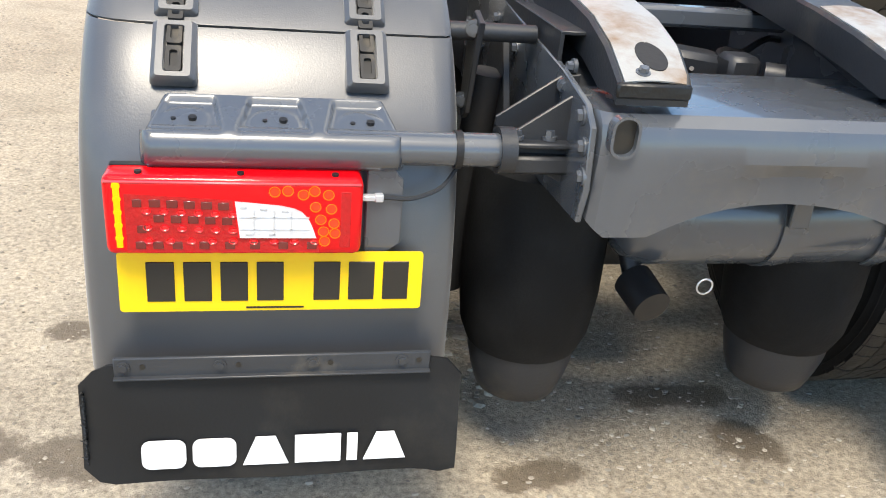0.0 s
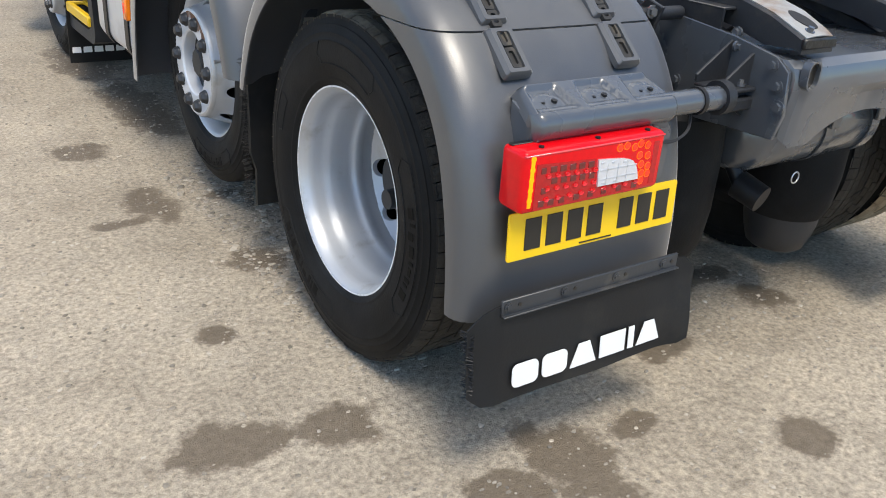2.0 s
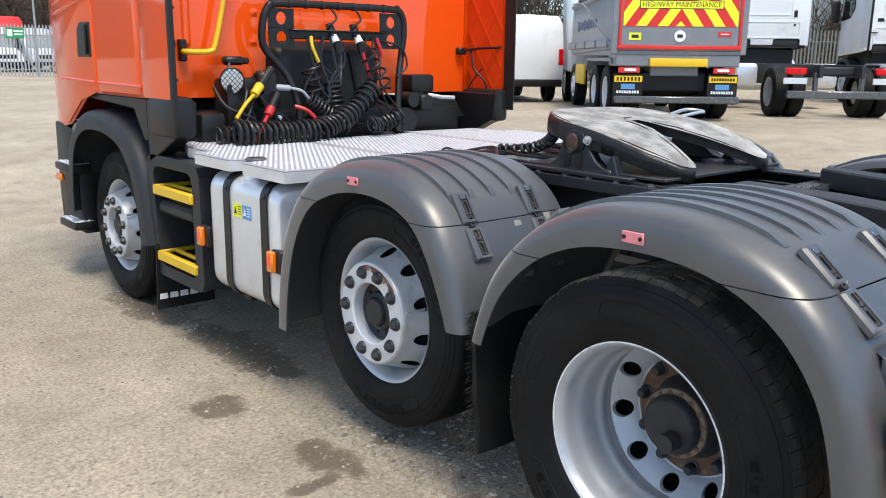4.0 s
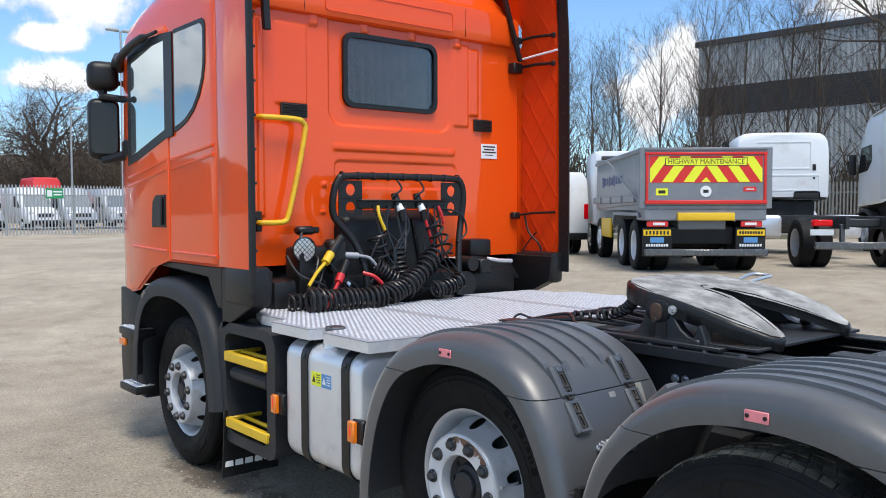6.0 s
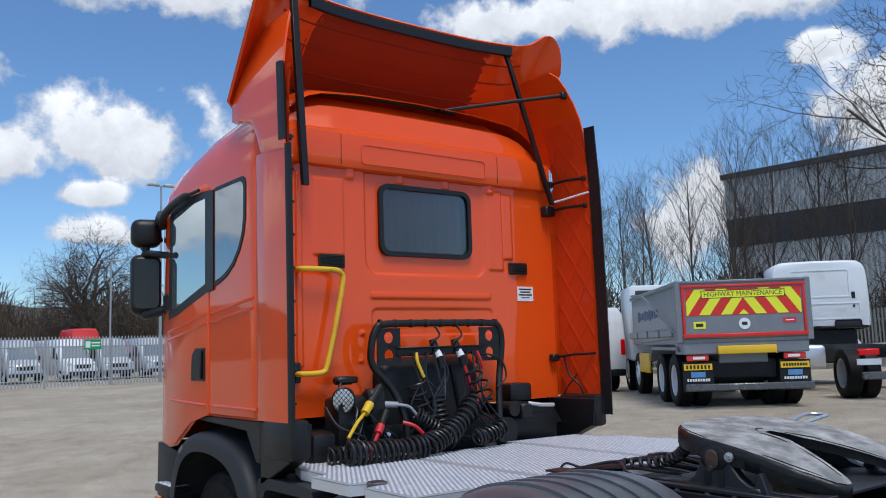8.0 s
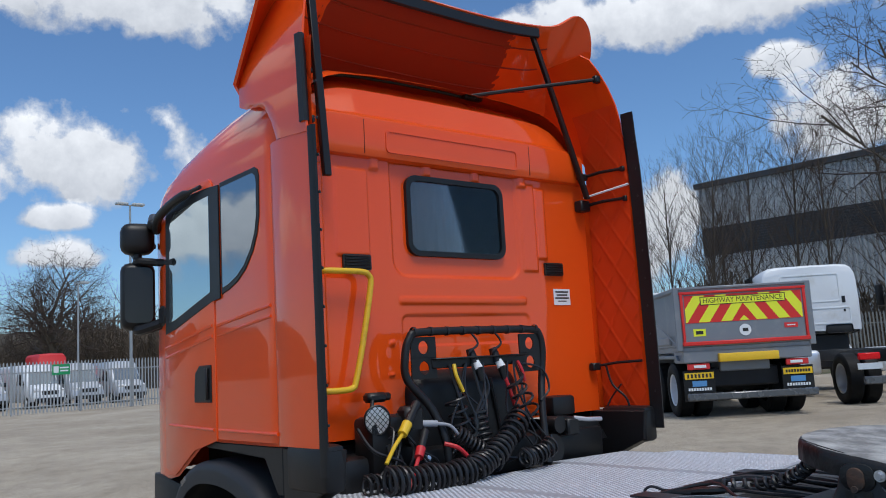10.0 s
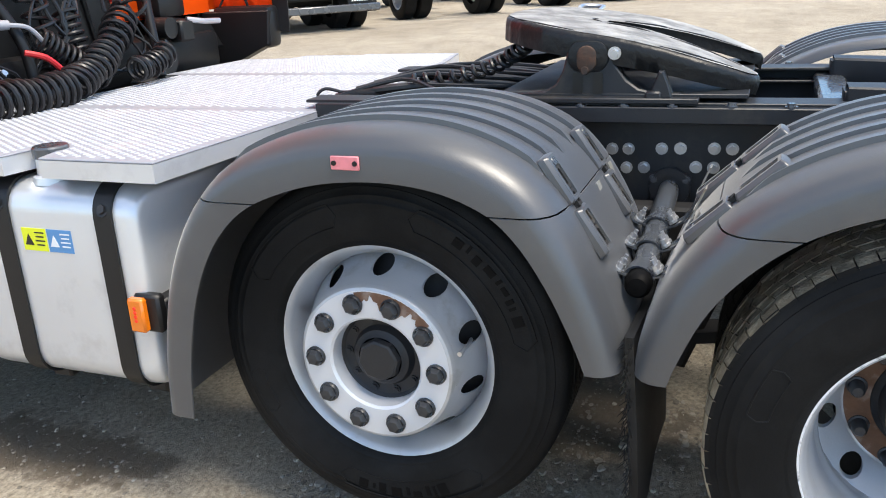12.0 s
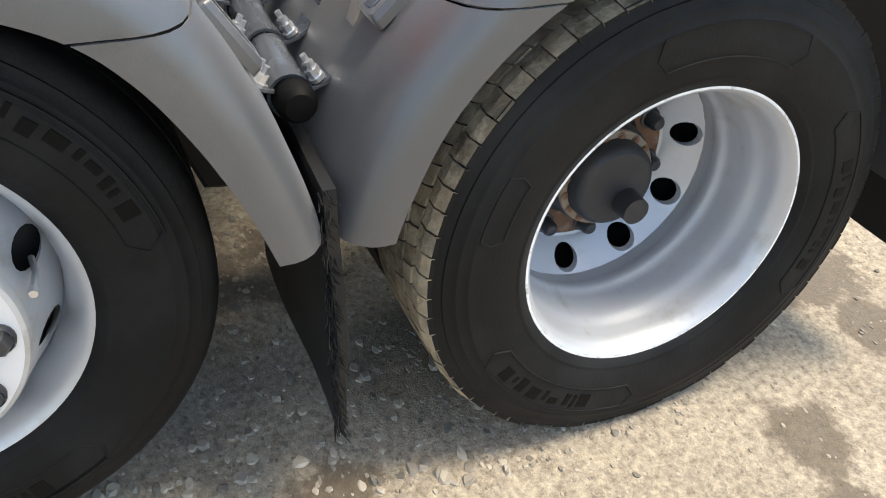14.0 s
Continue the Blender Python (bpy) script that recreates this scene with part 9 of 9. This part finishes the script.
def lettering(text, size, material, parent, m, width=None):
    c = bpy.data.curves.new("lettering", "FONT")
    c.body, c.size, c.align_x, c.align_y, c.extrude = text, size, "CENTER", "CENTER", 0.001
    ob = new("lettering_source", c)
    dg = bpy.context.evaluated_depsgraph_get()
    me = bpy.data.meshes.new_from_object(ob.evaluated_get(dg))
    bpy.data.objects.remove(ob)
    if width:
        xs = [v.co.x for v in me.vertices]
        k = width / (max(xs) - min(xs))
        for v in me.vertices:
            v.co.x *= k
    me.materials.clear()
    me.materials.append(material)
    return share("lettering", me, parent, m)


# tipper lorry seen from behind
TIP = heading(10.66, 8.60, -41.5)
tip = thing("tipper_lorry", "grey tipper lorry with red and yellow chevrons on its tailgate", "tipper lorry", TIP)
H0, H1 = 1.27, 2.33
b = B()
for s in (-1, 1):
    prism(b, [(0.0, H0 + 0.05), (5.6, H0 - 0.05), (5.6, 2.34), (0.0, 2.30)], "x", s * 1.14, s * 1.19, 0.01)
    box(b, (s * 1.19, 2.8, 2.33), (0.10, 5.6, 0.09), 0.02)
    box(b, (s * 1.18, 0.03, 1.80), (0.12, 0.10, 1.16), 0.015)
    for k in range(4):
        box(b, (s * 1.20, 1.2 + 1.4 * k, 1.42), (0.06, 1.2, 0.16), 0.02)
box(b, (0, 2.8, H0 - 0.03), (2.3, 5.6, 0.10), 0.01)
box(b, (0, 5.6, 1.85), (2.36, 0.06, 1.20), 0.01)
part("tipper_body", b, tipper_grey, tip, "grey steel tipping body", smooth=False)
b = B()
box(b, (0, 0.0, (H0 + H1) / 2 + 0.02), (2.26, 0.05, H1 - H0), 0.01)
tg = part("tailgate", b, tipper_grey, tip, "grey tailgate", smooth=False)
for zz in (2.345, 2.26):
    b = B()
    box(b, (0, -0.03, zz), (2.28, 0.05, 0.05), 0.012)
    part("tailgate_rail", b, chevron_red if zz < 2.3 else tipper_grey, tg)
b = B()
box(b, (0, -0.035, 1.345), (2.28, 0.06, 0.07), 0.012)
part("tailgate_rail", b, chevron_red, tg, "scuffed red rail")
for s in (-1, 1):
    b = B()
    box(b, (s * 1.10, -0.03, 1.80), (0.05, 0.045, 0.95), 0.01)
    part("tailgate_post", b, chevron_red, tg)
b = B()
box(b, (0, -0.028, 1.965), (2.10, 0.006, 0.50))
ch = part("chevron_board", b, chevron_red, tg, "red board with yellow chevrons", smooth=False)
for s in (-1, 1):
    for k in range(3):
        x0 = 0.22 + 0.40 * k
        poly = [(s * x0, 1.725), (s * (x0 + 0.20), 1.725), (s * (x0 - 0.14), 2.205), (s * (x0 - 0.34), 2.205)]
        if k == 2:
            poly = [(s * 1.02, 1.725), (s * 1.045, 1.725), (s * 1.045, 1.972), (s * 0.88, 2.205), (s * 0.68, 2.205)]
        if k == 0:
            poly = [(s * 0.22, 1.725), (s * 0.42, 1.725), (s * 0.14, 2.12), (s * 0.0, 2.12), (s * 0.0, 2.04)]
        b = B()
        prism(b, poly, "y", -0.0335, -0.0315)
        part("chevron", b, chevron_yellow, ch, smooth=False)
b = B()
prism(b, [(-0.09, 1.725), (0.09, 1.725), (0, 1.815)], "y", -0.0335, -0.0315)
part("chevron", b, chevron_yellow, ch, smooth=False)
b = B()
box(b, (0, -0.0345, 2.105), (1.53, 0.003, 0.150))
part("board_edge", b, plate_ink, ch, smooth=False)
b = B()
box(b, (0, -0.0362, 2.105), (1.50, 0.003, 0.125))
part("word_board", b, chevron_yellow, ch, smooth=False)
lettering("HIGHWAY MAINTENANCE", 0.13, plate_ink, ch, Matrix.Translation((0, -0.038, 2.105)) @ Matrix.Rotation(radians(90), 4, "X"), 1.42)
b = B()
cyl(b, (0, -0.028, 1.55), (0, -0.036, 1.55), 0.105, seg=28)
ro = part("round_badge", b, white_print, tg, smooth=False)
b = B()
box(b, (0, -0.038, 1.55), (0.10, 0.003, 0.06), 0.001)
part("badge_mark", b, plate_ink, ro, smooth=False)
for x, m, w in ((-0.82, chevron_yellow, 0.22), (0.82, sticker_red, 0.24)):
    b = B()
    box(b, (x, -0.030, 1.54 + (0.05 if x > 0 else 0)), (w, 0.004, 0.13 if x < 0 else 0.09))
    lo_ob = part("label", b, m, tg, smooth=False)
    b = B()
    box(b, (x, -0.033, 1.54 + (0.05 if x > 0 else 0)), (w * 0.6, 0.003, 0.02 if x > 0 else 0.06))
    part("label_bar", b, white_print if x > 0 else plate_ink, lo_ob, smooth=False)
b = B()
box(b, (0, 0.35, 1.12), (2.30, 0.70, 0.24), 0.02)
box(b, (0, 3.25, 0.95), (0.9, 6.1, 0.25), 0.02)
part("tipper_frame", b, tipper_grey, tip, smooth=False)
b = B()
box(b, (0, -0.045, 1.075), (1.06, 0.12, 0.15), 0.015, seg=2)
part("tail_beam", b, yellow, tip, "worn yellow beam under the tailgate")
for s in (-1, 1):
    b = B()
    box(b, (s * 0.88, 0.05, 0.935), (0.40, 0.06, 0.11), 0.012)
    lo_ob = part("tail_lamp", b, sticker_red, tip, "red tail lamp")
    b = B()
    box(b, (s * 0.86, 0.015, 0.935), (0.22, 0.01, 0.05), 0.003)
    part("lamp_window", b, white_print, lo_ob)
    b = B()
    box(b, (s * 0.88, 0.08, 0.59), (0.56, 0.015, 0.55), 0.003)
    fo = part("mudflap", b, flap_rubber, tip, "black mudflap with blue and white print")
    b = B()
    box(b, (s * 0.88, 0.06, 0.77), (0.52, 0.012, 0.115), 0.003)
    po = part("number_plate" if s < 0 else "dealer_plate", b, plate_yellow, fo, "yellow plate with dark bars")
    for k in range(7 if s < 0 else 9):
        n_ = 7 if s < 0 else 9
        b = B()
        box(b, (s * 0.88 - 0.20 + 0.40 * k / (n_ - 1), 0.052, 0.77), (0.036, 0.004, 0.07 if s < 0 else 0.05))
        part("plate_bar", b, plate_ink, po, smooth=False)
    b = B()
    box(b, (s * 0.88, 0.070, 0.63), (0.26, 0.006, 0.10))
    part("blue_print", b, sign_blue, fo, smooth=False)
    for k in range(9):
        b = B()
        box(b, (s * 0.88 - 0.19 + 0.0475 * k, 0.070, 0.53), (0.034, 0.006, 0.05))
        part("white_print", b, white_print, fo, smooth=False)
    for yy in (0.95, 2.30):
        plain_wheel(tip, s * 1.02, yy, 0.5, side=s, rim=alloy)
        plain_wheel(tip, s * 0.68, yy, 0.5, side=s)
    for yy in (5.3, 7.0):
        plain_wheel(tip, s * 1.03, yy, 0.5, side=s, deep=False, rim=alloy)
    b = B()
    prism(b, [(0.25, 1.05), (0.35, 1.15), (3.1, 1.15), (3.3, 0.9), (3.25, 0.88), (3.0, 1.08), (0.35, 1.08)], "x", s * 0.60, s * 1.20, 0.01)
    part("wheel_guard", b, tipper_grey, tip)
    b = B()
    box(b, (s * 1.16, 4.2, 0.78), (0.06, 1.3, 0.45), 0.02)
    part("side_guard", b, yellow, tip, "yellow side guard")
    b = B()
    tube(b, smooth_line([(s * 1.22, 5.5, 2.42), (s * 1.27, 3.4, 2.28), (s * 1.27, 1.4, 1.75), (s * 1.22, 0.10, 1.35)], 5), 0.018, 6)
    part("sheet_rope", b, tipper_grey, tip)
b = B()
box(b, (0, -0.08, 0.40), (2.30, 0.09, 0.13), 0.02)
part("under_run_bar", b, chassis, tip, "grey under-run bar")
b = B()
box(b, (0, 0.5, 0.72), (1.2, 0.5, 0.35), 0.03)
box(b, (0, 1.2, 0.55), (1.6, 0.3, 0.25), 0.03)
part("underside", b, under_dark, tip)
b = B()
box(b, (0, 6.8, 1.75), (2.40, 1.55, 1.95), 0.12, seg=2)
part("tipper_cab", b, white_paint, tip, "white cab")
b = B()
cyl(b, (-1.05, 5.75, 2.46), (1.05, 5.75, 2.46), 0.11, seg=14)
part("rolled_sheet", b, under_dark, tip, "rolled dark load sheet")
for s in (-1, 1):
    b = B()
    box(b, (s * 1.30, 7.45, 1.95), (0.16, 0.12, 0.42), 0.04)
    part("mirror", b, black_plastic, tip)
for k, (w, x) in enumerate(((0.30, 0), (0.16, 0), (0.22, 0), (0.18, 0), (0.26, 0), (0.20, 0), (0.22, 0), (0.20, 0), (0.20, 0))):
    b = B()
    box(b, (-1.196, 4.55 - 0.30 * k, 1.85), (0.004, w, 0.24 if k in (0, 3, 5) else 0.17))
    part("flank_bar", b, mat("flank_blue", (0.03, 0.05, 0.16), 0.5) if k == 0 else bpy.data.materials["flank_blue"], tip, smooth=False)


def parked_unit(m, label, long_frame, high):
    """A white cabbed lorry on a bare frame."""
    t = thing("parked_lorry", label, "lorry", m)
    top, z0 = (3.96, 1.42) if high else (3.22, 1.52)
    L0 = 5.6
    b = B()
    rows = []
    for y, w, tp, zb in ((L0, 1.14, top - 0.06, z0), (L0 + 0.04, 1.19, top - 0.02, z0 - 0.03), (L0 + 0.12, 1.21, top, z0 - 0.05), (L0 + 0.75, 1.22, top - 0.02, z0 - 0.10), (L0 + 1.2, 1.22, top - 0.08, z0 - 0.12), (L0 + 1.7, 1.20, top - 0.36 - 0.25 * high, z0 - 0.15), (L0 + 1.95, 1.10, top - 0.8 - 0.4 * high, z0 - 0.2), (L0 + 2.05, 1.0, top - 1.2 - 0.4 * high, z0 - 0.2)):
        half = [(w - 0.04, zb), (w, zb + 0.05), (w, zb + 0.8), (w - 0.02, tp - 0.42), (w - 0.05, tp - 0.22), (w - 0.12, tp - 0.09), (w - 0.24, tp - 0.02), (w - 0.45, tp), (0, tp + 0.01)]
        rows.append([(-x, y, z) for x, z in half] + [(x, y, z) for x, z in reversed(half[:-1])])
    sheet(b, rows)
    b.verts.ensure_lookup_table()
    nn = len(rows[0])
    b.faces.new(list(b.verts)[:nn])
    b.faces.new(list(b.verts)[-nn:])
    co = part("cab_shell", b, white_paint, t, "white cab")
    for x in (-0.80, 0.80):
        b = B()
        box(b, (x, L0 - 0.008, z0 + 0.78), (0.16 if high else 0.09, 0.02, 0.09 if high else 0.17), 0.01)
        part("vent", b, black_plastic, co)
    if not high:
        b = B()
        box(b, (0.80, L0 - 0.006, z0 + 0.50), (0.05, 0.02, 0.06), 0.008)
        part("filler_flap", b, black_plastic, co)
    for zz, hh, ww in ((z0 + 0.38, 0.42, 1.90), (z0 + 1.10, 0.72, 1.45)) + (((z0 + 2.05, 0.72, 1.90),) if high else ()):
        b = B()
        ring_prism(b, rounded(ww, hh, 0.07, 4, 0, zz), rounded(ww - 0.05, hh - 0.05, 0.05, 4, 0, zz), "y", L0 - 0.014, L0 + 0.02)
        part("panel_rib", b, white_paint, co)
    # dark box painting in the shaded notch over the wheel, at the lower corner
    for s in (-1, 1):
        b = B()
        box(b, (s * 0.62, L0 - 0.004, z0 + 0.04), (0.66, 0.03, 0.22), 0.05, seg=2)
        part("arch_shadow", b, under_dark, co)
    if high:
        # swept side fairings and the lip of the roof deflector
        for s in (-1, 1):
            b = B()
            sheet(b, [[(s * (1.215 - 0.10 * max(0.0, (z - top + 0.5) / 0.5) ** 2), y, z) for y in (L0 + 0.10, L0 - 0.20, L0 - 0.42 + 0.10 * max(0.0, (z - top + 0.6) / 0.6))] for z in (z0 + 0.05, z0 + 0.8, z0 + 1.6, top - 0.5, top - 0.25, top - 0.08, top + 0.02)], 0.03)
            fo = part("side_fairing", b, white_paint, t, "white side fairing")
            b = B()
            sheet(b, [[(s * 1.225, L0 - 0.42, z), (s * 1.20, L0 - 0.45, z), (s * 1.18, L0 - 0.42, z)] for z in (z0 - 0.05, z0 + 0.8, z0 + 1.6, top - 0.5)], 0.012)
            part("fairing_trim", b, black_plastic, fo)
            for zz in (z0 + 0.45, z0 + 1.75, z0 + 1.98):
                b = B()
                box(b, (s * 1.02, L0 - 0.03, zz), (0.34, 0.03, 0.03), 0.006)
                part("fairing_hinge", b, black_plastic, fo)
        b = B()
        sheet(b, [[(x, L0 + 0.9 - 1.28 * k / 6, top - 0.05 + 0.16 * math.sin(k / 6 * 1.5) - 0.12 * (abs(x) / 1.2) ** 4) for x in (-1.2, -1.05, -0.8, -0.4, 0, 0.4, 0.8, 1.05, 1.2)] for k in range(7)], 0.03)
        part("roof_deflector", b, white_paint, t, "white roof air deflector")
        for x in (-0.75, 0.35):
            b = B()
            cyl(b, (x, L0 - 0.02, top - 0.10), (x, L0 - 0.25, top + 0.04), 0.02, seg=8)
            part("deflector_stay", b, black_plastic, t)
    for s in (-1, 1):
        b = B()
        prism(b, [(L0 + 0.72, z0 + 1.12), (L0 + 0.78, z0 + 1.58), (L0 + 1.50, z0 + 1.52), (L0 + 1.62, z0 + 0.80), (L0 + 1.0, z0 + 0.86)], "x", s * 1.205, s * 1.232, 0.004)
        part("side_window", b, glass_dark, t, "dark side window")
        b = B()
        box(b, (s * 1.36, L0 + 1.75, z0 + 1.05), (0.20, 0.14, 0.62), 0.05, seg=2)
        part("mirror", b, black_plastic, t)
        b = B()
        sheet(b, fender_rows(dense([(L0 + 1.95, 0.55), (L0 + 1.9, 0.95), (L0 + 1.6, 1.18), (L0 + 1.2, 1.2), (L0 + 0.85, 1.05), (L0 + 0.7, 0.6)]), s * 0.75, s * 1.20, lambda q: 0.10), 0.01)
        part("front_guard", b, cab_plastic if high else white_paint, t)
        plain_wheel(t, s * 1.02, L0 + 1.32, 0.5, side=s, deep=False)
        b = B()
        box(b, (s * 0.40, 2.9, 0.93), (0.08, 5.8, 0.25), 0.01)
        part("frame_rail", b, chassis_dark, t)
        for yy in ((0.85,) if long_frame else (0.85, 2.15)):
            plain_wheel(t, s * 1.02, yy, 0.5, side=s)
            if yy < 1:
                plain_wheel(t, s * 0.68, yy, 0.5, side=s)
        if not long_frame:
            for yc in (0.85, 2.15):
                b = B()
                sheet(b, fender_rows(dense([(yc + 0.66, 0.6), (yc + 0.6, 0.9), (yc + 0.35, 1.13), (yc, 1.18), (yc - 0.35, 1.13), (yc - 0.6, 0.9), (yc - 0.68, 0.6)]), s * 0.575, s * 1.20, lambda q: 0.10), 0.01)
                part("rear_guard", b, fender_grey, t, "ribbed grey fender")
        b = B()
        box(b, (s * 0.92, 3.9, 0.78), (0.56, 1.0, 0.56), 0.09, seg=3)
        part("fuel_tank", b, alloy, t)
        b = B()
        box(b, (s * 0.86, 0.10, 0.93 if long_frame else 0.85), (0.40, 0.10, 0.13), 0.02)
        part("tail_lamp", b, lens_red, t)
        b = B()
        box(b, (s * 0.86, 0.09, 0.74 if long_frame else 0.66), (0.46, 0.02, 0.12), 0.004)
        po = part("tail_plate", b, plate_yellow if not long_frame and s < 0 else alloy, t)
        if not long_frame:
            b = B()
            box(b, (s * 0.90, 0.10, 0.42), (0.60, 0.015, 0.36), 0.003)
            fo = part("mudflap", b, flap_rubber, t)
            for k in range(6):
                b = B()
                box(b, (s * 0.90 - 0.20 + 0.08 * k, 0.088, 0.36), (0.06, 0.004, 0.06))
                part("print_block", b, white_print, fo, smooth=False)
    for k in range(5):
        b = B()
        box(b, (0, 0.4 + 1.2 * k, 0.93), (0.76, 0.12, 0.16), 0.02)
        part("frame_crossbar", b, chassis_dark, t)
    if long_frame:
        b = B()
        box(b, (0.1, -0.05, 0.48), (2.30, 0.10, 0.15), 0.02)
        for s in (-1, 1):
            box(b, (s * 0.45, 0.15, 0.68), (0.08, 0.10, 0.45), 0.01)
        part("under_run_bar", b, chassis, t)
    else:
        b = B()
        prism(b, [(-0.42, 1.3), (-0.40, 0.95), (-0.25, 0.85), (-0.08, 1.2), (0.08, 1.2), (0.25, 0.85), (0.40, 0.95), (0.42, 1.3), (0.30, 1.75), (-0.30, 1.75)], "z", 1.20, 1.26, 0.01)
        part("coupling_plate", b, grease_edge, t)
        b = B()
        tube(b, smooth_line([(-0.42, L0 - 0.3, 1.05), (-0.52, L0 - 0.25, 1.85), (-0.44, L0 - 0.25, 2.00), (0.44, L0 - 0.25, 2.00), (0.52, L0 - 0.25, 1.85), (0.42, L0 - 0.3, 1.05)], 4), 0.03, 8)
        part("line_hoop", b, black_plastic, t)
        b = B()
        for x0 in (-0.2, 0.15):
            tube(b, [(x0 + 0.06 * math.cos(k * 0.9), L0 - 0.2 - 0.004 * k, 1.98 - 0.022 * k + 0.06 * math.sin(k * 0.9)) for k in range(40)], 0.010, 5)
        part("coiled_lines", b, hose_black, t)
        b = B()
        box(b, (0, L0 - 0.5, 1.05), (2.2, 0.9, 0.04), 0.005)
        part("deck", b, galv, t)
    b = B()
    box(b, (0, L0 + 1.0, 1.0), (1.8, 1.6, 0.9), 0.05)
    part("underside", b, under_dark, t)
    return t


parked_unit(heading(13.9, 7.0, -45.0), "white day cab lorry on a bare dark frame", True, False)
parked_unit(heading(17.27, 4.76, -46.0), "white high roofed tractor unit with grey fenders", False, True)


def panel_van(m, paint, label, h=2.55, L=5.6, group=""):
    t = thing("panel_van", label, "van", m, group)
    b = B()
    rows = []
    for y, w, z0, tp in ((0.0, 0.92, 0.55, h - 0.12), (0.08, 0.97, 0.40, h), (L * 0.62, 0.98, 0.38, h), (L * 0.70, 0.97, 0.38, h - 0.12), (L * 0.80, 0.95, 0.38, 1.55), (L * 0.84, 0.95, 0.40, 1.38), (L * 0.95, 0.94, 0.40, 1.20), (L * 0.985, 0.92, 0.40, 1.08), (L, 0.87, 0.42, 0.90)):
        half = [(w - 0.05, z0), (w, z0 + 0.1), (w, z0 + (tp - z0) * 0.45), (w - 0.06, tp - 0.22), (w - 0.18, tp - 0.03), (0, tp)]
        rows.append([(-x, y, z) for x, z in half] + [(x, y, z) for x, z in reversed(half[:-1])])
    sheet(b, rows)
    b.verts.ensure_lookup_table()
    nn = len(rows[0])
    b.faces.new(list(b.verts)[:nn])
    b.faces.new(list(b.verts)[-nn:])
    part("van_body", b, paint, t, sharp=48)
    b = B()
    prism(b, [(-0.80, 0.0), (0.80, 0.0), (0.68, 0.86), (-0.68, 0.86)], "z", 0, 0.012)
    ws = part("windscreen", b, glass_side, t, "dark windscreen")
    a, c = Vector((0, L * 0.835, 1.36)), Vector((0, L * 0.71, h - 0.20))
    up = (c - a).normalized()
    nrm = Vector((0, up.z, -up.y))
    ws.matrix_basis = Matrix(((-1, 0, 0, 0), (0, up.y, nrm.y, a.y + nrm.y * 0.02), (0, up.z, nrm.z, a.z + nrm.z * 0.02), (0, 0, 0, 1)))
    for s in (-1, 1):
        b = B()
        prism(b, [(L * 0.57, 1.38), (L * 0.585, 2.02), (L * 0.68, 2.00), (L * 0.76, 1.38)], "x", s * 0.945, s * 0.985, 0.01)
        part("side_window", b, glass_dark, t)
        b = B()
        box(b, (s * 1.06, L * 0.75, 1.45), (0.18, 0.12, 0.26), 0.04, seg=2)
        part("mirror", b, black_plastic, t)
        for yy in (L * 0.20, L * 0.82):
            plain_wheel(t, s * 0.86, yy, 0.34, 0.34, 0.22, s, False)
        b = B()
        box(b, (s * 0.70, L * 0.968, 0.95), (0.30, 0.24, 0.30), 0.07, rot=(-22, 0, s * -18), seg=2)
        part("head_lamp", b, lamp_glass, t)
        b = B()
        box(b, (s * 0.86, -0.01, 1.15), (0.12, 0.05, 0.40), 0.02)
        part("tail_lamp", b, lens_red, t)
    b = B()
    box(b, (0, L * 0.992, 0.84), (0.96, 0.12, 0.30), 0.03, rot=(-12, 0, 0))
    part("grille", b, black_plastic, t)
    b = B()
    box(b, (0, L - 0.02, 0.48), (1.72, 0.16, 0.22), 0.05, seg=2)
    part("bumper", b, black_plastic, t)
    b = B()
    box(b, (0, 0.0, 0.50), (1.80, 0.12, 0.18), 0.04, seg=2)
    part("bumper", b, black_plastic, t)
    return t


panel_van(heading(26.5, 7.6, 130.0), van_grey, "dark grey metallic panel van", 2.75, 6.6)
panel_van(heading(29.4, 4.6, 130.0), van_grey, "dark grey metallic panel van", 2.6, 5.6)
panel_van(heading(13.3, 67.0, 180.0), sticker_red, "red van parked beyond the minibuses", 3.35, 5.0)
panel_van(heading(13.0, 14.6, -30.0), white_paint, "white panel van seen from behind", 2.2, 5.0)
for k in range(9):
    panel_van(heading(-6.4 + 2.65 * k, 56.0 + 0.25 * k, 180.0 + (8 if k % 3 == 0 else 3)), silver_paint if k % 3 else white_paint, "pale minibus parked behind the fence", 2.55, 5.4, "minibuses behind the fence")
rd = thing("red_trailer", "dark red lorry trailer beyond the minibuses", "trailer", heading(8.3, 70.0, 100.0))
b = B()
box(b, (0, 2.0, 2.6), (2.4, 4.4, 2.6), 0.06)
part("trailer_body", b, mat("trailer_red", (0.30, 0.03, 0.04), 0.5), rd)
for s in (-1, 1):
    plain_wheel(rd, s * 1.0, 0.8, 0.5, side=s)
    plain_wheel(rd, s * 1.0, 3.2, 0.5, side=s)
